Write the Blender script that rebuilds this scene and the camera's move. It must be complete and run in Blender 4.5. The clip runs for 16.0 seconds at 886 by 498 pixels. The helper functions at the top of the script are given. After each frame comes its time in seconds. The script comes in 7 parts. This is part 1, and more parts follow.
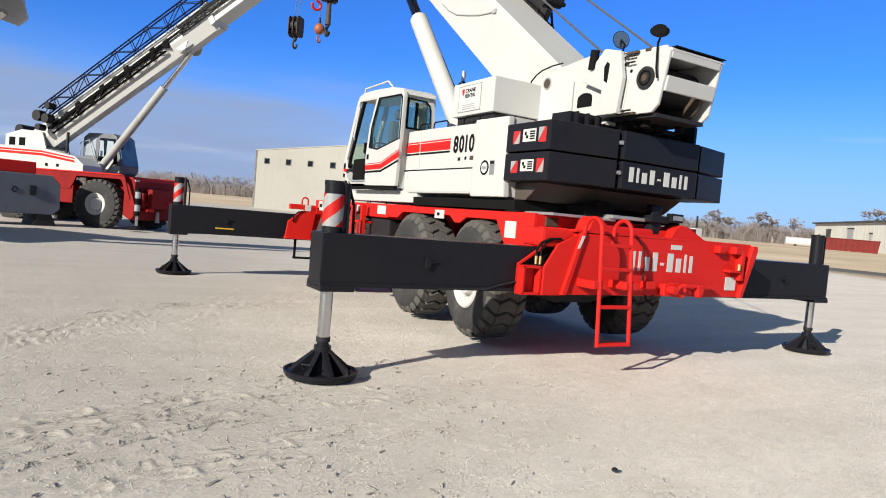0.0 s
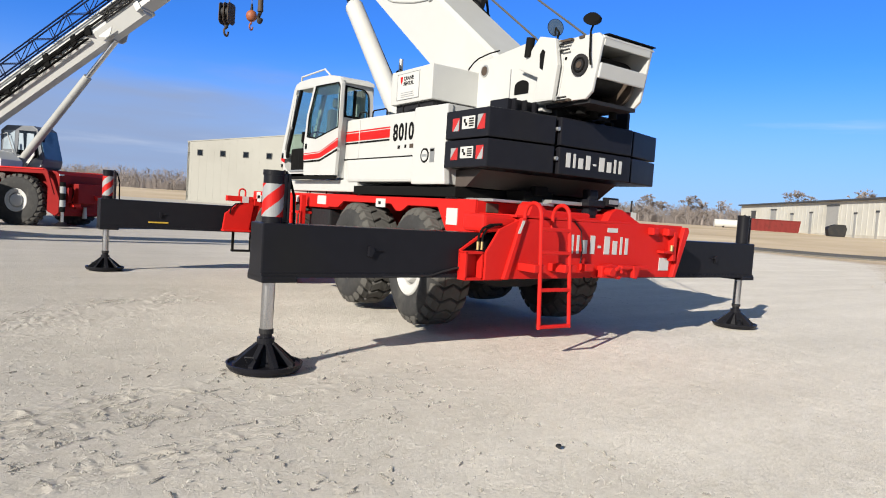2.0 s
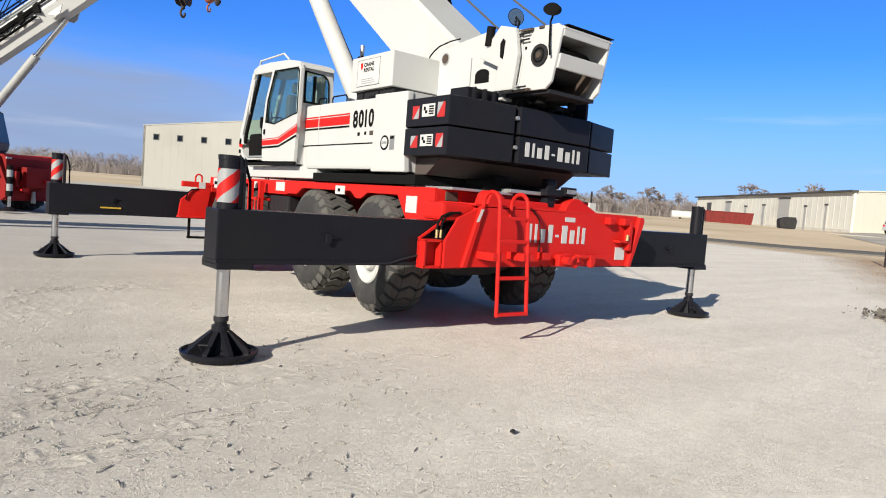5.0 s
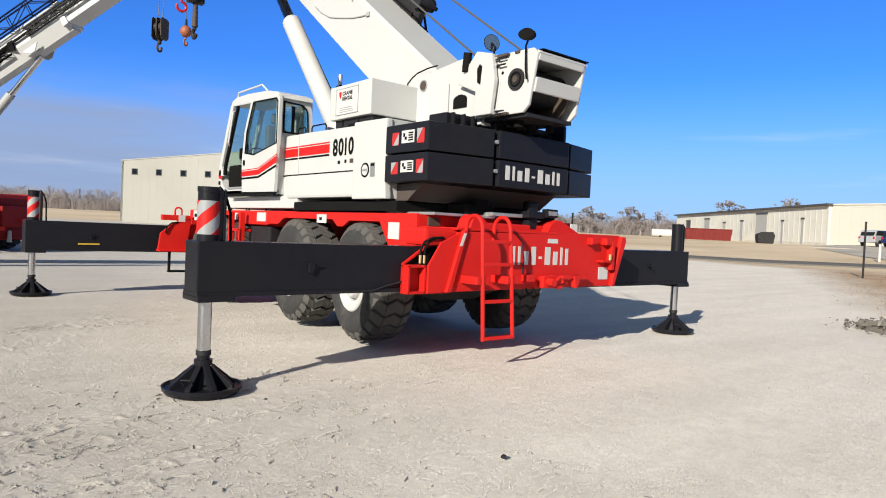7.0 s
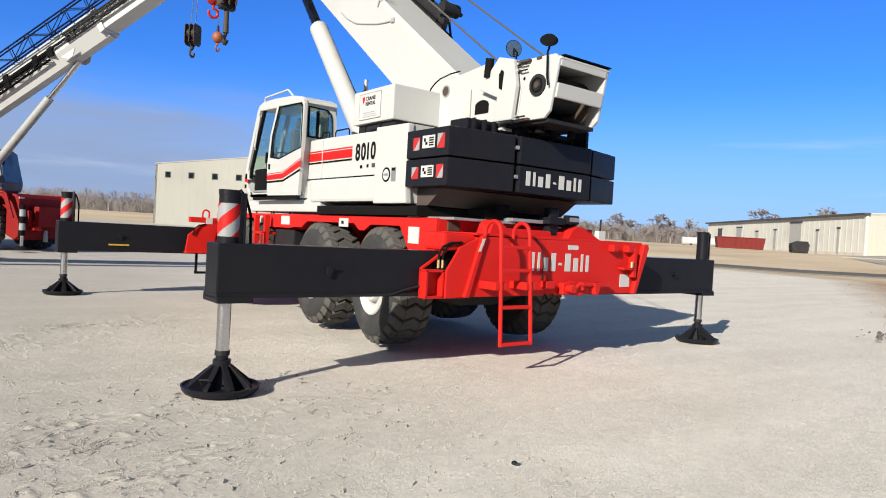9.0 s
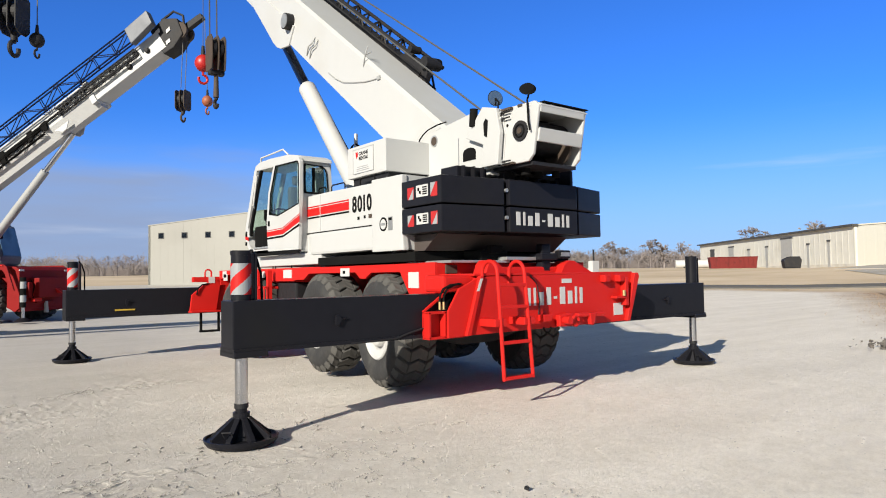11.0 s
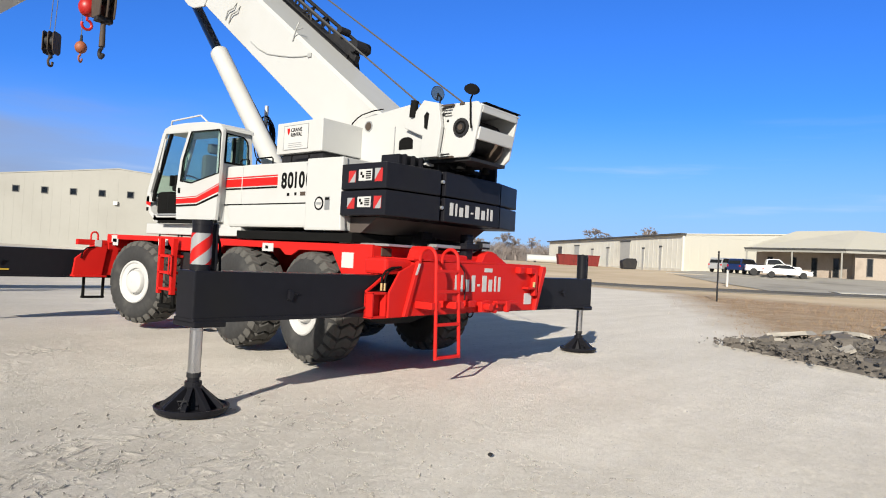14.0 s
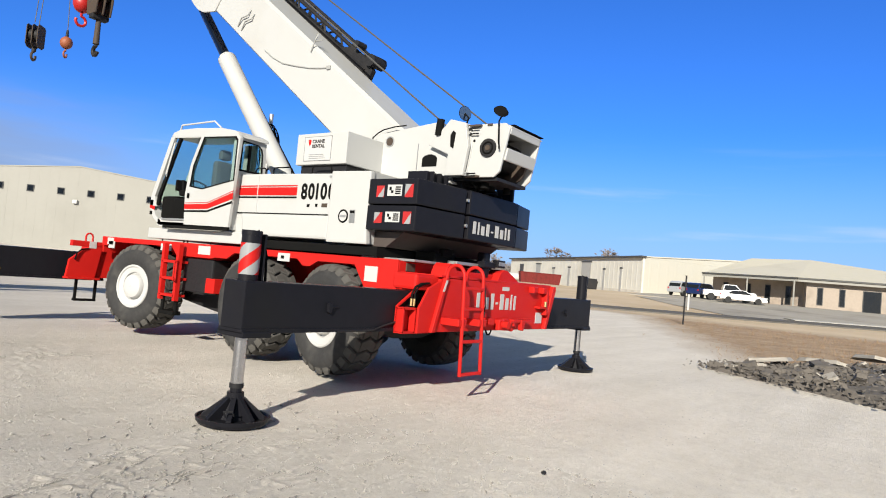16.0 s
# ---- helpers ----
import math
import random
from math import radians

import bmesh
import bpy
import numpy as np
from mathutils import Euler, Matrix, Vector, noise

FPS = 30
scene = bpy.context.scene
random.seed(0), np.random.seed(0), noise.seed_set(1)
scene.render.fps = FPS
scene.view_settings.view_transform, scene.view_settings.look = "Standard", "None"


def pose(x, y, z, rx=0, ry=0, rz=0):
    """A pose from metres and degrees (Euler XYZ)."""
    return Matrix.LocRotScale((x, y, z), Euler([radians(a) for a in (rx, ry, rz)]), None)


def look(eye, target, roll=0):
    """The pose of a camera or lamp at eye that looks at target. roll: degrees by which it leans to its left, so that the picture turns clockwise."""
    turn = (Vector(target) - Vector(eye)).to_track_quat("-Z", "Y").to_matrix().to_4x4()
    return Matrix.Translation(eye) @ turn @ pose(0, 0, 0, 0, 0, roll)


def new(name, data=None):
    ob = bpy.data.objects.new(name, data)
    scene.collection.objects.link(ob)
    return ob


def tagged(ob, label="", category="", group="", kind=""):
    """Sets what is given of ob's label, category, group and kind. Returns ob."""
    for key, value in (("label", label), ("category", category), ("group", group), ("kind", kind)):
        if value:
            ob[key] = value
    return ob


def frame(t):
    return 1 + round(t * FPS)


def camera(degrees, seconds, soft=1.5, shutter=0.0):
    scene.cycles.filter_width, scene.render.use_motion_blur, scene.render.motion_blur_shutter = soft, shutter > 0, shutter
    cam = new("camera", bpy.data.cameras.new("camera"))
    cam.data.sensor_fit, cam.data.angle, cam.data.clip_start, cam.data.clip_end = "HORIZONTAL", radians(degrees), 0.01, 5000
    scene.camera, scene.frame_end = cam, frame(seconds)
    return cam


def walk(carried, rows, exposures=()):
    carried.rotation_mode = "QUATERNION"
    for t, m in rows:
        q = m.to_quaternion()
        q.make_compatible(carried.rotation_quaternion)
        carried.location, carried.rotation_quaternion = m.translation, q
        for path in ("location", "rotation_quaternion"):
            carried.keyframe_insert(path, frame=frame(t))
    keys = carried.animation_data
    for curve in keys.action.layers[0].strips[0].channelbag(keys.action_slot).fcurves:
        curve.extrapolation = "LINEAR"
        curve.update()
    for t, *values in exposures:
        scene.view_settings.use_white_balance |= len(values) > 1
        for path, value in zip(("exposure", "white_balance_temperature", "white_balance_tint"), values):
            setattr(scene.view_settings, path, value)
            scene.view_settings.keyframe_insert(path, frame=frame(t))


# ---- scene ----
cam = camera(67.4, 16.0, soft=1.05)
PATH = [
    (0, (-5.91, -5.211, 1.406), (-4.905, -3.484, 1.318), 5.0),
    (0.5, (-5.908, -5.206, 1.403), (-4.833, -3.522, 1.312), 5.3),
    (1, (-5.912, -5.228, 1.393), (-4.749, -3.604, 1.289), 4.2),
    (1.5, (-5.924, -5.232, 1.394), (-4.758, -3.611, 1.286), 4.0),
    (2, (-5.933, -5.231, 1.39), (-4.779, -3.601, 1.283), 3.8),
    (2.5, (-5.941, -5.23, 1.379), (-4.793, -3.596, 1.272), 4.3),
    (3, (-5.933, -5.225, 1.379), (-4.808, -3.575, 1.26), 4.6),
    (3.5, (-5.93, -5.228, 1.379), (-4.825, -3.566, 1.257), 5.8),
    (4, (-5.916, -5.231, 1.385), (-4.787, -3.585, 1.279), 4.9),
    (4.5, (-5.913, -5.243, 1.384), (-4.755, -3.615, 1.283), 5.2),
    (5, (-5.909, -5.257, 1.383), (-4.664, -3.698, 1.251), 4.4),
    (7.5, (-5.898, -5.239, 1.377), (-4.612, -3.708, 1.335), 2.6),
    (8, (-5.89, -5.29, 1.398), (-4.627, -3.74, 1.34), 4.2),
    (8.5, (-5.833, -5.29, 1.377), (-4.601, -3.716, 1.32), 4.3),
    (11, (-6.084, -5.557, 1.401), (-4.856, -3.981, 1.483), -0.9),
    (11.5, (-6.256, -5.626, 1.408), (-4.988, -4.083, 1.516), 2.5),
    (12, (-6.436, -5.645, 1.412), (-5.039, -4.213, 1.395), 4.4),
    (12.5, (-6.487, -5.539, 1.396), (-5.132, -4.07, 1.469), 1.1),
    (13, (-6.575, -5.366, 1.394), (-5.125, -3.989, 1.442), -2.0),
    (13.5, (-6.756, -5.263, 1.404), (-5.298, -3.897, 1.481), 1.9),
    (14, (-7.018, -5.213, 1.41), (-5.479, -3.936, 1.447), 3.1),
    (14.5, (-7.126, -5.08, 1.402), (-5.588, -3.805, 1.501), 6.3),
    (15, (-7.147, -4.874, 1.37), (-5.646, -3.555, 1.452), 2.7),
    (15.5, (-7.394, -4.718, 1.358), (-5.833, -3.469, 1.433), 4.6),
    (16, (-7.574, -4.665, 1.396), (-5.964, -3.483, 1.482), 5.3),
]
walk(cam, [(t, look(eye, target, roll)) for t, eye, target, roll in PATH], exposures=[(0, 0.8), (8.5, 0.8), (11, 0.75), (16, 0.75)])

# ---- world, sun ----
SUN_TO = Vector((-2.16, -0.95, 1.0)).normalized()
world = bpy.data.worlds.new("sky")
scene.world = world
world.use_nodes = True
wn = world.node_tree
wn.nodes.clear()
w_out = wn.nodes.new("ShaderNodeOutputWorld")
w_bg = wn.nodes.new("ShaderNodeBackground")
w_sky = wn.nodes.new("ShaderNodeTexSky")
w_sky.sky_type = "NISHITA"
w_sky.sun_disc = False
w_sky.sun_elevation = math.asin(SUN_TO.z)
w_sky.sun_rotation = math.atan2(SUN_TO.x, SUN_TO.y)
w_sky.air_density, w_sky.dust_density, w_sky.ozone_density = 1.0, 0.2, 6.0
w_bg.inputs["Strength"].default_value = 0.068
# a grey-lilac bank of cloud low in the north-west and thin streaks of cirrus


def wnode(kind, **values):
    n = wn.nodes.new("ShaderNode" + kind)
    for k, v in values.items():
        n.inputs[k.replace("_", " ")].default_value = v
    return n


def wmath(op, a, b):
    n = wn.nodes.new("ShaderNodeMath")
    n.operation = op
    for v, k in ((a, 0), (b, 1)):
        if isinstance(v, float):
            n.inputs[k].default_value = v
        else:
            wn.links.new(v, n.inputs[k])
    return n.outputs[0]


def wrange(v, a, b):
    n = wnode("MapRange", From_Min=a, From_Max=b)
    n.interpolation_type = "SMOOTHSTEP"
    wn.links.new(v, n.inputs["Value"])
    return n.outputs["Result"]


w_co = wn.nodes.new("ShaderNodeTexCoord")
w_sep = wn.nodes.new("ShaderNodeSeparateXYZ")
wn.links.new(w_co.outputs["Generated"], w_sep.inputs["Vector"])


def wnoise(scale, stretch, detail):
    mp = wnode("Mapping", Scale=stretch)
    n = wnode("TexNoise", Scale=scale, Detail=detail)
    wn.links.new(w_co.outputs["Generated"], mp.inputs["Vector"])
    wn.links.new(mp.outputs["Vector"], n.inputs["Vector"])
    return n.outputs["Fac"]


w_lift = wmath("ADD", w_sep.outputs["Z"], wmath("MULTIPLY", wmath("SUBTRACT", wnoise(2.6, (1, 1, 5), 5.0), 0.5), -0.22))
w_bank = wmath("MULTIPLY", wrange(w_lift, 0.19, 0.11), wrange(w_sep.outputs["X"], 0.66, 0.22))
w_bank = wmath("MULTIPLY", w_bank, wmath("ADD", 0.45, wmath("MULTIPLY", wnoise(4.0, (1, 1, 7), 6.0), 0.8)))
w_streak = wmath("MULTIPLY", wrange(wnoise(1.5, (1.5, 1.5, 17.0), 6.0), 0.56, 0.78), wmath("MULTIPLY", wrange(w_sep.outputs["Z"], 0.24, 0.12), 0.5))
w_tint = wn.nodes.new("ShaderNodeMixRGB")
w_tint.blend_type = "MULTIPLY"
w_tint.inputs["Fac"].default_value = 1.0
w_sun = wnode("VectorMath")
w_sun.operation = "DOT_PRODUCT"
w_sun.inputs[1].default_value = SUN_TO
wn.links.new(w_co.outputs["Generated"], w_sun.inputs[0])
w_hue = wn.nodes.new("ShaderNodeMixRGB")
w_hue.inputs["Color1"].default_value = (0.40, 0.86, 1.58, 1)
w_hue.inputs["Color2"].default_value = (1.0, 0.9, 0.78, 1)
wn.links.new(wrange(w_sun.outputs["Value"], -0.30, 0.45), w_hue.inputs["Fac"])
# warm tint overhead, outside the view, added to neutralise the blue fill light
w_zenith = wn.nodes.new("ShaderNodeMixRGB")
w_zenith.inputs["Color2"].default_value = (2.1, 1.2, 0.56, 1)
wn.links.new(wrange(w_sep.outputs["Z"], 0.43, 0.7), w_zenith.inputs["Fac"])
wn.links.new(w_hue.outputs["Color"], w_zenith.inputs["Color1"])
wn.links.new(w_zenith.outputs["Color"], w_tint.inputs["Color2"])
w_haze = wmath("MULTIPLY", wrange(w_sep.outputs["Z"], 0.24, 0.0), 0.8)
w_pale = wn.nodes.new("ShaderNodeMixRGB")
w_pale.inputs["Color2"].default_value = (3.4, 4.9, 7.6, 1)
w_low = wn.nodes.new("ShaderNodeMixRGB")
w_low.inputs["Color2"].default_value = (2.65, 3.4, 5.2, 1)
w_mix = wn.nodes.new("ShaderNodeMixRGB")
w_mix.inputs["Color2"].default_value = (6.5, 7.2, 8.6, 1)
for a, b in (
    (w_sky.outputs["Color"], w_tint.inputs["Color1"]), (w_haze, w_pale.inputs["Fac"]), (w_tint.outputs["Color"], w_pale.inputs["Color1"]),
    (w_bank, w_low.inputs["Fac"]), (w_pale.outputs["Color"], w_low.inputs["Color1"]),
    (w_streak, w_mix.inputs["Fac"]), (w_low.outputs["Color"], w_mix.inputs["Color1"]),
    (w_mix.outputs["Color"], w_bg.inputs["Color"]), (w_bg.outputs["Background"], w_out.inputs["Surface"]),
):
    wn.links.new(a, b)
sun = new("sun", bpy.data.lights.new("sun", "SUN"))
sun.data.energy, sun.data.angle, sun.data.color = 4.65, radians(0.55), (1.0, 0.93, 0.80)
sun.matrix_world = look((-60, -26, 28), (0, 0, 0))


# ---- materials ----
def material(name, color, rough=0.5, metal=0.0, vary=0.08, grain=30.0, stain=1.5, bump=0.02, coat=0.0, dark=None, spec=0.5):
    """A node material with variation at two scales: fine grain and broad stains."""
    m = bpy.data.materials.new(name)
    m.use_nodes = True
    nt = m.node_tree
    bs = nt.nodes["Principled BSDF"]
    co = nt.nodes.new("ShaderNodeTexCoord")
    n1, n2 = nt.nodes.new("ShaderNodeTexNoise"), nt.nodes.new("ShaderNodeTexNoise")
    n1.inputs["Scale"].default_value, n1.inputs["Detail"].default_value = grain, 6
    n2.inputs["Scale"].default_value, n2.inputs["Detail"].default_value = stain, 5
    mix1, mix2 = nt.nodes.new("ShaderNodeMixRGB"), nt.nodes.new("ShaderNodeMixRGB")
    c = Vector(color)
    d = Vector(dark) if dark else c * (1 - 3.0 * vary)
    mix1.inputs["Color1"].default_value = (*(c * (1 - vary)), 1)
    mix1.inputs["Color2"].default_value = (*(c * (1 + vary)), 1)
    mix2.inputs["Color2"].default_value = (*d, 1)
    ramp = nt.nodes.new("ShaderNodeValToRGB")
    ramp.color_ramp.elements[0].position, ramp.color_ramp.elements[1].position = 0.52, 0.78
    nt.links.new(co.outputs["Object"], n1.inputs["Vector"])
    nt.links.new(co.outputs["Object"], n2.inputs["Vector"])
    nt.links.new(n1.outputs["Fac"], mix1.inputs["Fac"])
    nt.links.new(n2.outputs["Fac"], ramp.inputs["Fac"])
    nt.links.new(ramp.outputs["Color"], mix2.inputs["Fac"])
    nt.links.new(mix1.outputs["Color"], mix2.inputs["Color1"])
    nt.links.new(mix2.outputs["Color"], bs.inputs["Base Color"])
    rr = nt.nodes.new("ShaderNodeMapRange")
    rr.inputs["To Min"].default_value, rr.inputs["To Max"].default_value = max(0.02, rough - 0.1), min(1.0, rough + 0.12)
    nt.links.new(n2.outputs["Fac"], rr.inputs["Value"])
    nt.links.new(rr.outputs["Result"], bs.inputs["Roughness"])
    bs.inputs["Metallic"].default_value = metal
    bs.inputs["Specular IOR Level"].default_value = spec
    bs.inputs["Coat Weight"].default_value = coat
    bs.inputs["Coat Roughness"].default_value = 0.12
    if bump:
        bp = nt.nodes.new("ShaderNodeBump")
        bp.inputs["Strength"].default_value, bp.inputs["Distance"].default_value = 0.35, bump
        nt.links.new(n1.outputs["Fac"], bp.inputs["Height"])
        nt.links.new(bp.outputs["Normal"], bs.inputs["Normal"])
    return m


WHITE = material("white_paint", (0.43, 0.435, 0.43), 0.38, vary=0.02, grain=6, stain=0.9, bump=0.004, dark=(0.40, 0.397, 0.38), coat=0.1)
CREAM = material("white_decal", (0.45, 0.45, 0.445), 0.5, vary=0.02, bump=0)
RED = material("red_paint", (0.47, 0.013, 0.010), 0.5, vary=0.08, grain=5, stain=1.2, bump=0.004, dark=(0.42, 0.010, 0.008), spec=0.18)
STRIPE = material("red_stripe", (0.44, 0.010, 0.008), 0.5, vary=0.03, bump=0, spec=0.2)
BLACK = material("black_paint", (0.0104, 0.0106, 0.0140), 0.36, vary=0.2, grain=9, stain=1.6, bump=0.003, dark=(0.012, 0.012, 0.013), spec=0.13)
INK = material("black_decal", (0.007, 0.007, 0.007), 0.8, bump=0, spec=0.06)
DARK = material("dark_machinery", (0.014, 0.014, 0.016), 0.6, vary=0.3, grain=14, bump=0.02, dark=(0.035, 0.03, 0.026), spec=0.25)
RUBBER = material("tyre_rubber", (0.030, 0.030, 0.031), 0.8, vary=0.3, grain=14, stain=4.0, bump=0.02, dark=(0.062, 0.060, 0.057), spec=0.3)
# lug rubber lightened both for dust and for sun grazing the lugs
DUSTLIT = material("lit_dusty_rubber", (0.066, 0.064, 0.061), 0.9, vary=0.3, grain=14, stain=2.5, bump=0.02, dark=(0.11, 0.105, 0.095), spec=0.25)
CHROME = material("chrome_rod", (0.55, 0.55, 0.56), 0.22, metal=1.0, vary=0.05, bump=0)
STEEL = material("galvanised_steel", (0.42, 0.43, 0.43), 0.5, metal=0.7, vary=0.15, grain=25, bump=0.01)
BRASS = material("hose_fitting", (0.55, 0.42, 0.2), 0.4, metal=0.8, bump=0)
RUST = material("rusty_iron", (0.06, 0.043, 0.032), 0.75, metal=0.2, vary=0.25, grain=12, bump=0.02, dark=(0.04, 0.03, 0.025))
ORANGE = material("orange_ball_paint", (0.26, 0.075, 0.03), 0.6, vary=0.15, bump=0.01)
YELLOW = material("yellow_paint", (0.45, 0.29, 0.03), 0.5, bump=0)
BLUE = material("blue_lattice_paint", (0.004, 0.009, 0.032), 0.6, vary=0.15, bump=0, spec=0.1)
ROPE = material("steel_rope", (0.09, 0.09, 0.09), 0.6, metal=0.4, bump=0)
SEAT = material("seat_fabric", (0.07, 0.08, 0.085), 0.85, bump=0.01)
TAPE = material("red_reflective_tape", (0.36, 0.022, 0.022), 0.45, vary=0.12, grain=8, bump=0, spec=0.3)
REFLECT = material("reflective_grey", (0.26, 0.27, 0.28), 0.35, vary=0.06, bump=0)
# second crane's red: the shade on its body is put into the colour
SHADERED = material("shaded_red_paint", (0.19, 0.006, 0.006), 0.6, vary=0.12, grain=5, stain=1.2, bump=0.004, dark=(0.14, 0.006, 0.006), spec=0.15)
# belly plate paint: the counterweight's shade is put into this dark colour
BELLY = material("shade_dark_paint", (0.06, 0.047, 0.042), 0.6, vary=0.06, grain=4, bump=0)
FITTING = material("pale_fitting", (0.30, 0.305, 0.30), 0.5, bump=0)
GREYBOX = material("grey_weight_paint", (0.105, 0.115, 0.135), 0.5, vary=0.1, bump=0.005)


def glass_material(name, tint, gloss):
    m = bpy.data.materials.new(name)
    m.use_nodes = True
    nt = m.node_tree
    nt.nodes.clear()
    out = nt.nodes.new("ShaderNodeOutputMaterial")
    tr, gl, mx, lw = (nt.nodes.new("ShaderNode" + k) for k in ("BsdfTransparent", "BsdfGlossy", "MixShader", "LayerWeight"))
    pw, ad = nt.nodes.new("ShaderNodeMath"), nt.nodes.new("ShaderNodeMath")
    pw.operation, ad.operation = "POWER", "MULTIPLY_ADD"
    pw.inputs[1].default_value = 5.0
    ad.inputs[1].default_value, ad.inputs[2].default_value = 1.0 - gloss, gloss
    tr.inputs["Color"].default_value = (*tint, 1)
    gl.inputs["Roughness"].default_value = 0.03
    lw.inputs["Blend"].default_value = 0.5
    for a, b in ((lw.outputs["Facing"], pw.inputs[0]), (pw.outputs[0], ad.inputs[0]), (ad.outputs[0], mx.inputs[0]), (tr.outputs[0], mx.inputs[1]), (gl.outputs[0], mx.inputs[2]), (mx.outputs[0], out.inputs[0])):
        nt.links.new(a, b)
    return m


GLASS = glass_material("cab_glass", (0.76, 0.88, 0.84), 0.10)
DARKGLASS = glass_material("dark_glass", (0.22, 0.26, 0.28), 0.06)


# ---- mesh helpers ----
def part(name, bm, mat, parent=None, label="", smooth=False, at=None):
    """Links a bmesh as one mesh object under a thing or a part."""
    me = bpy.data.meshes.new(name)
    bmesh.ops.recalc_face_normals(bm, faces=bm.faces[:])
    bm.to_mesh(me)
    bm.free()
    if smooth:
        me.shade_smooth()
        me.set_sharp_from_angle(angle=radians(35))
    me.materials.append(mat)
    ob = new(name, me)
    if parent is not None:
        ob.parent = parent
    if at is not None:
        ob.matrix_local = at
    if label:
        ob["label"] = label
    return ob


def thing(name, m, label, category, group="", kind=""):
    ob = new(name)
    ob.matrix_world = m
    ob.empty_display_size = 0.2
    return tagged(ob, label, category, group, kind)


def box(x0, x1, y0, y1, z0, z1, bev=0.0, bm=None, m=None):
    own = bmesh.new()
    g = bmesh.ops.create_cube(own, size=1.0)
    bmesh.ops.transform(own, matrix=Matrix.LocRotScale(((x0 + x1) / 2, (y0 + y1) / 2, (z0 + z1) / 2), None, (abs(x1 - x0), abs(y1 - y0), abs(z1 - z0))), verts=g["verts"])
    if bev:
        bmesh.ops.bevel(own, geom=own.edges[:], offset=bev, segments=2, affect="EDGES", profile=0.6)
    if m is not None:
        own.transform(m)
    return join(bm, own)


def join(bm, own):
    if bm is None:
        return own
    me = bpy.data.meshes.new("tmp")
    own.to_mesh(me)
    own.free()
    bm.from_mesh(me)
    bpy.data.meshes.remove(me)
    return bm


def prism(pts, axis, a0, a1, bev=0.0, bm=None):
    """A flat outline pushed from a0 to a1 along an axis. Outlines: axis x: (y, z); y: (x, z); z: (x, y)."""
    own = bmesh.new()
    place = {"x": lambda a, p: (a, p[0], p[1]), "y": lambda a, p: (p[0], a, p[1]), "z": lambda a, p: (p[0], p[1], a)}[axis]
    lo = [own.verts.new(place(a0, p)) for p in pts]
    hi = [own.verts.new(place(a1, p)) for p in pts]
    n = len(pts)
    own.faces.new(lo)
    own.faces.new(hi[::-1])
    for i in range(n):
        own.faces.new((lo[i], hi[i], hi[(i + 1) % n], lo[(i + 1) % n]))
    bmesh.ops.recalc_face_normals(own, faces=own.faces[:])
    if bev:
        bmesh.ops.bevel(own, geom=own.edges[:], offset=bev, segments=2, affect="EDGES", profile=0.6)
    return join(bm, own)


def cyl(p0, p1, r0, r1=None, n=20, bm=None, caps=True):
    own = bmesh.new()
    p0, p1 = Vector(p0), Vector(p1)
    d = p1 - p0
    bmesh.ops.create_cone(own, cap_ends=caps, segments=n, radius1=r0, radius2=r0 if r1 is None else r1, depth=d.length)
    own.transform(Matrix.Translation((p0 + p1) / 2) @ d.to_track_quat("Z", "Y").to_matrix().to_4x4())
    return join(bm, own)


def tube(pts, r, n=8, bm=None, closed=False):
    """A round bar along a line of points."""
    own = bmesh.new()
    pts = [Vector(p) for p in pts]
    rings = []
    side = None
    for i, p in enumerate(pts):
        a = pts[i - 1] if i or closed else p
        b = pts[(i + 1) % len(pts)] if i < len(pts) - 1 or closed else p
        t = (b - a).normalized()
        if side is None:
            side = t.orthogonal().normalized()
        side = (side - t * side.dot(t)).normalized()
        up = t.cross(side)
        rings.append([own.verts.new(p + r * (math.cos(k * math.tau / n) * side + math.sin(k * math.tau / n) * up)) for k in range(n)])
    pairs = list(zip(rings, rings[1:])) + ([(rings[-1], rings[0])] if closed else [])
    for a, b in pairs:
        for k in range(n):
            own.faces.new((a[k], a[(k + 1) % n], b[(k + 1) % n], b[k]))
    if not closed:
        own.faces.new(rings[0][::-1])
        own.faces.new(rings[-1])
    return join(bm, own)


def arc(c, r, a0, a1, n, plane):
    out = []
    for i in range(n + 1):
        a = radians(a0 + (a1 - a0) * i / n)
        u, v = r * math.cos(a), r * math.sin(a)
        out.append({"yz": (c[0], c[1] + u, c[2] + v), "xz": (c[0] + u, c[1], c[2] + v), "xy": (c[0] + u, c[1] + v, c[2])}[plane])
    return out


def lathe(profile, n=32, bm=None):
    """Turns (radius, height) pairs round the x axis: height lies along x."""
    own = bmesh.new()
    rings = [[own.verts.new((h, r * math.cos(k * math.tau / n), r * math.sin(k * math.tau / n))) for k in range(n)] for r, h in profile]
    for a, b in zip(rings, rings[1:]):
        for k in range(n):
            own.faces.new((a[k], a[(k + 1) % n], b[(k + 1) % n], b[k]))
    return join(bm, own)


def lathe_up(profile, x, y, n=32):
    """Turns (radius, height) pairs round an upright axis."""
    own = lathe(profile, n)
    own.transform(Matrix.Translation((x, y, 0)) @ Matrix(((0, 1, 0, 0), (0, 0, 1, 0), (1, 0, 0, 0), (0, 0, 0, 1))))
    return own


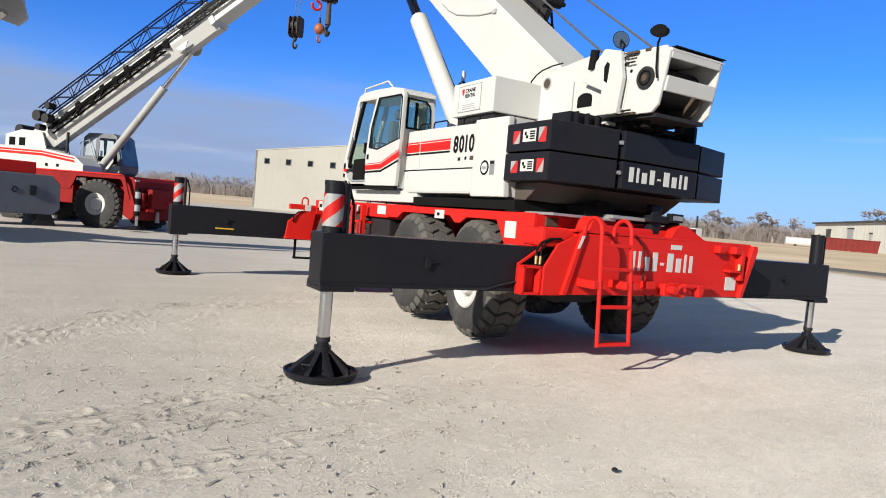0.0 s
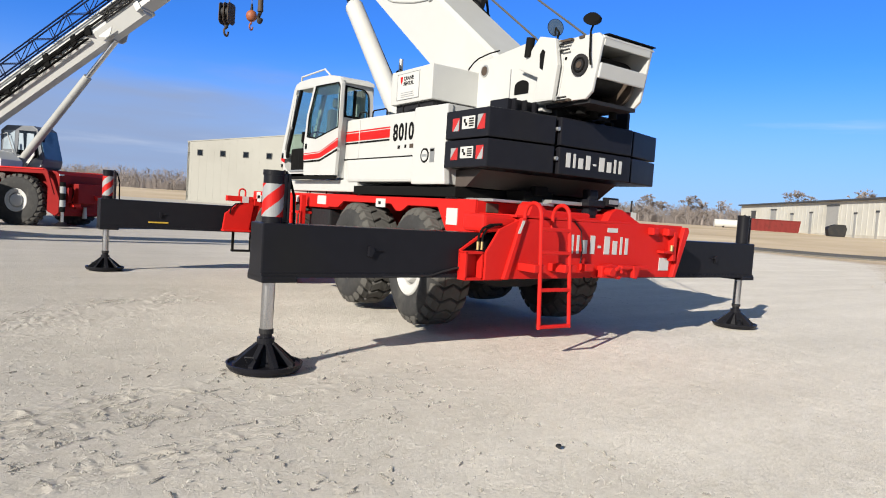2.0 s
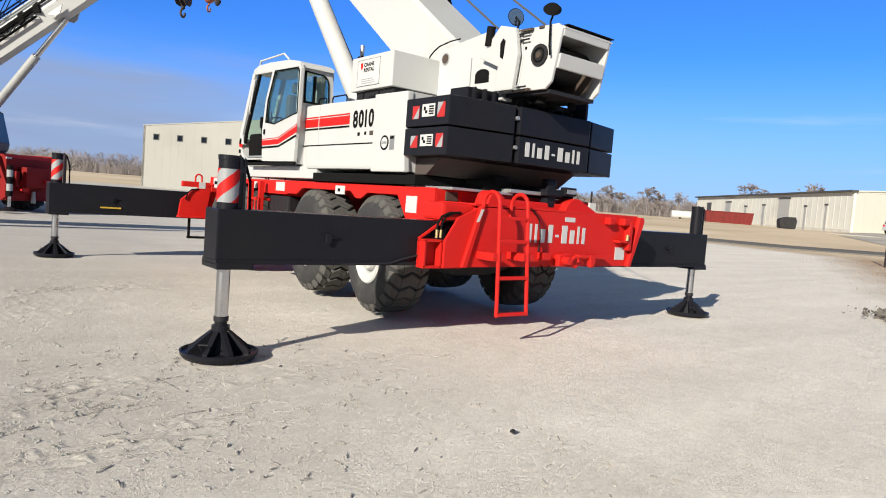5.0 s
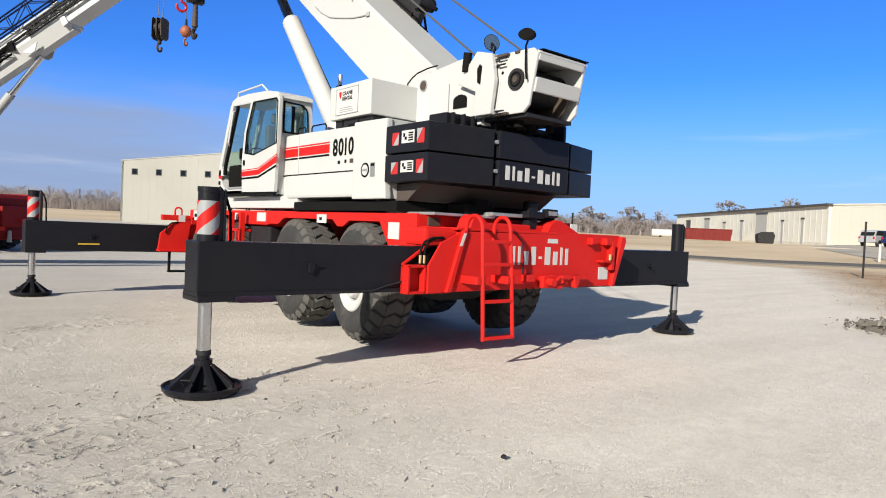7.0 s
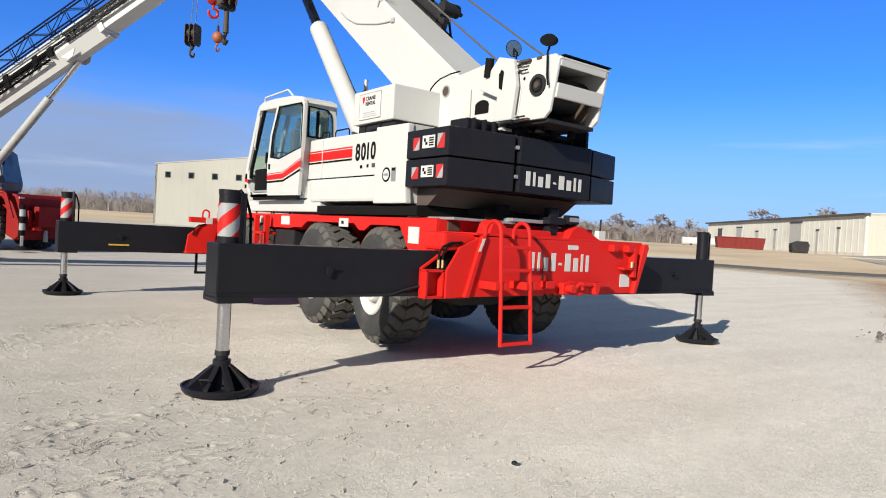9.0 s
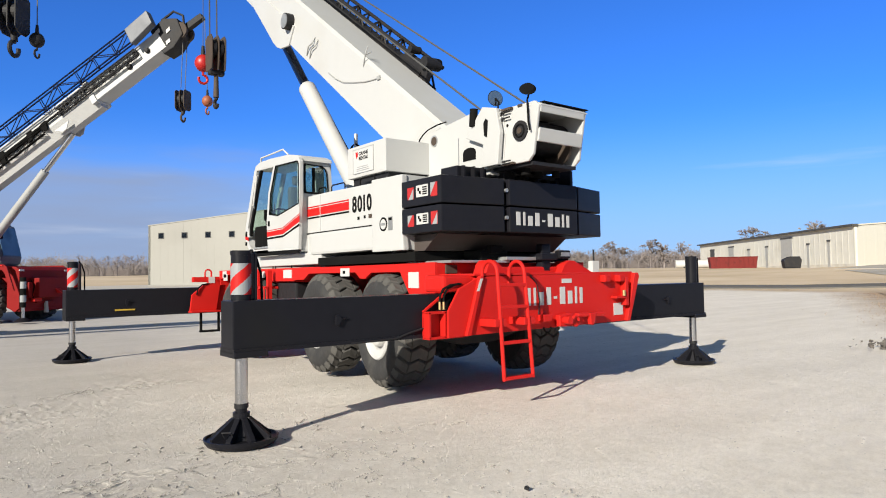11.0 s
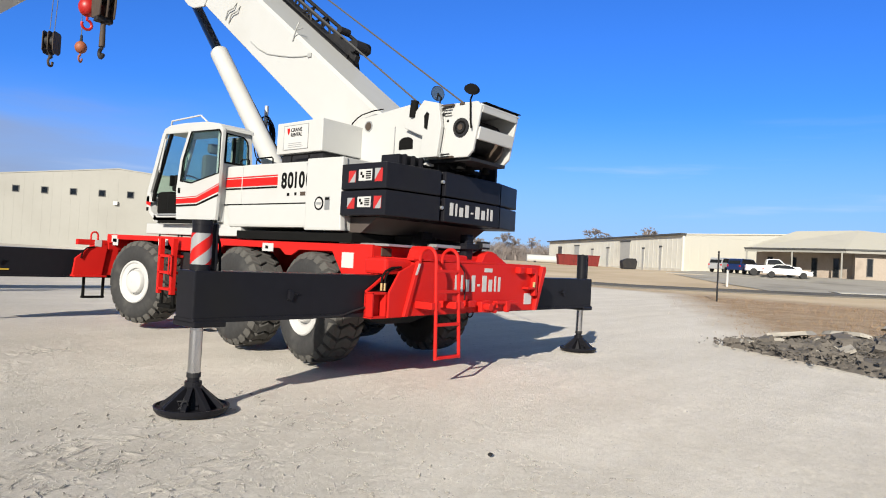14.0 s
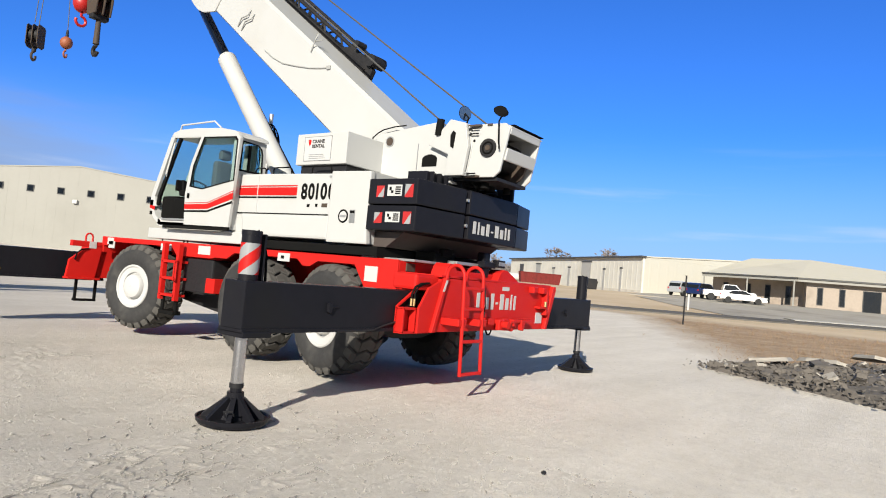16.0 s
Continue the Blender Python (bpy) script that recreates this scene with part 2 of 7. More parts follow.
def words(name, text, size, m, mat, parent, label="", wide=1.0, bold=0.0):
    cu = bpy.data.curves.new(name, "FONT")
    cu.body, cu.size, cu.extrude, cu.offset = text, size, 0.001, bold
    tmp = bpy.data.objects.new(name, cu)
    scene.collection.objects.link(tmp)
    me = bpy.data.meshes.new_from_object(tmp.evaluated_get(bpy.context.evaluated_depsgraph_get()))
    bpy.data.objects.remove(tmp)
    me.transform(m @ Matrix.Diagonal((wide, 1, 1, 1)))
    me.materials.clear()
    me.materials.append(mat)
    ob = new(name, me)
    ob.parent = parent
    if label:
        ob["label"] = label
    return ob


def maker_mark(parent, x0, x1, z0, h, y, label):
    """A row of plain white bars in the rhythm of a word mark."""
    widths = (0.075, 0.04, 0.085, 0.08, 0.06, 0.10, 0.085, 0.04, 0.055)
    heights = (1.0, 1.0, 0.74, 1.0, 0.14, 1.0, 0.76, 1.0, 0.94)
    k = (x1 - x0) / (sum(widths) + 0.055 * 8)
    x = x0
    mark = new("word_mark")
    mark.parent = parent
    mark["label"] = label
    for w, t in zip(widths, heights):
        lift = 0.33 * h if t < 0.2 else 0
        part("bar", box(x, x + w * k, y, y + 0.004, z0 + lift, z0 + lift + t * h), CREAM, mark)
        x += (w + 0.055) * k
    return mark
# ---- ground ----
def height(x, y):
    """The lie of the land: a level yard that rises gently beyond the cranes, a little more to the east of the road."""
    away = np.hypot(np.asarray(x) + 6.0, np.asarray(y) + 5.0)
    rise = np.interp(away, [0, 14, 30, 45, 60, 80, 100, 145, 235, 4200], [0, 0, 0.13, 0.27, 0.55, 0.9, 1.25, 2.4, 3.1, 31])
    lot = np.interp(x, [55, 72, 95, 115], [0, 0.36, 0.34, 0]) * np.interp(y, [22, 36], [1, 0])
    return rise + np.interp(x, [32, 50, 75, 90, 120], [0, 0.2, 0.5, 0.35, 0]) + lot


def axis_lines(a, b, step, far):
    near = list(np.arange(a, b + 1e-6, step))
    out, d = [], step
    x = b
    while x < far:
        d = min(d * 1.13, 150)
        x += d
        out.append(x)
    back, d = [], step
    x = a
    while x > -far:
        d = min(d * 1.13, 150)
        x -= d
        back.append(x)
    return np.array(back[::-1] + near + out)


def tread_prints(X, Y):
    """Wheel tracks pressed into the gravel: rows of oblong lug marks with crumbled rims."""
    z = np.zeros_like(X)
    tracks = (
        (-5.6, -0.78, 17, 0.42, 2.6, 0.012, 0.10), (-5.0, -1.55, 12, 0.22, 1.8, 0.010, -0.1), (-7.6, -1.9, 14, 0.4, 1.6, 0.010, 0.0),
        (-5.6, 2.4, 40, 0.42, 3.2, 0.014, -0.16), (-3.6, 4.5, 22, 0.4, 2.4, 0.012, -0.1), (-8.2, 1.0, 30, 0.4, 2.0, 0.016, 0.0),
    )
    for x0, y0, ang, half, reach, deep, bend in tracks:
        c, s = math.cos(radians(ang)), math.sin(radians(ang))
        u, v = (X - x0) * c + (Y - y0) * s, -(X - x0) * s + (Y - y0) * c
        v = v + bend * (u * 0.6) ** 2 + 0.03 * np.sin(u * 7.1 + x0) + 0.015 * np.sin(u * 23 + v * 9)
        row = np.floor(v / 0.13)
        uu = u + 0.19 * (row % 2) + 0.05 * np.sin(row * 5.1)
        du, dv = np.abs((uu / 0.40) % 1 - 0.5) * 0.40, np.abs(v / 0.13 % 1 - 0.5) * 0.13
        rim = np.clip(1 - (0.065 - dv) / 0.028, 0, 1) * np.clip((uu / 0.40 % 1 - 0.18) * 9, 0, 1)
        rim = np.maximum(rim, np.clip(1 - (0.20 - du) / 0.032, 0, 1))
        worn = np.clip(0.45 + 0.9 * np.sin(u * 2.9 + 1.3 + row * 1.7) * np.sin(u * 1.1 + row * 2.3 + x0) + 0.3 * np.sin(u * 13 + row), 0, 1.2)
        fade = np.clip(1.25 - np.abs(u) / reach, 0, 1) * np.clip((half - np.abs(v)) / 0.06, 0, 1)
        z += fade * 1.25 * deep * (rim * worn - 0.35)
    return z


def make_ground():
    xs, ys = axis_lines(-10.5, 6.0, 0.06, 3000), axis_lines(-4.8, 6.0, 0.06, 3000)
    xs = np.unique(np.round(np.concatenate([xs, np.arange(-7.5, -3.5, 0.02)]), 4))
    ys = np.unique(np.round(np.concatenate([ys, np.arange(-3.0, 1.2, 0.02)]), 4))
    X, Y = np.meshgrid(xs, ys)
    Z = height(X, Y)
    rng = np.random.default_rng(4)
    rough = np.zeros_like(X)
    for wave, amp in ((0.35, 0.004), (0.8, 0.006), (2.3, 0.010)):
        for _ in range(6):
            a, ph = rng.uniform(0, math.tau), rng.uniform(0, math.tau)
            k = math.tau / (wave * rng.uniform(0.8, 1.3))
            rough += 0.35 * amp / 6 * np.sin(k * (X * math.cos(a) + Y * math.sin(a)) + ph) * 1.6
    near = np.clip(1.5 - np.hypot(X + 3, Y) / 18, 0, 1)
    Z = Z + near * (rough + tread_prints(X, Y)) - 0.012 * near
    n, m = X.shape
    co = np.stack([X, Y, Z], -1).reshape(-1, 3)
    i = np.arange(n * m).reshape(n, m)
    quads = np.stack([i[:-1, :-1], i[:-1, 1:], i[1:, 1:], i[1:, :-1]], -1).reshape(-1, 4)
    me = bpy.data.meshes.new("ground")
    me.from_pydata(co.tolist(), [], quads.tolist())
    me.shade_smooth()
    me.materials.append(ground_material())
    ob = new("ground", me)
    return tagged(ob, "pale compacted gravel yard with worn tyre prints and dry field beyond", "ground", kind="structure")


def ground_material():
    m = bpy.data.materials.new("gravel_and_field")
    m.use_nodes = True
    nt = m.node_tree
    N, L = nt.nodes.new, nt.links.new
    bs = nt.nodes["Principled BSDF"]
    co = N("ShaderNodeTexCoord")

    def noise_tex(scale, detail, rough=0.6):
        t = N("ShaderNodeTexNoise")
        t.inputs["Scale"].default_value, t.inputs["Detail"].default_value, t.inputs["Roughness"].default_value = scale, detail, rough
        L(co.outputs["Object"], t.inputs["Vector"])
        return t.outputs["Fac"]

    def ramp(fac, stops):
        r = N("ShaderNodeValToRGB")
        els = r.color_ramp.elements
        while len(els) < len(stops):
            els.new(0.5)
        for e, (p, c) in zip(els, stops):
            e.position, e.color = p, (*c, 1)
        L(fac, r.inputs["Fac"])
        return r.outputs["Color"]

    def mix(fac, a, b, kind="MIX"):
        x = N("ShaderNodeMixRGB")
        x.blend_type = kind
        for v, k in ((fac, "Fac"), (a, "Color1"), (b, "Color2")):
            if isinstance(v, (int, float)):
                x.inputs[k].default_value = v
            elif isinstance(v, tuple):
                x.inputs[k].default_value = (*v, 1)
            else:
                L(v, x.inputs[k])
        return x.outputs["Color"]

    def math_node(op, a, b=0.0):
        x = N("ShaderNodeMath")
        x.operation = op
        for v, k in ((a, 0), (b, 1)):
            if isinstance(v, (int, float)):
                x.inputs[k].default_value = v
            else:
                L(v, x.inputs[k])
        return x.outputs[0]

    broad, mid, fine, grit = noise_tex(0.16, 4), noise_tex(1.1, 6), noise_tex(9, 8, 0.7), noise_tex(55, 6, 0.75)
    gravel = ramp(broad, [(0.3, (0.535, 0.49, 0.405)), (0.7, (0.66, 0.615, 0.525))])
    gravel = mix(0.45, gravel, ramp(mid, [(0.3, (0.49, 0.445, 0.365)), (0.7, (0.69, 0.65, 0.565))]))
    gravel = mix(0.35, gravel, ramp(fine, [(0.35, (0.47, 0.425, 0.35)), (0.65, (0.70, 0.66, 0.58))]))
    # long pale sweeps left by turning tyres
    sweep = N("ShaderNodeMapping")
    sweep.inputs["Rotation"].default_value = (0, 0, radians(-37))
    sweep.inputs["Scale"].default_value = (0.16, 1.5, 1.0)
    L(co.outputs["Object"], sweep.inputs["Vector"])
    long_noise = N("ShaderNodeTexNoise")
    long_noise.inputs["Scale"].default_value, long_noise.inputs["Detail"].default_value = 1.0, 4
    L(sweep.outputs["Vector"], long_noise.inputs["Vector"])
    gravel = mix(1.0, gravel, ramp(long_noise.outputs["Fac"], [(0.35, (0.94, 0.935, 0.93)), (0.65, (1.07, 1.07, 1.07))]), "MULTIPLY")
    # gravel tone by position: darker and cooler at low x, paler at high x
    place = N("ShaderNodeSeparateXYZ")
    L(co.outputs["Object"], place.inputs["Vector"])
    side = math_node("ADD", place.outputs["X"], math_node("MULTIPLY", place.outputs["Y"], -0.35))
    side = math_node("ADD", side, math_node("MULTIPLY", math_node("SUBTRACT", noise_tex(0.3, 4), 0.5), 5.0))
    worn = N("ShaderNodeMapRange")
    worn.interpolation_type = "SMOOTHSTEP"
    worn.inputs["From Min"].default_value, worn.inputs["From Max"].default_value = -7.5, -0.5
    L(side, worn.inputs["Value"])
    gravel = mix(1.0, gravel, ramp(worn.outputs["Result"], [(0.0, (0.675, 0.685, 0.775)), (1.0, (1.12, 1.125, 1.21))]), "MULTIPLY")
    gravel = mix(0.24, gravel, ramp(grit, [(0.36, (0.24, 0.22, 0.19)), (0.5, (0.60, 0.56, 0.475)), (0.68, (0.70, 0.67, 0.60))]))
    vo = N("ShaderNodeTexVoronoi")
    vo.inputs["Scale"].default_value = 14
    L(co.outputs["Object"], vo.inputs["Vector"])
    pebble = ramp(vo.outputs["Distance"], [(0.04, (1, 1, 1)), (0.10, (0, 0, 0))])
    gravel = mix(mix(1.0, pebble, ramp(mid, [(0.5, (0, 0, 0)), (0.62, (0.5, 0.5, 0.5))]), "MULTIPLY"), gravel, (0.22, 0.20, 0.18))
    straw = ramp(noise_tex(0.9, 12, 0.8), [(0.3, (0.15, 0.10, 0.065)), (0.46, (0.31, 0.225, 0.15)), (0.66, (0.47, 0.375, 0.275))])
    field = ramp(noise_tex(0.05, 8, 0.7), [(0.3, (0.41, 0.32, 0.21)), (0.5, (0.53, 0.425, 0.30)), (0.7, (0.63, 0.53, 0.39))])
    sep = N("ShaderNodeSeparateXYZ")
    L(co.outputs["Object"], sep.inputs["Vector"])
    wob = math_node("MULTIPLY", math_node("SUBTRACT", noise_tex(0.35, 6), 0.5), 5.0)
    xx, yy = math_node("ADD", sep.outputs["X"], wob), math_node("ADD", sep.outputs["Y"], wob)
    # the verge lies south of a line from the rubble to the road, and beyond the road
    south = math_node("SUBTRACT", math_node("SUBTRACT", math_node("MULTIPLY", xx, 0.47), 5.2), yy)
    south = math_node("MINIMUM", south, math_node("SUBTRACT", xx, 6.0))
    verge = math_node("MAXIMUM", south, math_node("SUBTRACT", xx, math_node("ADD", 30.0, math_node("MULTIPLY", yy, 0.11))))
    away = N("ShaderNodeMapRange")
    away.inputs["From Min"].default_value, away.inputs["From Max"].default_value = 31.0, 36.0
    L(xx, away.inputs["Value"])
    past = N("ShaderNodeMapRange")
    past.inputs["From Min"].default_value, past.inputs["From Max"].default_value = 60.0, 70.0
    L(yy, past.inputs["Value"])
    straw = mix(math_node("MAXIMUM", away.outputs["Result"], past.outputs["Result"]), straw, field)
    east = N("ShaderNodeMapRange")
    east.inputs["From Min"].default_value, east.inputs["From Max"].default_value = -0.6, 2.2
    L(verge, east.inputs["Value"])
    north = N("ShaderNodeMapRange")
    north.inputs["From Min"].default_value, north.inputs["From Max"].default_value = 74.0, 77.0
    L(yy, north.inputs["Value"])
    L(mix(math_node("MAXIMUM", east.outputs["Result"], north.outputs["Result"]), gravel, straw), bs.inputs["Base Color"])
    bs.inputs["Roughness"].default_value = 0.95
    bs.inputs["Specular IOR Level"].default_value = 0.2
    bp, bp2 = N("ShaderNodeBump"), N("ShaderNodeBump")
    bp.inputs["Strength"].default_value, bp.inputs["Distance"].default_value = 0.6, 0.010
    bp2.inputs["Strength"].default_value, bp2.inputs["Distance"].default_value = 0.30, 0.03
    L(grit, bp.inputs["Height"])
    L(fine, bp2.inputs["Height"])
    L(bp2.outputs["Normal"], bp.inputs["Normal"])
    L(bp.outputs["Normal"], bs.inputs["Normal"])
    return m


make_ground()


# ---- wheels ----
def lug_mesh(R, W):
    """A tread bar: a thick wavy block from shoulder to shoulder, with a shallow cut across each crest."""
    key = "tread_lug_%d_%d" % (round(R * 1000), round(W * 1000))
    if key in bpy.data.meshes:
        return bpy.data.meshes[key]
    own = bmesh.new()
    # share of the width, turn round the axle, top radius, half width along the tread
    rows = (
        (0.0, -0.075, R - 0.13, 0.052), (0.05, -0.07, R - 0.055, 0.060), (0.11, -0.055, R - 0.010, 0.066), (0.27, 0.030, R, 0.068), (0.285, 0.034, R - 0.014, 0.066),
        (0.30, 0.034, R, 0.068), (0.50, -0.045, R + 0.004, 0.072), (0.70, 0.040, R, 0.068), (0.715, 0.040, R - 0.014, 0.066), (0.73, 0.036, R, 0.068),
        (0.89, -0.045, R - 0.010, 0.066), (0.95, -0.06, R - 0.055, 0.060), (1.0, -0.065, R - 0.13, 0.052),
    )
    q = []
    for share, da, r, w in rows:
        x = W * (0.03 + 0.94 * share)
        q.append([own.verts.new((x, (r + dr) * math.cos(da + dw / R), (r + dr) * math.sin(da + dw / R))) for dw, dr in ((-w, -0.008), (-w * 0.8, 0), (w * 0.8, 0), (w, -0.008), (w * 1.15, -0.07), (-w * 1.15, -0.07))])
    for u, v in zip(q, q[1:]):
        for j in range(6):
            own.faces.new((u[j], u[(j + 1) % 6], v[(j + 1) % 6], v[j]))
    own.faces.new(q[0])
    own.faces.new(q[-1][::-1])
    bmesh.ops.recalc_face_normals(own, faces=own.faces[:])
    me = bpy.data.meshes.new(key)
    own.to_mesh(me)
    own.free()
    me.materials.append(DUSTLIT)
    return me


def make_wheel(parent, x, y, R=0.72, W=0.45, side=-1, name="wheel", steer=0.0, z=0.755, rim_size=1.0):
    """A wide off-road tyre with chevron lugs on a dished white rim. side -1: the outer face looks to -x."""
    m = Matrix.Translation((x, y, z)) @ Matrix.Rotation(radians(steer), 4, "Z") @ Matrix.Diagonal((-side, 1, 1, 1)).to_4x4()
    # local: outer face at x = 0 towards -x, tyre reaches to x = W
    k = R - 0.72
    carcass = [(0.36 * rim_size, 0.045), (0.385, 0.012), (0.47, -0.012), (0.55 + k * 0.6, -0.012), (0.61 + k, 0.012), (0.645 + k, 0.05), (R - 0.05, 0.10), (R - 0.04, W / 2), (R - 0.05, W - 0.10), (0.645 + k, W - 0.05), (0.55, W), (0.36, W - 0.04)]
    wheel = new(name)
    wheel.parent = parent
    wheel.matrix_local = m
    tyre = part("tyre", lathe(carcass, 40), RUBBER, wheel, "wide black off-road tyre with dusty chevron lugs", smooth=True)
    lugs = 25
    me = lug_mesh(R, W)
    for k in range(lugs):
        lug = new("tread_lug", me)
        lug.parent = tyre
        lug.matrix_local = Matrix.Rotation(k * math.tau / lugs, 4, "X")
    rim = lathe([(r * rim_size, d) for r, d in ((0.375, 0.05), (0.385, 0.02), (0.37, 0.005), (0.35, 0.008), (0.335, 0.03), (0.27, 0.036), (0.25, 0.045), (0.238, 0.085), (0.222, 0.085), (0.212, 0.03), (0.195, 0.005), (0.15, -0.012), (0.08, -0.018), (0.005, -0.018))], 40)
    part("rim", rim, CREAM, wheel, "white painted dished rim", smooth=True)
    part("rim_back", lathe([(0.37, W - 0.05), (0.2, W - 0.12), (0.02, W - 0.12)], 24), DARK, wheel)
    return wheel


# ---- outriggers ----
def striped_sleeve(parent, x, y, z0, z1, r, flip=1):
    """Red and silver slanted bands round half of a post."""
    n, p, k = 24, 0.115, 2.4
    bands = {STRIPE: bmesh.new(), REFLECT: bmesh.new()}
    rr = r + 0.003
    for i in range(n):
        a0, a1 = math.pi * 0.62 + i * math.pi * 1.25 / n, math.pi * 0.62 + (i + 1) * math.pi * 1.25 / n
        for j in range(-8, 9):
            bm = bands[STRIPE if j % 2 else REFLECT]
            q = [min(z1, max(z0, z0 + p * (j + e + 0.35 + flip * k * (i + d) / n))) for d, e in ((0, 0), (1, 0), (1, 1), (0, 1))]
            if q[3] - q[0] < 1e-4 and q[2] - q[1] < 1e-4:
                continue
            bm.faces.new([bm.verts.new((x + rr * math.cos(a), y + rr * math.sin(a), z)) for a, z in zip((a0, a1, a1, a0), q)])
    for mat, nm in ((STRIPE, "red_band"), (REFLECT, "silver_band")):
        bmesh.ops.remove_doubles(bands[mat], verts=bands[mat].verts[:], dist=1e-5)
        part(nm, bands[mat], mat, parent, nm.replace("_", " ") + " of reflective warning tape")


def make_outrigger(crane, xe, xi, yc, zb=0.75, zt=1.22, wide=0.36, foot=True, tape=True, inset=0.2, lift=0.0, head=1.64):
    """A box beam from xi out to xe with its jack and round float."""
    s = 1 if xe > xi else -1
    xj = xe - s * inset
    y0, y1 = yc - wide / 2, yc + wide / 2
    bm = box(min(xi, xe), max(xi, xe), y0, y1, zb, zt, bev=0.012)
    box(min(xi, xe) - 0.0, max(xi, xe) + 0.0, y0 - 0.015, y1 + 0.015, zb - 0.02, zb + 0.015, bm=bm)
    box(min(xe, xe - s * 0.30), max(xe, xe - s * 0.30), y0 - 0.03, y1 + 0.03, zb - 0.06, zb - 0.005, bev=0.01, bm=bm)
    beam = part("outrigger_beam", bm, BLACK, crane, "glossy black outrigger box beam")
    zm = (zb + zt) / 2
    lug = prism([(xe - s * 0.985, zm - 0.055), (xe - s * 0.955, zm - 0.04), (xe - s * 0.955, zm + 0.045), (xe - s * 0.985, zm + 0.05), (xe - s * 1.02, zm + 0.015)], "y", y0 - 0.03, y0 + 0.002, 0.004)
    cyl((xe - s * 1.10, y0 - 0.012, zm + 0.012), (xe - s * 0.97, y0 - 0.016, zm + 0.01), 0.005, 0.014, n=10, bm=lug)
    part("lifting_lug", lug, BLACK, beam)
    post = part("jack_housing", cyl((xj, yc, zb - 0.05), (xj, yc, head), 0.084, n=28), BLACK, beam, "round black jack housing", smooth=True)
    part("cap", cyl((xj, yc, head - 0.03), (xj, yc, head + 0.01), 0.089, n=28), BLACK, post)
    part("hose_guard", box(xj + 0.105, xj + 0.13, yc - 0.05, yc + 0.12, zt, head - 0.01, bev=0.008), BLACK, post)
    hose = tube([(xj + 0.10, yc + 0.05, head + 0.02), (xj + 0.15, yc + 0.04, head - 0.04), (xj + 0.19, yc + 0.02, head - 0.19), (xj + 0.19, yc, zt)], 0.012)
    part("hydraulic_hose", hose, INK, post)
    if tape:
        striped_sleeve(post, xj, yc, zt + 0.05, head - 0.10, 0.084)
    if foot:
        part("jack_rod", cyl((xj, yc, 0.33 + lift), (xj, yc, zb), 0.054, n=24), CHROME, beam, "bright steel jack rod", smooth=True)
        fl = cyl((xj, yc, 0.004), (xj, yc, 0.035), 0.285, 0.305, n=40)
        cyl((xj, yc, 0.035), (xj, yc, 0.045), 0.305, 0.30, n=40, bm=fl)
        cyl((xj, yc, 0.04), (xj, yc, 0.21), 0.15, 0.058, n=8, bm=fl)
        join(fl, lathe_up([(0.305, 0.03), (0.312, 0.062), (0.298, 0.064), (0.288, 0.046)], xj, yc, 40))
        ribs = []
        for k in range(8):
            a = k * math.tau / 8
            own = prism([(0.05, 0.222), (0.08, 0.222), (0.262, 0.068), (0.262, 0.04), (0.05, 0.04)], "y", -0.022, 0.022, 0.004)
            own.transform(Matrix.Translation((xj, yc, 0)) @ Matrix.Rotation(a, 4, "Z"))
            ribs.append(own)
        flo = part("float", fl, BLACK, beam, "round black outrigger float with ribs")
        for own in ribs:
            part("rib", own, BLACK, flo)
        up = Matrix.Translation((0, 0, lift))
        flo.matrix_local = up @ flo.matrix_local
        part("collar", cyl((xj, yc, 0.205), (xj, yc, 0.265), 0.072, 0.072, n=20), BLACK, flo)
        part("collar_neck", cyl((xj, yc, 0.265), (xj, yc, 0.30), 0.05, n=20), BLACK, flo)
        part("collar_ring", cyl((xj, yc, 0.30), (xj, yc, 0.34), 0.060, n=20), DARK, flo)
        part("float_handle", tube([(xj - 0.2, yc - 0.16, 0.10), (xj - 0.23, yc - 0.17, 0.15), (xj - 0.17, yc - 0.21, 0.15), (xj - 0.15, yc - 0.2, 0.11)], 0.007), DARK, flo)
    return beam


# ---- superstructure pieces ----
def side_wall(name, pts, x, thick, mat, parent, label="", bev=0.012):
    return part(name, prism(pts, "x", x, x + thick, bev), mat, parent, label)


def ring_panel(outer, inner, x, thick):
    """A flat panel with one opening, outline points in (y, z), the same count in both."""
    bm = bmesh.new()
    n = len(outer)
    A = [[bm.verts.new((xx, *p)) for p in ring] for xx in (x, x + thick) for ring in (outer, inner)]
    for k in range(n):
        j = (k + 1) % n
        bm.faces.new((A[0][k], A[0][j], A[1][j], A[1][k]))
        bm.faces.new((A[2][k], A[2][j], A[3][j], A[3][k]))
        bm.faces.new((A[0][k], A[0][j], A[2][j], A[2][k]))
        bm.faces.new((A[1][k], A[1][j], A[3][j], A[3][k]))
    return bm


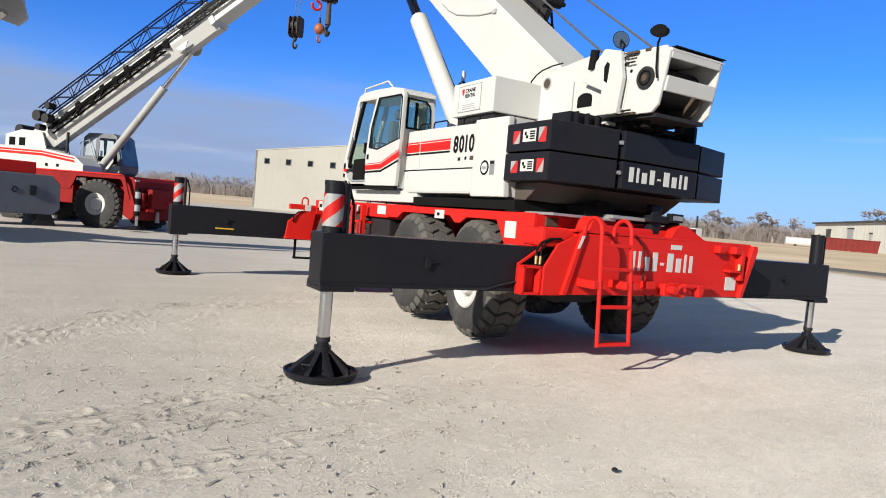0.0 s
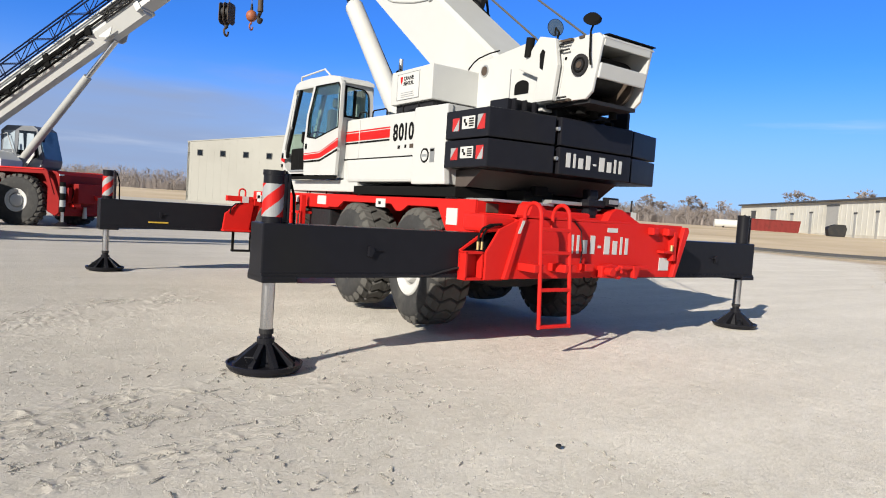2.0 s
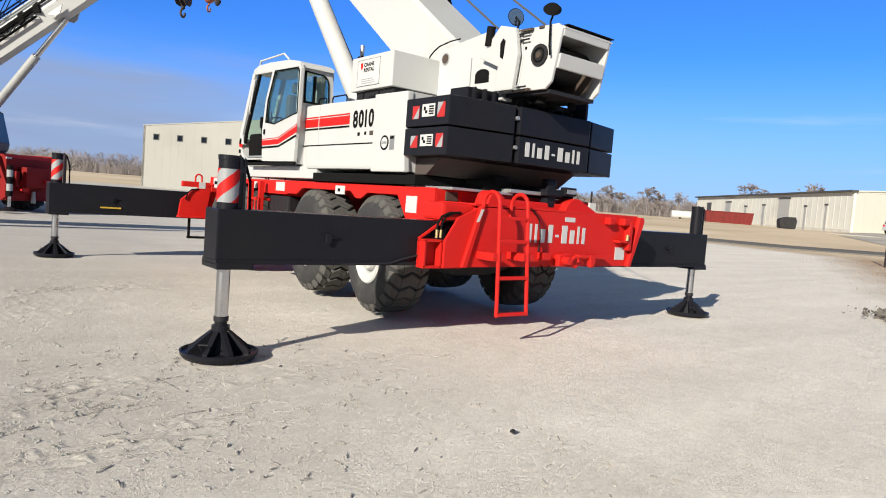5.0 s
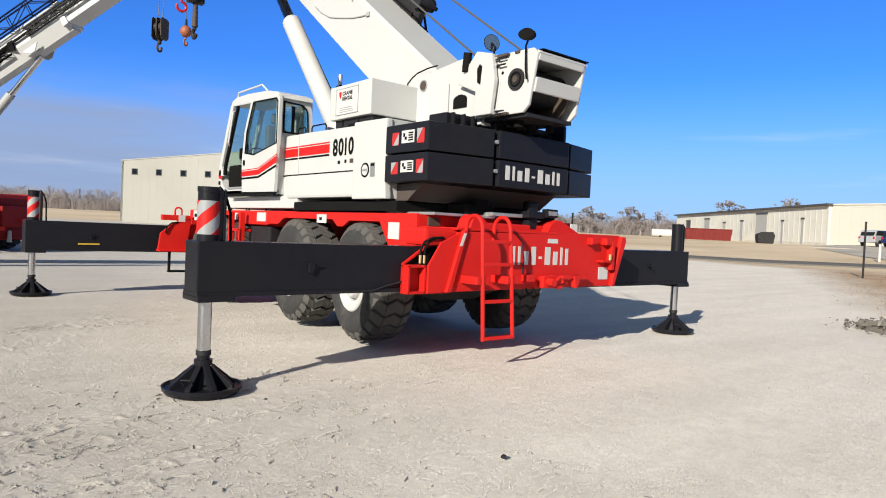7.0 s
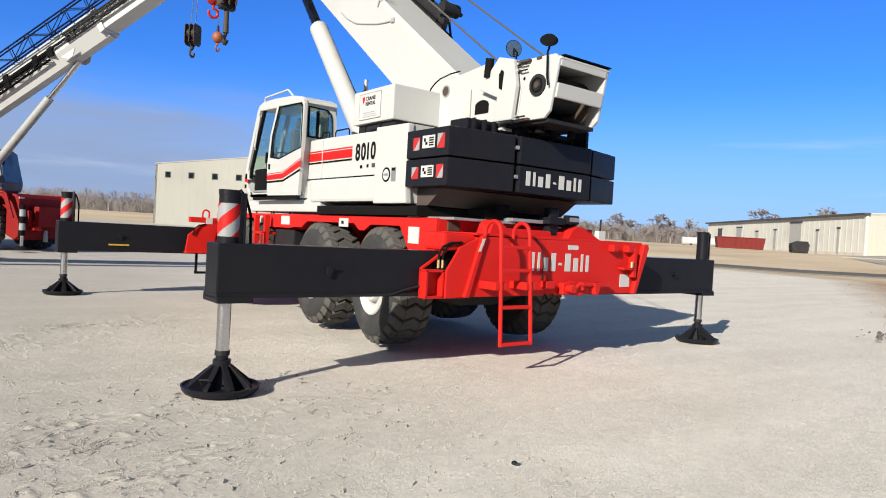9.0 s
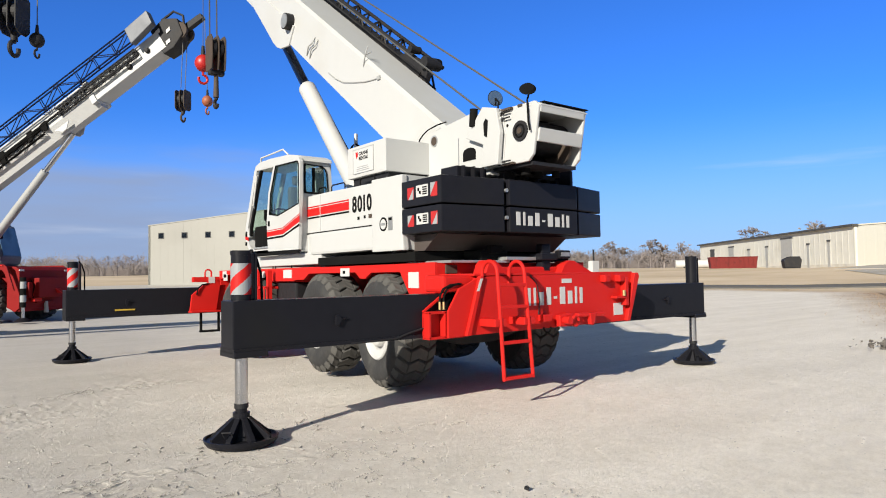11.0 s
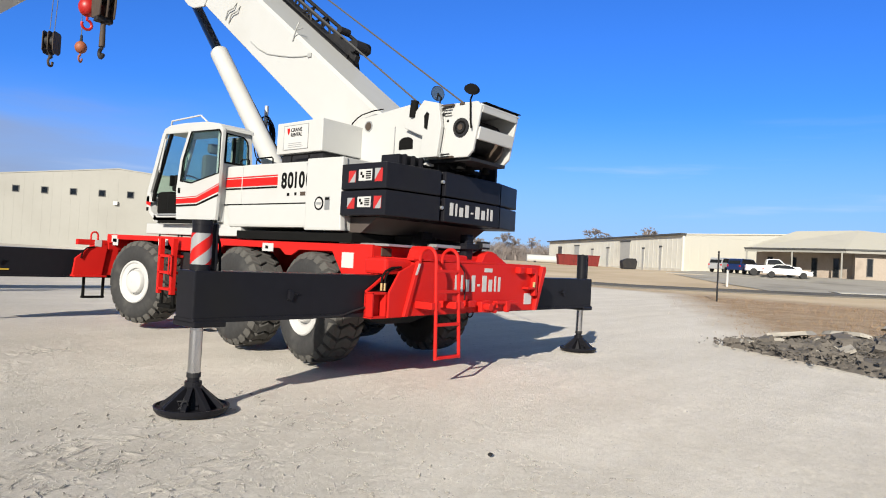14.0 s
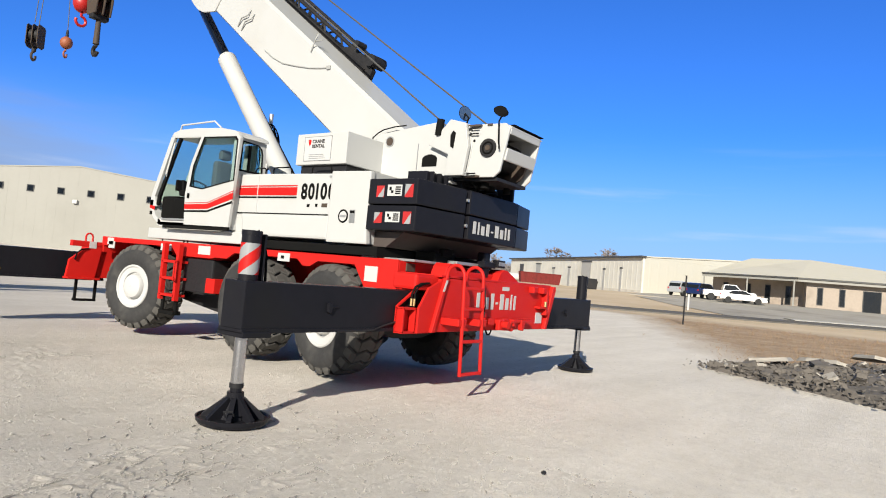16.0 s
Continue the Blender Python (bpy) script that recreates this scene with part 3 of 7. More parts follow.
def make_cab(crane, xo=-1.38, xi=-0.84):
    """The driver's cab: hollow shell, door slid back, glazed sides, seat and levers."""
    cab = new("cab")
    cab.parent = crane
    cab["label"] = "white painted driver's cab with an open sliding door"
    floor_z = 1.86
    part("cab_floor", box(xo, xi, 3.45, 5.36, floor_z - 0.05, floor_z + 0.02, bev=0.01), WHITE, cab)
    roof = [(3.40, 3.14), (3.43, 3.20), (3.58, 3.255), (3.9, 3.31), (4.55, 3.345), (4.98, 3.345), (5.15, 3.305), (5.21, 3.24), (5.10, 3.21), (3.55, 3.15)]
    part("cab_roof", prism(roof, "x", xo + 0.0, xi - 0.03, 0.022), WHITE, cab)
    nose = [(5.30, 1.82), (5.50, 1.95), (5.62, 2.12), (5.60, 2.22), (5.52, 2.22), (5.52, 2.12), (5.42, 1.98), (5.25, 1.88)]
    part("nose_panel", prism(nose, "x", xo, xi), WHITE, cab)
    for x in (xo, xi - 0.05):
        part("front_pillar", prism([(5.42, 2.12), (5.62, 2.12), (5.60, 2.3), (5.20, 3.24), (5.10, 3.23), (5.50, 2.28)], "x", x, x + 0.05, 0.006), WHITE, cab)
        part("rear_pillar", prism([(3.50, 1.84), (3.56, 1.84), (3.56, 3.16), (3.50, 3.15)], "x", x, x + 0.05, 0.006), WHITE, cab)
    part("sill", prism([(3.45, 1.80), (5.28, 1.80), (5.36, 1.92), (3.45, 1.92)], "x", xo, xo + 0.04, 0.006), WHITE, cab)
    part("far_side_wall", prism([(3.46, 1.84), (5.45, 1.9), (5.55, 2.2), (3.46, 2.2)], "x", xi - 0.04, xi, 0.006), WHITE, cab)
    wind = prism([(5.55, 2.22), (5.565, 2.22), (5.115, 3.24), (5.10, 3.24)], "x", xo + 0.05, xi - 0.05)
    part("windscreen", wind, GLASS, cab, "clear glass").visible_shadow = False
    far = prism([(3.5, 2.2), (5.5, 2.2), (5.05, 3.22), (3.5, 3.14)], "x", xi - 0.025, xi - 0.018)
    part("far_window", far, GLASS, cab).visible_shadow = False
    # rear wall with its window, above the engine house
    part("rear_skirt", box(xo, xi, 3.452, 3.50, 1.80, 2.585, bev=0.006), WHITE, cab)
    swap = Matrix(((0, 1, 0, 0), (1, 0, 0, 0), (0, 0, 1, 0), (0, 0, 0, 1)))
    ro = xi
    outer = [(xo, 2.58), (ro, 2.58), (ro - 0.03, 3.02), (ro - 0.06, 3.12), (ro - 0.14, 3.18), (xo, 3.19)]
    inner = [(xo + 0.055, 2.665), (ro - 0.075, 2.665), (ro - 0.095, 2.98), (ro - 0.12, 3.05), (ro - 0.18, 3.10), (xo + 0.055, 3.115)]
    wall = ring_panel(outer, inner, 3.455, 0.04)
    wall.transform(swap)
    part("rear_wall", wall, WHITE, cab, "white rear wall with a window")
    pane = prism(inner, "y", 3.472, 3.478)
    part("rear_window", pane, GLASS, cab, "clear glass").visible_shadow = False
    cx, cz = sum(p[0] for p in inner) / 6, sum(p[1] for p in inner) / 6
    seal = ring_panel(inner, [((a - cx) * 0.88 + cx, (b - cz) * 0.90 + cz) for a, b in inner], 3.447, 0.012)
    seal.transform(swap)
    part("rear_seal", seal, INK, cab)
    for k in (0.40,):
        xw = xo + (ro - xo) * k
        part("window_bar", box(xw - 0.02, xw + 0.02, 3.45, 3.47, 2.66, 3.06), INK, cab, "black window bar")
    # door
    dx = xo - 0.055
    o = [(3.42, 1.83), (4.52, 1.84), (4.57, 2.30), (4.50, 2.76), (4.28, 3.22), (3.40, 3.19), (3.34, 3.12)]
    w = [(3.385, 2.50), (4.14, 2.375), (4.47, 2.42), (4.43, 2.74), (4.22, 3.175), (3.44, 3.145), (3.385, 3.09)]
    door = part("cab_door", ring_panel(o, w, dx, 0.045), WHITE, cab, "white door slid back, with a large window")
    part("door_glass", prism(w, "x", dx + 0.02, dx + 0.026), GLASS, door, "clear glass").visible_shadow = False
    c = (sum(p[0] for p in w) / 7, sum(p[1] for p in w) / 7)
    part("window_seal", ring_panel(w, [((a - c[0]) * 0.95 + c[0], (b - c[1]) * 0.95 + c[1]) for a, b in w], dx - 0.004, 0.012), INK, door)
    part("red_stripe", prism([(4.545, 2.075), (3.96, 2.085), (3.375, 2.235), (3.375, 2.33), (3.97, 2.160), (4.545, 2.15)], "x", dx - 0.004, dx), STRIPE, door, "red stripe")
    part("thin_stripe", prism([(4.545, 2.163), (3.97, 2.174), (3.375, 2.345), (3.375, 2.357), (3.97, 2.185), (4.545, 2.174)], "x", dx - 0.004, dx), STRIPE, door)
    part("black_stripe", prism([(4.54, 2.030), (3.95, 2.036), (3.385, 2.172), (3.385, 2.205), (3.95, 2.066), (4.54, 2.058)], "x", dx - 0.004, dx), INK, door)
    part("door_handle", box(dx - 0.02, dx, 4.44, 4.49, 2.24, 2.32, bev=0.01), INK, door)
    part("bottom_seal", box(dx + 0.005, dx + 0.045, 3.45, 5.1, 1.775, 1.82), INK, door)
    part("nose_stripe", prism([(5.46, 2.06), (5.60, 2.09), (5.615, 2.14), (5.46, 2.12)], "x", xo - 0.004, xo), STRIPE, cab)
    part("marker_lamp", box(xo - 0.02, xo, 5.52, 5.57, 1.98, 2.04, bev=0.008), INK, cab)
    part("door_track", box(xo - 0.02, xo, 3.5, 5.2, 1.90, 1.93, bev=0.004), STEEL, cab)
    # inside
    seat = part("seat", box(-1.24, -0.92, 4.30, 4.80, 2.06, 2.18, bev=0.05), SEAT, cab, "grey operator seat")
    part("backrest", box(-1.23, -0.93, 4.12, 4.26, 2.15, 2.86, bev=0.06), SEAT, seat)
    part("headrest", box(-1.16, -0.98, 4.12, 4.24, 2.88, 3.04, bev=0.05), SEAT, seat)
    part("seat_base", box(-1.20, -0.96, 4.4, 4.8, 1.88, 2.12, bev=0.02), INK, seat)
    part("armrest", box(-1.28, -1.18, 4.4, 5.0, 2.30, 2.40, bev=0.03), INK, seat)
    part("joystick", cyl((-1.23, 4.95, 2.4), (-1.23, 4.97, 2.56), 0.022), INK, seat)
    part("console", box(-1.3, -0.90, 5.0, 5.42, 1.9, 2.30, bev=0.05), INK, cab, "black control console")
    part("side_console", box(-1.32, -1.14, 4.3, 5.05, 1.88, 2.26, bev=0.03), INK, cab)
    part("pillar_trim", prism([(5.38, 2.14), (5.44, 2.14), (5.42, 2.3), (4.98, 3.22), (4.93, 3.20), (5.36, 2.28)], "x", xo + 0.005, xo + 0.045), INK, cab, "black inner pillar trim")
    part("monitor", box(-1.2, -1.0, 5.2, 5.24, 2.4, 2.58, bev=0.01), INK, cab)
    part("steering_column", cyl((-0.95, 5.2, 2.2), (-0.95, 4.95, 2.48), 0.025), INK, cab)
    part("steering_wheel", tube([Vector((-0.95, 4.95, 2.48)) + Matrix.Rotation(radians(38), 3, "X") @ Vector((0.19 * math.cos(k * math.tau / 24), 0.19 * math.sin(k * math.tau / 24), 0)) for k in range(24)], 0.014, closed=True), INK, cab)
    for yy in (4.62, 4.72):
        part("lever", cyl((-1.26, yy, 2.35), (-1.27, yy + 0.03, 2.62), 0.009), INK, cab)
        
    part("roof_rail", tube([(xo + 0.05, 5.04, 3.34), (xo + 0.04, 5.0, 3.42), (xo + 0.04, 4.14, 3.43), (xo + 0.05, 3.97, 3.32)], 0.014), CREAM, cab, "thin white roof rail")
    part("grab_handle", tube([(xo + 0.02, 5.07, 3.13), (xo - 0.02, 5.04, 3.12), (xo - 0.02, 5.20, 2.64), (xo + 0.02, 5.24, 2.60)], 0.016), CREAM, cab, "white grab handle on the door pillar")
    part("inner_trim", prism([(3.62, 2.3), (3.80, 2.3), (3.86, 2.62), (3.84, 3.12), (3.62, 3.12)], "x", xi - 0.14, xi - 0.06, 0.02), FITTING, cab, "pale grey inner trim panel")
    part("inner_trim", prism([(3.60, 1.95), (4.4, 1.95), (4.4, 2.34), (3.60, 2.50)], "x", xi - 0.12, xi - 0.05, 0.02), FITTING, cab)
    # dark panel set behind the door in place of the gap's shade
    part("gap_panel", prism([(3.27, 1.76), (3.52, 1.76), (3.52, 2.60), (3.44, 2.60)], "x", -1.268, -1.262), DARK, cab, "dark panel for the shade in the gap behind the door")
    return cab


def boom_frame(foot, slope):
    """Maps (s along the boom, u up from its axis) to (y, z)."""
    c, sn = math.cos(slope), math.sin(slope)
    return lambda s, u: (foot[0] + s * c - u * sn, foot[1] + s * sn + u * c)


def lattice(parent, P, s0, s1, u0, u1, x0, x1, bays, r, mat, name="lattice_jib", label="", lace=True):
    """A three-dimensional truss: four chords, verticals and zigzags."""
    jib = new(name)
    jib.parent = parent
    if label:
        jib["label"] = label
    for x in (x0, x1):
        for u in (u0, u1):
            part("chord", tube([(x, *P(s0, u)), (x, *P(s1, u))], r), mat, jib)
    st = (s1 - s0) / bays
    for i in range(bays):
        a, b = s0 + i * st, s0 + (i + 1) * st
        for x in (x0, x1):
            part("brace", tube([(x, *P(a, u0)), (x, *P(b, u1))] if i % 2 == 0 else [(x, *P(a, u1)), (x, *P(b, u0))], r * 0.6, n=5), mat, jib)
            part("upright", tube([(x, *P(b, u0)), (x, *P(b, u1))], r * 0.6, n=5), mat, jib)
        for u in (u0, u1) if lace else (u0,):
            part("crossbar", tube([(x0, *P(b, u)), (x1, *P(b, u))] if not lace else [(x0, *P(a, u)), (x1, *P(b, u))], r * 0.5, n=5), mat, jib)
    return jib


def make_hook(parent, x, y, z, h, w, mat=RUST, sheaves=True):
    """A hook block: cheek plates, sheaves, swivel and hook."""
    blk = new("hook_block")
    blk.parent = parent
    blk["label"] = "worn steel hook block"
    zt = z + h
    for d in (-0.5, 0, 0.5):
        part("cheek_plate", prism([(x - w / 2, z + h * 0.45), (x - w / 2, zt - 0.06), (x - w / 3, zt), (x + w / 3, zt), (x + w / 2, zt - 0.06), (x + w / 2, z + h * 0.45), (x + w / 4, z + h * 0.36), (x - w / 4, z + h * 0.36)], "y", y + d * w * 0.7 - 0.012, y + d * w * 0.7 + 0.012, 0.006), mat, blk)
    for d in (-0.25, 0.25):
        part("sheave", cyl((x, y + d * w * 0.7 - 0.04, z + h * 0.72), (x, y + d * w * 0.7 + 0.04, z + h * 0.72), w * 0.4, n=24), DARK, blk)
    part("swivel", cyl((x, y, z + h * 0.27), (x, y, z + h * 0.40), 0.06), DARK, blk)
    pts = [(x, y, z + h * 0.30)] + arc((x, y, z + h * 0.14), h * 0.11, 90, -200, 12, "xz")
    part("hook", tube(pts, h * 0.035), mat, blk, "forged steel hook", smooth=True)
    return blk


def make_ball(parent, x, y, z, r, mat, label):
    ball = bmesh.new()
    bmesh.ops.create_uvsphere(ball, u_segments=20, v_segments=14, radius=r)
    ball.transform(Matrix.Translation((x, y, z)) @ Matrix.Diagonal((1, 1, 1.08, 1)))
    b = part("overhaul_ball", ball, mat, parent, label, smooth=True)
    part("ball_hook", tube([(x, y, z - r)] + arc((x, y, z - r * 2.0), r * 0.55, 90, -200, 10, "xz"), r * 0.16), mat, b, smooth=True)
    part("rope_socket", cyl((x, y, z + r), (x, y, z + r * 2.2), r * 0.28, r * 0.18), DARK, b)
    return b


# ---- the crane in the yard ----
def sticker(parent, y0, y1, z0, z1, x, slant):
    """A square of reflective tape, red with one silver corner, on a face that looks to -x."""
    part("reflective_tape", box(x - 0.004, x, y0, y1, z0, z1), TAPE, parent, "red and silver reflective tape")
    w, h = y1 - y0, z1 - z0
    if slant:
        tri = [(y1, z0 + h * 0.12), (y1, z1), (y0 + w * 0.22, z1)]
    else:
        tri = [(y0 + 0.002, z0 + h * 0.12), (y0 + 0.002, z1 - h * 0.1), (y1 - w * 0.18, z0), (y0 + w * 0.12, z0)]
    part("tape_band", prism(tri, "x", x - 0.006, x - 0.003), REFLECT, parent)


def warning_label(parent, y0, y1, z0, z1, x):
    part("warning_label", box(x - 0.004, x, y0, y1, z0, z1), CREAM, parent, "white safety label")
    w, h = y1 - y0, z1 - z0
    bm = box(x - 0.006, x - 0.003, y1 - w * 0.28, y1 - w * 0.13, z0 + h * 0.5, z0 + h * 0.8)
    box(x - 0.006, x - 0.003, y1 - w * 0.42, y1 - w * 0.25, z0 + h * 0.25, z0 + h * 0.5, bm=bm)
    for k in range(4):
        box(x - 0.006, x - 0.003, y0 + w * 0.08, y0 + w * 0.45, z0 + h * (0.15 + 0.19 * k), z0 + h * (0.27 + 0.19 * k), bm=bm)
    part("label_print", bm, INK, parent)


def make_crane():
    crane = thing("mobile_crane", Matrix.Translation((-0.34, 0, 0)), "white and red mobile crane on extended black outriggers", "crane", "cranes in the yard")
    # -- carrier --
    deck = [(0.35, 1.18), (0.35, 1.56), (7.25, 1.575), (7.25, 1.42), (7.05, 1.42), (6.95, 1.49), (5.05, 1.49), (4.9, 1.36), (4.0, 1.36), (3.9, 1.38), (3.62, 1.38), (3.45, 1.47), (2.1, 1.47), (1.98, 1.385), (1.85, 1.385), (1.7, 1.46), (1.05, 1.46), (0.85, 1.18)]
    for x in (-1.26, 1.22):
        part("deck_side", prism(deck, "x", x, x + 0.04, 0.006), RED, crane, "red painted deck skirt with wheel arches")
    part("deck_plate", box(-1.24, 1.24, 0.37, 7.24, 1.53, 1.553), RED, crane)
    part("deck_front", box(-1.24, 1.24, 7.21, 7.25, 1.3, 1.56), RED, crane)
    part("main_frame", prism([(0.1, 0.85), (0.1, 1.5), (7.6, 1.5), (7.6, 0.9), (6.9, 0.85), (6.6, 1.0), (1.0, 1.0)], "x", -0.55, 0.55, 0.02), RED, crane, "red chassis frame")
    for y in (1.43, 3.03, 5.9):
        ax = new("axle")
        ax.parent = crane
        part("axle_tube", cyl((-1.0, y, 0.755), (1.0, y, 0.755), 0.13), DARK, ax)
        hub = bmesh.new()
        bmesh.ops.create_uvsphere(hub, u_segments=20, v_segments=12, radius=0.27)
        hub.transform(Matrix.Translation((0, y, 0.755)))
        part("differential", hub, RED, ax, smooth=True)
        hang = {1.43: 0.745, 3.03: 0.765, 5.9: 0.785}[y]
        turn = {1.43: -8, 3.03: -5, 5.9: 12}[y]
        make_wheel(crane, -1.385, y, R=0.70, W=0.56, side=-1, steer=turn, z=hang, rim_size=0.93)
        make_wheel(crane, 1.385, y, R=0.70, W=0.56, side=1, steer=turn, z=hang, rim_size=0.93)
    # dark plate added below the chassis to block light from under the crane
    part("underside_filler", prism([(0.75, 0.70), (0.75, 0.9), (6.4, 0.9), (6.4, 0.72), (4.6, 0.50), (2.4, 0.50)], "x", -0.62, 0.62, 0.02), DARK, crane, "dark plate added to darken the space under the chassis")
    for y in (1.15, 2.25, 3.6):
        part("suspension_arm", prism([(-0.85, 0.74), (-0.5, 0.95), (0.5, 0.95), (0.85, 0.74), (0.8, 0.64), (0.3, 0.52), (-0.3, 0.52), (-0.8, 0.64)], "y", y - 0.06, y + 0.06, 0.015), DARK, crane, "dark suspension arm under the chassis")
    part("fuel_tank", box(-1.2, -0.6, 4.0, 4.75, 0.82, 1.34, bev=0.03), DARK, crane, "dark tank under the deck")
    part("tank_step", box(-1.22, -1.0, 3.9, 4.12, 0.84, 1.06, bev=0.01), RED, crane)
    # front access ladder behind the front wheel
    lad = new("side_ladder")
    lad.parent = crane
    lad["label"] = "red steel access steps behind the front wheel"
    lad.location = (-0.05, 0.13, 0)
    for y in (4.5, 4.9):
        part("stringer", box(-1.36, -1.28, y - 0.03, y + 0.03, 0.66, 1.54, bev=0.006), RED, lad)
    for z in (0.74, 1.0, 1.26):
        part("tread", box(-1.36, -1.16, 4.5, 4.9, z - 0.02, z + 0.02, bev=0.006), RED, lad)
    part("grab_handle", tube([(-1.38, 4.46, 1.28), (-1.43, 4.44, 1.26), (-1.43, 4.44, 0.98), (-1.38, 4.46, 0.96)], 0.012), RED, lad)
    part("rubber_step", box(-1.34, -1.2, 4.5, 4.9, 0.44, 0.5, bev=0.01), INK, lad)
    for y in (4.52, 4.88):
        part("step_strap", box(-1.30, -1.27, y - 0.03, y + 0.03, 0.46, 0.74), INK, lad)
    # rear ladder
    lad = new("rear_ladder")
    lad.parent = crane
    lad["label"] = "red tubular ladder with hooped handrails"
    for xb, xt in ((-1.02, -1.09), (-0.60, -0.70)):
        pts = [(xb, -0.49, 0.31), ((xb + xt) / 2, -0.49, 0.9), (xt, -0.49, 1.42)] + [(xt, -0.37 - 0.12 * math.cos(a), 1.42 + 0.13 * math.sin(a)) for a in np.linspace(0.3, math.pi, 9)] + [(xt, -0.25, 1.30)]
        part("rail", tube(pts, 0.021, n=10), RED, lad, smooth=True)
    for z in (0.33, 0.70, 1.07, 1.3):
        k = (z - 0.31) / 1.1
        part("rung", box(-1.02 - 0.07 * k, -0.60 - 0.1 * k, -0.51, -0.47, z - 0.018, z + 0.018, bev=0.008), RED, lad)
    for xb in (-1.06, -0.64):
        part("standoff", box(xb - 0.08, xb + 0.08, -0.5, -0.25, 0.87, 0.95, bev=0.01), RED, lad)
    # -- rear outrigger box --
    rear = [(-1.12, 1.39), (1.55, 1.41), (1.34, 0.80), (-1.32, 0.78)]
    rbox = part("rear_outrigger_box", prism(rear, "y", -0.25, -0.215, 0.006), RED, crane, "red rear outrigger box with cast shadows of the ladder")
    part("box_body", prism([(-1.16, 1.38), (1.4, 1.40), (1.3, 0.80), (-1.28, 0.79)], "y", -0.216, 0.62), RED, rbox)
    part("top_plate", box(-1.2, 1.5, -0.25, 0.42, 1.40, 1.425, bev=0.006), RED, rbox)
    part("side_gusset", prism([(1.49, 1.41), (1.56, 1.41), (1.58, 1.36), (1.37, 0.80), (1.31, 0.80)], "y", -0.30, -0.20, 0.006), RED, rbox)
    part("corner_rib", prism([(-1.14, 1.40), (-1.09, 1.40), (-1.28, 0.78), (-1.34, 0.78)], "y", -0.285, -0.2, 0.006), RED, rbox)
    # left sleeve end: open frame in front of the beam
    br = new("sleeve_bracket")
    br.parent = crane
    br["label"] = "red open bracket round the outrigger beam"
    xl, xr = -1.77, -1.55
    ya, yb = -0.215, -0.095
    part("frame_bottom", box(xl, -1.3, ya, yb, 0.765, 0.79, bev=0.004), RED, br)
    part("frame_top", box(xl, xr, ya, yb, 1.02, 1.045, bev=0.004), RED, br)
    part("frame_upright", box(xl, xl + 0.025, ya, yb, 0.77, 1.04, bev=0.004), RED, br)
    part("frame_upright", box(xr - 0.025, xr, ya, yb, 0.77, 1.04, bev=0.004), RED, br)
    part("frame_web", prism([(xl, 0.78), (xr, 0.78), (xr, 1.03), (xl, 1.03)], "y", yb - 0.03, yb - 0.01), RED, br)
    part("gusset_plate", prism([(xr, 0.77), (xr, 1.04), (-1.40, 1.27), (-1.12, 1.39), (-1.3, 0.78)], "y", -0.245, -0.216, 0.006), RED, br)
    part("slope_plate", prism([(xl, 1.03), (xl, 1.055), (-1.42, 1.285), (-1.40, 1.26)], "y", yb - 0.03, yb + 0.0, 0.004), RED, br)
    for dx in (0.0, 0.05):
        part("hydraulic_hose", tube([(-1.60 + dx, -0.17, 1.08), (-1.595 + dx, -0.17, 1.2), (-1.56 + dx, -0.18, 1.27), (-1.48 + dx, -0.2, 1.31), (-1.34, -0.2, 1.32)], 0.012), INK, br)
        part("hose_fitting", cyl((-1.60 + dx, -0.17, 1.06), (-1.60 + dx, -0.17, 1.14), 0.014), BRASS, br)
    part("cross_tube", box(-1.25, 1.25, 0.6, 0.66, 0.8, 1.38, bev=0.01), RED, crane)
    part("beam_sleeve", box(-1.56, -1.10, -0.185, 0.16, 1.235, 1.415, bev=0.035), RED, crane, "red sleeve over the outrigger beam")
    part("hatched_label", prism([(-1.20, 1.24), (-1.165, 1.24), (-1.11, 1.37), (-1.145, 1.37)], "y", -0.289, -0.286), CREAM, crane, "narrow white label")
    part("deck_end", box(-1.235, 1.235, 0.345, 0.368, 1.2, 1.545), RED, crane, "red end plate of the deck")
    # humps
    for xa, xb_, y in ((0.42, 1.02, 0.10), (-0.86, -0.50, 0.05)):
        wd = xb_ - xa
        pts = [(xa, 1.42), (xa + 0.12 * wd, 1.53), (xa + 0.26 * wd, 1.575), (xa + 0.42 * wd, 1.57), (xb_, 1.42)]
        part("winch_guard", prism(pts, "y", y - 0.1, y + 0.12, 0.008), RED, crane, "red humped guard plate")
    maker_mark(crane, -0.44, 0.51, 1.055, 0.20, -0.2555, "white word mark bars on the red tail")
    part("tail_label", box(0.15, 0.32, -0.254, -0.25, 1.30, 1.35), CREAM, crane, "small white label")
    part("number_plate", box(1.10, 1.28, -0.256, -0.25, 0.88, 1.03), CREAM, crane, "small white plate")
    for xa, za in ((0.85, 1.30), (1.13, 1.30)):
        lamp = part("tail_lamp", box(xa, xa + 0.11, -0.33, -0.25, za, za + 0.085, bev=0.01), RED, crane, "red tail lamp box")
        part("lens", box(xa + 0.015, xa + 0.095, -0.335, -0.33, za + 0.012, za + 0.07), STRIPE, lamp)
    part("light_bracket", box(1.05, 1.27, -0.34, -0.25, 1.09, 1.12, bev=0.006), RED, crane)
    part("hose_coupling", cyl((1.2, -0.34, 1.12), (1.2, -0.34, 1.19), 0.02), BRASS, crane)
    part("light_bracket", box(1.25, 1.31, -0.33, -0.25, 1.0, 1.35, bev=0.006), RED, crane)
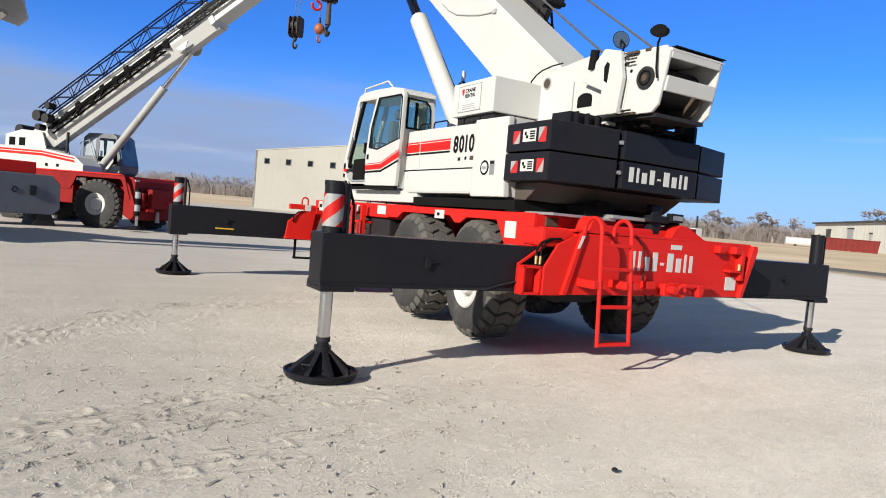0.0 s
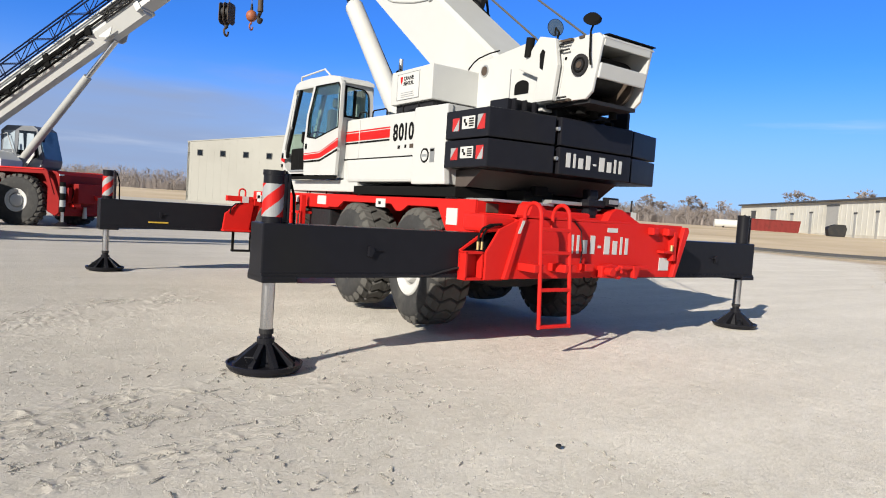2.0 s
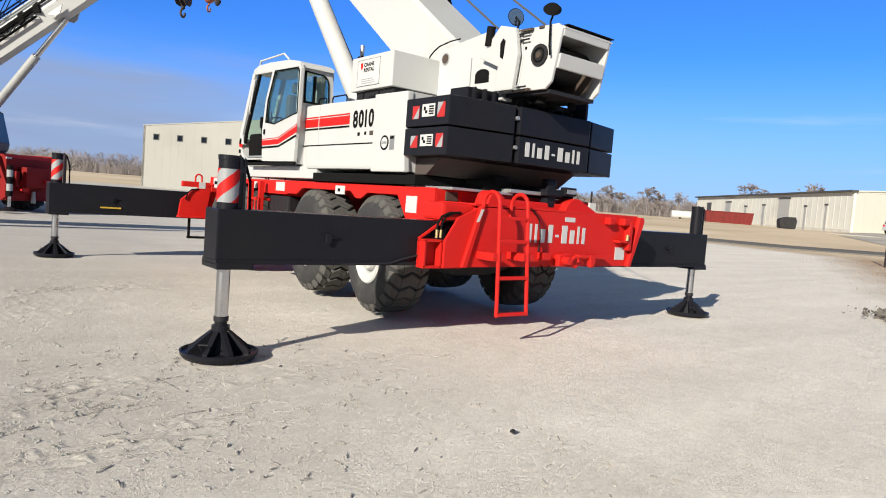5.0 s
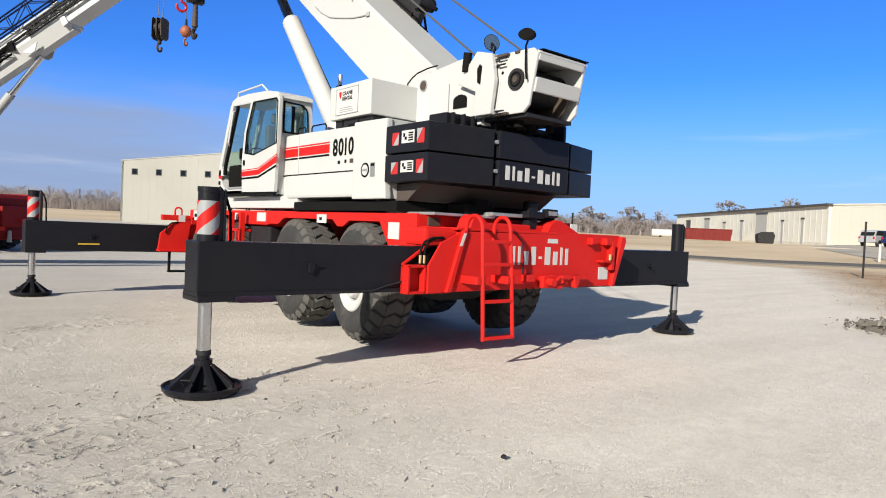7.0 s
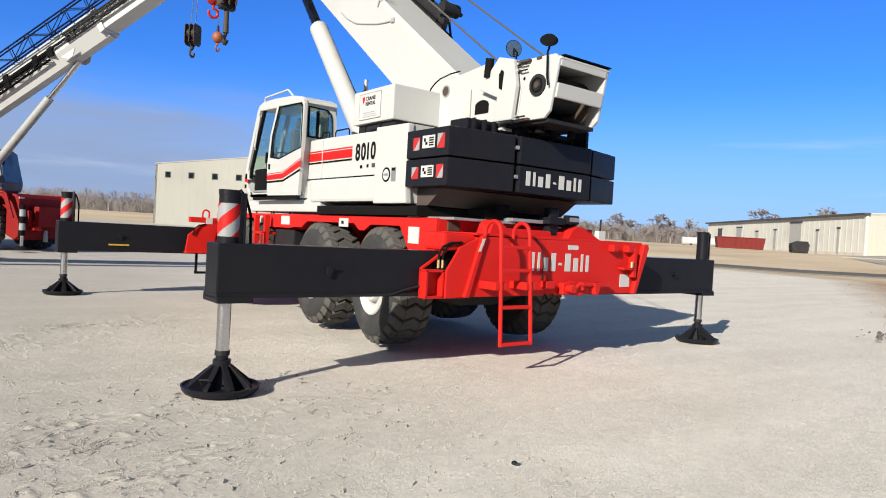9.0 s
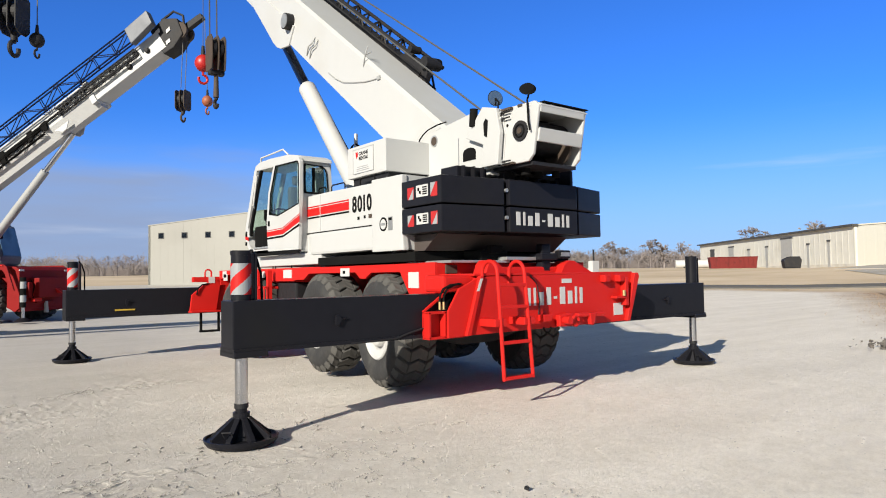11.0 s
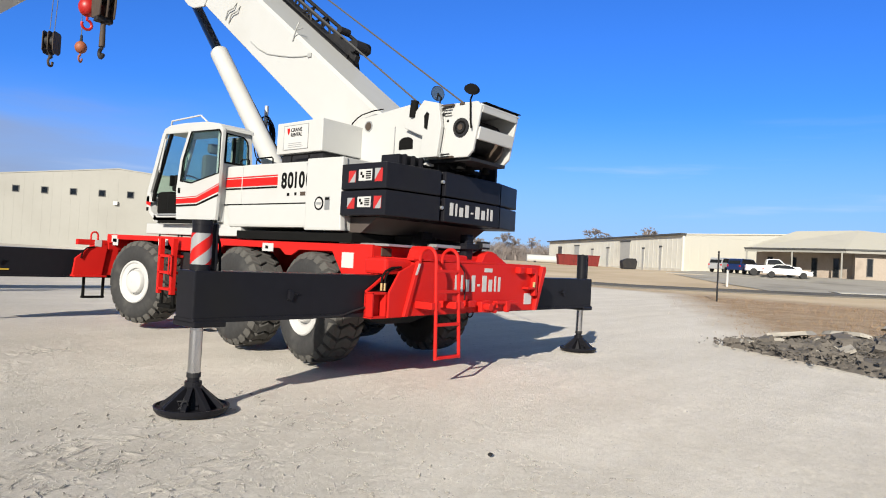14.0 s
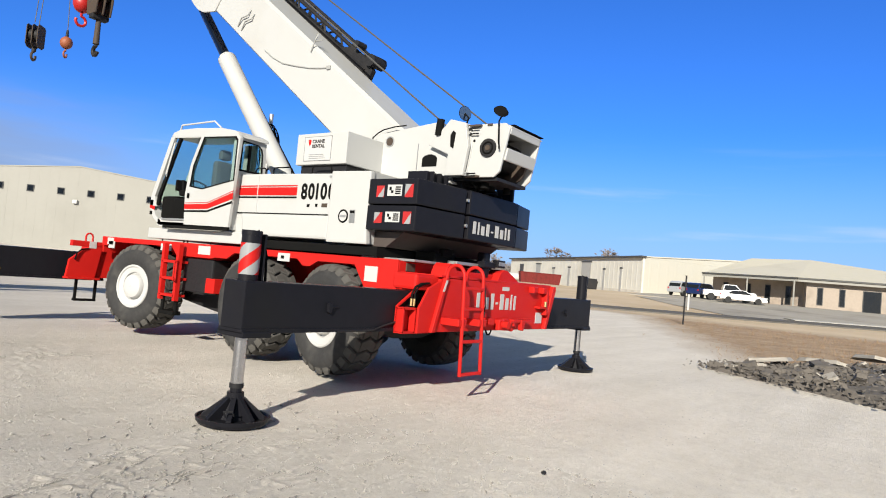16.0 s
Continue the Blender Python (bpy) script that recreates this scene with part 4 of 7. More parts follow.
    tow = part("tow_hook", prism([(0.02, 0.80), (0.02, 0.93), (0.2, 0.95), (0.42, 0.90), (0.46, 0.83), (0.3, 0.79)], "y", -0.33, -0.25, 0.015), RED, crane, "red tow hook assembly")
    part("pin", cyl((0.10, -0.42, 0.87), (0.10, -0.3, 0.87), 0.045), RED, tow)
    part("jaw", tube(arc((0.23, -0.38, 0.86), 0.055, 0, 300, 12, "xz"), 0.018), RED, tow)
    part("bar", box(0.30, 0.78, -0.37, -0.30, 0.90, 0.94, bev=0.01), RED, tow)
    part("jaw", prism([(0.49, 0.94), (0.61, 0.94), (0.59, 0.85), (0.56, 0.79), (0.51, 0.80)], "y", -0.38, -0.32, 0.012), RED, tow)
    part("bar", box(-0.26, -0.12, -0.34, -0.25, 0.87, 0.95, bev=0.01), RED, tow)
    part("cable_loop", tube(arc((-0.12, -0.26, 0.80), 0.06, 180, 360, 8, "xz"), 0.01), INK, crane)
    part("cable", tube([(-0.38, -0.256, 1.40), (-0.28, -0.262, 1.30), (-0.24, -0.262, 1.1), (-0.26, -0.262, 0.95)], 0.006), DARK, crane)
    # decals on the skirts
    for y0, y1, z0, z1 in ((0.655, 0.86, 1.27, 1.455), (2.24, 2.48, 1.42, 1.53), (4.02, 4.32, 1.41, 1.54), (5.05, 5.35, 1.42, 1.53), (6.8, 7.0, 1.38, 1.50), (6.85, 7.05, 1.44, 1.56)):
        lab = part("deck_label", box(-1.268, -1.26, y0, y1, z0, z1), CREAM, crane, "white label")
        if y0 in (2.24, 5.05):
            part("pictogram", box(-1.272, -1.267, (y0 + y1) / 2 - 0.01, (y0 + y1) / 2 + 0.05, z0 + 0.035, z1 - 0.035), INK, lab)
    for y0 in (4.05, 4.75):
        part("grab_rail", tube([(-1.25, y0, 1.56), (-1.25, y0, 1.64), (-1.25, y0 + 0.08, 1.675), (-1.25, y0 + 0.52, 1.675), (-1.25, y0 + 0.6, 1.64), (-1.25, y0 + 0.6, 1.56)], 0.012), INK, crane, "thin black grab rail")
    # tread plates and clutter under the counterweight
    part("tread_plate", box(-1.15, -0.25, 0.2, 0.75, 1.55, 1.58, bev=0.005), STEEL, crane, "bare aluminium tread plate")
    part("tread_plate", box(-0.35, 0.25, 0.15, 0.6, 1.58, 1.62, bev=0.005), STEEL, crane)
    part("mesh_guard", box(-1.2, -1.0, 0.75, 1.0, 1.56, 1.68, bev=0.005), STEEL, crane)
    part("junction_box", box(-1.12, -0.95, 0.33, 0.36, 1.43, 1.53, bev=0.01), RUST, crane)
    lampb = part("camera_bracket", box(0.14, 0.42, 0.05, 0.25, 1.58, 1.66, bev=0.01), BLACK, crane, "black bracket with a work lamp")
    part("bracket_post", box(0.20, 0.36, 0.1, 0.22, 1.42, 1.78, bev=0.03), BLACK, lampb)
    part("work_lamp", box(0.42, 0.62, 0.02, 0.1, 1.60, 1.70, bev=0.01), BLACK, lampb)
    part("lamp_lens", box(0.45, 0.60, 0.012, 0.02, 1.625, 1.675), STEEL, lampb)
    part("turntable_ring", cyl((0, 2.3, 1.5), (0, 2.3, 1.68), 1.0, n=48), DARK, crane, "dark slewing ring", smooth=True)
    part("rotary_motor", cyl((0.0, 1.2, 1.5), (0.0, 1.2, 1.86), 0.16), DARK, crane)
    part("rotary_motor", cyl((-0.45, 0.95, 1.5), (-0.45, 0.95, 1.86), 0.13), DARK, crane)
    # -- front outrigger box --
    fb = part("front_outrigger_box", prism([(-1.25, 1.42), (1.25, 1.42), (1.3, 0.82), (-1.3, 0.82)], "y", 7.35, 8.0, 0.01), RED, crane, "red front outrigger box")
    part("side_plate", prism([(-1.3, 0.79), (-1.2, 1.43), (-1.55, 1.30), (-1.76, 1.12), (-1.80, 0.80)], "y", 7.3, 7.36, 0.008), RED, fb)
    part("frame_bottom", box(-1.8, -1.25, 7.2, 7.4, 0.79, 0.82), RED, fb)
    part("head_plate", box(-1.74, -1.22, 7.3, 7.4, 1.36, 1.46, bev=0.01), RED, fb)
    part("front_label", box(-1.45, -1.33, 7.292, 7.3, 1.34, 1.46), CREAM, fb)
    part("lifting_eye", tube([(-1.5, 7.35, 1.44), (-1.5, 7.35, 1.54)] + arc((-1.44, 7.35, 1.54), 0.06, 180, 0, 8, "xz") + [(-1.38, 7.35, 1.44)], 0.016), RED, fb)
    part("hydraulic_hose", tube([(-1.68, 7.28, 1.12), (-1.66, 7.27, 1.24), (-1.58, 7.28, 1.31), (-1.45, 7.3, 1.33)], 0.014), INK, fb)
    step = new("hanging_step")
    step.parent = crane
    step["label"] = "black hanging entry step"
    for x in (-1.57, -1.23):
        part("strap", box(x - 0.02, x + 0.02, 7.36, 7.40, 0.42, 0.80), INK, step)
    part("tread", box(-1.59, -1.21, 7.34, 7.44, 0.40, 0.44, bev=0.008), INK, step)
    # -- outriggers --
    make_outrigger(crane, -3.715, -1.0, 0.06, zb=0.80, inset=0.125, wide=0.29)
    make_outrigger(crane, 3.78, 1.0, 0.25, zb=0.77, zt=1.24, wide=0.30, inset=0.10, tape=False)
    b = make_outrigger(crane, -3.82, -1.0, 7.76, zb=0.78, zt=1.26, inset=0.13, head=1.75)
    part("yellow_tag", box(-3.04, -2.70, 7.565, 7.58, 0.868, 0.895, bev=0.005), YELLOW, b, "yellow painted bar")
    make_outrigger(crane, 4.1, 1.0, 7.4, tape=False)
    # drooping hose along the beam
    part("beam_hose", tube([(-1.76, -0.11, 0.88), (-1.95, -0.105, 0.84), (-2.08, -0.105, 0.80), (-2.6, -0.10, 0.785)], 0.010), DARK, crane)

    # -- superstructure --
    house = part("engine_house", prism([(1.45, 1.74), (1.45, 2.6), (2.8, 2.62), (3.5, 2.62), (3.55, 2.2), (3.55, 1.74)], "x", -1.27, -0.40, 0.02), WHITE, crane, "white engine housing with red stripe and model number")
    part("lower_bulge", prism([(1.5, 1.74), (1.5, 2.05), (3.32, 2.05), (3.27, 1.95), (3.25, 1.74)], "x", -1.33, -1.26, 0.035), WHITE, house)
    part("seam", box(-1.285, -1.268, 1.46, 3.5, 2.052, 2.068), INK, house)
    part("panel_joint", box(-1.279, -1.27, 3.03, 3.045, 2.07, 2.60), WHITE, house)
    part("seam_latch", box(-1.295, -1.27, 2.6, 2.68, 2.02, 2.045), STEEL, house)
    part("red_stripe", box(-1.276, -1.27, 2.22, 3.52, 2.315, 2.425), STRIPE, house, "red stripe")
    part("thin_stripe", box(-1.276, -1.27, 2.22, 3.52, 2.438, 2.455), STRIPE, house)
    part("black_stripe", box(-1.276, -1.27, 2.22, 3.52, 2.275, 2.298), INK, house)
    number = new("model_number")
    number.parent = house
    number["label"] = "black model number"
    turn_side = Matrix.Rotation(radians(-90), 4, "Z") @ Matrix.Rotation(radians(90), 4, "X")
    for digit, y in zip("80100", (2.135, 1.998, 1.888, 1.765, 1.622)):
        words("digit", digit, 0.285, Matrix.Translation((-1.272, y, 2.27)) @ turn_side, INK, number, wide=0.82, bold=0.010)
    part("small_mark", box(-1.276, -1.27, 1.62, 1.72, 2.16, 2.21), RUST, house)
    part("small_mark", box(-1.276, -1.27, 1.80, 1.84, 2.165, 2.205), INK, house)
    part("small_mark", box(-1.276, -1.27, 1.95, 2.0, 2.16, 2.20), INK, house)
    part("small_mark", box(-1.276, -1.27, 1.56, 1.62, 2.55, 2.575), STEEL, house)
    tail = part("house_tail", prism([(0.80, 1.885), (0.80, 2.60), (1.47, 2.61), (1.47, 1.71), (0.78, 1.71)], "x", -1.385, -1.30, 0.018), WHITE, crane, "white tail housing beside the counterweight")
    part("tail_block", box(-1.30, -0.3, 0.82, 1.46, 1.72, 2.6), WHITE, tail)
    part("round_decal", cyl((-1.389, 1.2, 2.04), (-1.384, 1.2, 2.04), 0.085, n=28), INK, tail)
    part("round_decal_centre", cyl((-1.391, 1.2, 2.04), (-1.386, 1.2, 2.04), 0.062, n=28), CREAM, tail)
    part("decal_band", box(-1.393, -1.39, 1.15, 1.25, 2.025, 2.055), STEEL, tail)
    part("small_label", box(-1.39, -1.384, 1.0, 1.09, 1.96, 2.12), STEEL, tail)
    part("small_label_print", box(-1.393, -1.389, 1.01, 1.08, 2.08, 2.11), INK, tail)
    part("tail_right", prism([(0.80, 1.86), (0.80, 2.60), (3.3, 2.61), (3.3, 1.71), (1.0, 1.71)], "x", 0.3, 1.33, 0.018), WHITE, crane)
    part("base_plate", box(-1.30, 1.18, 2.98, 5.72, 1.605, 1.775, bev=0.015), WHITE, crane, "white revolving base plate")
    part("belly_plate", prism([(0.62, 1.70), (0.36, 1.885), (1.3, 1.885), (1.3, 1.70)], "x", -1.20, 0.95), BELLY, crane, "belly plate under the counterweight, its shade in the paint colour")
    part("swing_guard", box(-1.312, 1.312, 0.66, 3.05, 1.578, 1.69, bev=0.008), INK, crane, "black guard strip round the slewing gear")
    for y0 in (1.68, 2.45, 3.0):
        w = (0.36, 0.38, 0.22)[(1.68, 2.45, 3.0).index(y0)]
        part("grab_rail", tube([(-1.2, y0, 2.61), (-1.2, y0, 2.69), (-1.2, y0 + 0.03, 2.715), (-1.2, y0 + w - 0.03, 2.715), (-1.2, y0 + w, 2.69), (-1.2, y0 + w, 2.61)], 0.01), INK, crane, "thin black grab rail")
    # counterweight slabs
    cw = new("counterweight")
    cw.parent = crane
    cw["label"] = "stacked black counterweight slabs with reflective tape"
    for z0, z1 in ((1.89, 2.182), (2.198, 2.50)):
        sl = part("weight_slab", prism([(-1.385, 0.81), (-1.385, 0.06), (-0.56, -0.055), (-0.56, 0.81)], "z", z0, z1, 0.014), BLACK, cw, "black side slab")
        part("weight_slab", prism([(-0.50, 0.81), (-0.50, -0.075), (0.66, -0.075), (0.66, 0.81)], "z", z0, z1, 0.014), BLACK, cw, "black centre slab")
        part("weight_slab", prism([(0.71, 0.81), (0.71, -0.05), (1.325, 0.10), (1.325, 0.81)], "z", z0, z1, 0.014), BLACK, cw)
        sticker(sl, 0.56, 0.68, z0 + 0.08, z1 - 0.085, -1.385, z0 < 2)
        sticker(sl, 0.12, 0.24, z0 + 0.08, z1 - 0.07, -1.385, z0 > 2)
        warning_label(sl, 0.29, 0.51, z0 + 0.095, z1 - 0.075, -1.385)
        part("lock_bolt", cyl((-0.53, -0.07, (z0 + z1) / 2 + 0.02), (-0.53, -0.02, (z0 + z1) / 2 + 0.02), 0.022), STEEL, cw)
    part("slot_filler", box(-0.57, -0.49, 0.0, 0.7, 1.9, 2.49), INK, cw)
    part("slot_filler", box(0.65, 0.72, 0.0, 0.7, 1.9, 2.49), INK, cw)
    for x in (-0.62, 0.62):
        part("lifting_lug", box(x - 0.05, x + 0.05, 0.3, 0.6, 2.5, 2.6, bev=0.01), BLACK, cw)
    part("counterweight_pin_box", box(-1.0, -0.55, 0.25, 0.55, 2.5, 2.66, bev=0.01), BLACK, cw)
    for x in (-0.93, -0.78, -0.64):
        part("fin", box(x - 0.012, x + 0.012, 0.2, 0.25, 2.5, 2.66), BLACK, cw)
    part("pivot_bracket", prism([(0.02, 2.20), (0.02, 2.70), (0.10, 2.78), (0.30, 2.78), (0.30, 2.20)], "x", 0.655, 0.70, 0.008), BLACK, cw, "upright black bracket plate")
    part("hose_manifold", box(-0.30, 0.60, 0.22, 0.62, 2.50, 2.66, bev=0.02), DARK, cw, "dark hydraulic manifold above the weights")
    for x in (-0.12, 0.12, 0.34, 0.5):
        part("manifold_fitting", cyl((x, 0.20, 2.56), (x, 0.10, 2.55), 0.035, 0.03, n=12), INK, cw)
    part("bumper_block", box(-0.62, -0.18, 0.30, 0.62, 1.55, 1.70, bev=0.015), INK, crane, "black bumper block under the weights")
    part("bumper_block", box(-0.50, -0.30, 0.26, 0.34, 1.66, 1.76, bev=0.015), INK, crane)
    maker_mark(cw, -0.40, 0.50, 1.975, 0.155, -0.081, "white word mark bars on the black weight")
    # white tool box with the rental sign
    bx = part("tool_box", box(-1.16, -0.45, 1.48, 2.44, 2.75, 3.175, bev=0.012), WHITE, crane, "white steel box carrying a rental sign")
    # dark block: carries the box and stands in for the shaded gap
    part("dark_gap_foot", box(-1.10, -0.47, 1.52, 2.38, 2.6, 2.755), DARK, bx)
    sg = part("sign", box(-1.166, -1.16, 1.76, 2.28, 2.80, 3.13), CREAM, bx, "white sign board")
    for args in ((1.76, 2.28, 2.80, 2.806), (1.76, 2.28, 3.124, 3.13), (1.76, 1.766, 2.80, 3.13), (2.274, 2.28, 2.80, 3.13)):
        part("sign_edge", box(-1.17, -1.165, *args), REFLECT, sg)
    face = Matrix.Rotation(radians(-90), 4, "Z") @ Matrix.Rotation(radians(90), 4, "X")
    words("sign_text", "CRANE", 0.066, Matrix.Translation((-1.168, 2.13, 3.04)) @ face, DARK, sg, wide=1.1, bold=0.002)
    words("sign_text", "RENTAL", 0.066, Matrix.Translation((-1.168, 2.13, 2.975)) @ face, DARK, sg, wide=1.0, bold=0.002)
    part("sign_logo", prism([(2.21, 3.09), (2.155, 3.09), (2.155, 3.04), (2.18, 3.0), (2.20, 3.04)], "x", -1.170, -1.165), STRIPE, sg, "small red emblem")
    for k in range(3):
        part("small_print", box(-1.169, -1.165, 1.86 + 0.02 * k, 2.18, 2.83 + 0.025 * k, 2.838 + 0.025 * k), REFLECT, sg)
    # turret plates
    tur = new("turret")
    tur.parent = crane
    tur["label"] = "white boom turret"
    plate = [(1.62, 2.62), (1.62, 3.25), (1.50, 3.30), (0.60, 3.40), (0.52, 3.32), (0.30, 3.40), (0.06, 3.34), (0.0, 3.05), (0.05, 2.70), (0.40, 2.66), (0.42, 2.5), (0.9, 2.5)]
    for x in (-0.47, 0.43):
        part("turret_plate", prism(plate, "x", x, x + 0.04, 0.01), WHITE, tur)
    part("turret_floor", box(-0.45, 0.45, 0.3, 1.6, 2.6, 2.64), WHITE, tur)
    part("turret_front", box(-0.45, 0.45, 1.58, 1.62, 2.62, 3.2), WHITE, tur)
    part("oval_emblem", cyl((-0.478, 1.36, 3.18), (-0.47, 1.36, 3.18), 0.075, n=24), STEEL, tur)
    part("oval_emblem_face", cyl((-0.481, 1.36, 3.18), (-0.475, 1.36, 3.18), 0.058, n=24), RUST, tur)
    arch = [(0.53, 2.82), (0.77, 2.82), (0.77, 2.92)] + [(0.65 + 0.12 * math.cos(a), 2.92 + 0.06 * math.sin(a)) for a in np.linspace(0.3, math.pi - 0.3, 6)] + [(0.53, 2.92)]
    part("access_hole", prism(arch, "x", -0.476, -0.47), INK, tur, "dark arched access hole")
    part("edge_bar", box(-0.48, -0.47, 0.85, 0.86, 2.78, 3.13), REFLECT, tur)
    part("outer_plate", prism([(0.62, 3.08), (0.30, 3.40), (0.06, 3.34), (0.0, 3.05), (0.05, 2.68), (0.34, 2.68), (0.30, 2.95)], "x", -0.56, -0.5, 0.012), WHITE, tur)
    part("slot", prism([(0.20, 3.22), (0.24, 3.25), (0.28, 3.2), (0.27, 3.05), (0.22, 3.02)], "x", -0.564, -0.558), INK, tur, "dark slot in the plate")
    part("exhaust_stub", cyl((-0.55, 0.48, 3.2), (-0.55, 0.46, 3.41), 0.05, n=18), INK, tur, "black exhaust stub", smooth=True)
    # boom foot: hollow white box with open rear
    head = new("boom_foot")
    head.parent = crane
    head["label"] = "white boom foot, open at the rear"
    side = [(0.08, 3.34), (-0.46, 3.33), (-0.52, 3.27), (-0.42, 2.74), (-0.34, 2.67), (0.06, 2.67)]
    for x in (-0.455, 0.30):
        part("foot_plate", prism(side, "x", x, x + 0.04, 0.012), WHITE, head)
    part("foot_roof", prism([(0.08, 3.31), (-0.50, 3.305), (-0.53, 3.28), (-0.53, 3.27), (0.08, 3.28)], "x", -0.43, 0.345), WHITE, head)
    part("rear_crossbar", prism([(-0.50, 3.03), (-0.47, 2.88), (-0.44, 2.88), (-0.47, 3.03)], "x", -0.42, 0.302, 0.01), WHITE, head)
    part("rear_top_bar", prism([(-0.53, 3.29), (-0.515, 3.20), (-0.49, 3.20), (-0.50, 3.29)], "x", -0.42, 0.302, 0.006), WHITE, head)
    part("roof_edge", box(-0.40, 0.35, -0.545, -0.44, 3.308, 3.318), INK, head)
    part("inner_winch", cyl((-0.36, -0.12, 3.0), (0.28, -0.12, 3.0), 0.2, n=28), DARK, head, "rope drum", smooth=True)
    part("inner_wall", box(-0.42, 0.305, 0.05, 0.09, 2.67, 3.3), DARK, head)
    part("belly", box(-0.40, 0.32, -0.36, 0.3, 2.635, 2.675), DARK, head)
    for x, y, r in ((-0.25, -0.1, 0.06), (0.05, 0.02, 0.08), (0.2, -0.15, 0.05)):
        part("valve", cyl((x, y, 2.56), (x, y, 2.66), r, r * 0.8, n=12), INK, head)
    part("drain_hose", tube([(-0.36, 0.1, 2.66), (-0.3, 0.0, 2.58), (-0.1, -0.05, 2.57), (0.1, 0.1, 2.6), (0.2, 0.2, 2.66)], 0.018), INK, head)
    part("winch_flange", cyl((0.16, -0.2, 2.9), (0.2, -0.2, 2.9), 0.22, n=24), RUST, head)
    piv = part("pivot_disc", cyl((-0.475, -0.235, 3.03), (-0.452, -0.235, 3.03), 0.115, n=32), DARK, head, "dark pivot bearing")
    part("pivot_ring", tube(arc((-0.476, -0.235, 3.03), 0.07, 0, 360, 24, "yz")[:-1], 0.012, closed=True), INK, piv)
    part("pivot_pin", cyl((-0.485, -0.235, 3.03), (-0.47, -0.235, 3.03), 0.035), RUST, piv)
    part("clamp", box(-0.50, -0.44, -0.12, 0.08, 3.30, 3.325), RUST, head)
    part("clamp", box(-0.50, -0.45, -0.14, 0.06, 2.665, 2.69), RUST, head)
    for z in (3.29, 3.22, 2.72, 2.69):
        part("clamp_bolt", cyl((-0.52, 0.03, z), (-0.45, 0.03, z), 0.014, n=10), STEEL, head)
        part("clamp_pin", cyl((-0.50, -0.10, z - 0.01), (-0.50, 0.09, z - 0.01), 0.010, n=8), DARK, head)
    part("drain_hole", cyl((-0.459, -0.02, 3.13), (-0.452, -0.02, 3.13), 0.018, n=12), INK, head)
    part("roof_clip", box(-0.47, -0.45, -0.27, -0.20, 3.305, 3.335, bev=0.006), RUST, head)
    for y, zt in ((0.13, 3.475), (-0.40, 3.462)):
        mir = new("mirror")
        mir.parent = crane
        mir["label"] = "round black winch mirror on a bent stalk"
        pts = [(-0.5, y - 0.03, zt - 0.16), (-0.5, y - 0.06, zt - 0.06), (-0.5, y, zt)] if y > 0 else [(-0.5, -0.42, 3.0), (-0.5, -0.4, 3.1), (-0.48, -0.37, 3.35), (-0.5, y - 0.02, zt - 0.05), (-0.5, y, zt)]
        part("stalk", tube([pts[0]] + pts[1:], 0.011), INK, mir)
        nrm = Vector((-0.35, -0.93, 0.02) if y > 0 else (0.55, 0.6, -0.55)).normalized()
        c = Vector((-0.5, y, zt))
        part("mirror_shell", cyl(c, c - nrm * 0.03, 0.095, 0.07, n=24), INK, mir, smooth=True)
        part("mirror_glass", cyl(c + nrm * 0.003, c - nrm * 0.001, 0.088, n=24), CHROME, mir)
    # boom
    slope = math.atan(0.735)
    P = boom_frame((0.3, 2.02), slope)
    boom = new("boom")
    boom.parent = crane
    boom["label"] = "raised white telescopic boom"

    def section(s0, s1, x, u0, u1, name, label=""):
        bm = bmesh.new()
        prof = [(-x, u0 + 0.06), (-x * 0.72, u0), (x * 0.72, u0), (x, u0 + 0.06), (x, u1 - 0.05), (x - 0.05, u1), (-x + 0.05, u1), (-x, u1 - 0.05)]
        rings = [[bm.verts.new((px, *P(s, pu))) for px, pu in prof] for s in (s0, s1)]
        for k in range(8):
            bm.faces.new((rings[0][k], rings[0][(k + 1) % 8], rings[1][(k + 1) % 8], rings[1][k]))
        bm.faces.new(rings[0])
        bm.faces.new(rings[1][::-1])
        return part(name, bm, WHITE, boom, label)

    base = section(0.9, 10.2, 0.41, -0.31, 0.54, "base_section", "white painted steel boom section")
    section(10.1, 11.7, 0.36, -0.25, 0.49, "inner_section")
    section(11.6, 13.0, 0.31, -0.2, 0.43, "tip_section")
    for dx in (-0.435, 0.395):
        g = [P(6.7, -0.28), P(7.02, -0.46), P(7.2, -0.50), P(7.4, -0.49), P(9.2, -0.17), P(9.2, 0.1), P(6.7, 0.1)]
        part("cylinder_gusset", prism(g, "x", dx, dx + 0.04, 0.01), WHITE, boom, "white gusset plate for the lift cylinder")
    part("gusset_web", prism([P(8.0, -0.25), P(8.4, -0.3), P(9.1, -0.2), P(9.1, 0.0)], "x", -0.4, 0.4), WHITE, boom)
    yb, zb = P(6.9, 0.10)
    rl = part("guide_roller", cyl((-0.55, yb, zb), (-0.41, yb, zb), 0.15, n=28), DARK, boom, "dark guide roller on the boom side", smooth=True)
    part("roller_face", cyl((-0.56, yb, zb), (-0.55, yb, zb), 0.13, n=28), STEEL, rl)
    for y, z in ((5.03, 5.5), (4.92, 5.42)):
        part("bracket", tube([(-0.418, y + 0.12, z - 0.12), (-0.45, y, z), (-0.45, y - 0.16, z + 0.02), (-0.42, y - 0.2, z + 0.12)], 0.012), FITTING, boom)
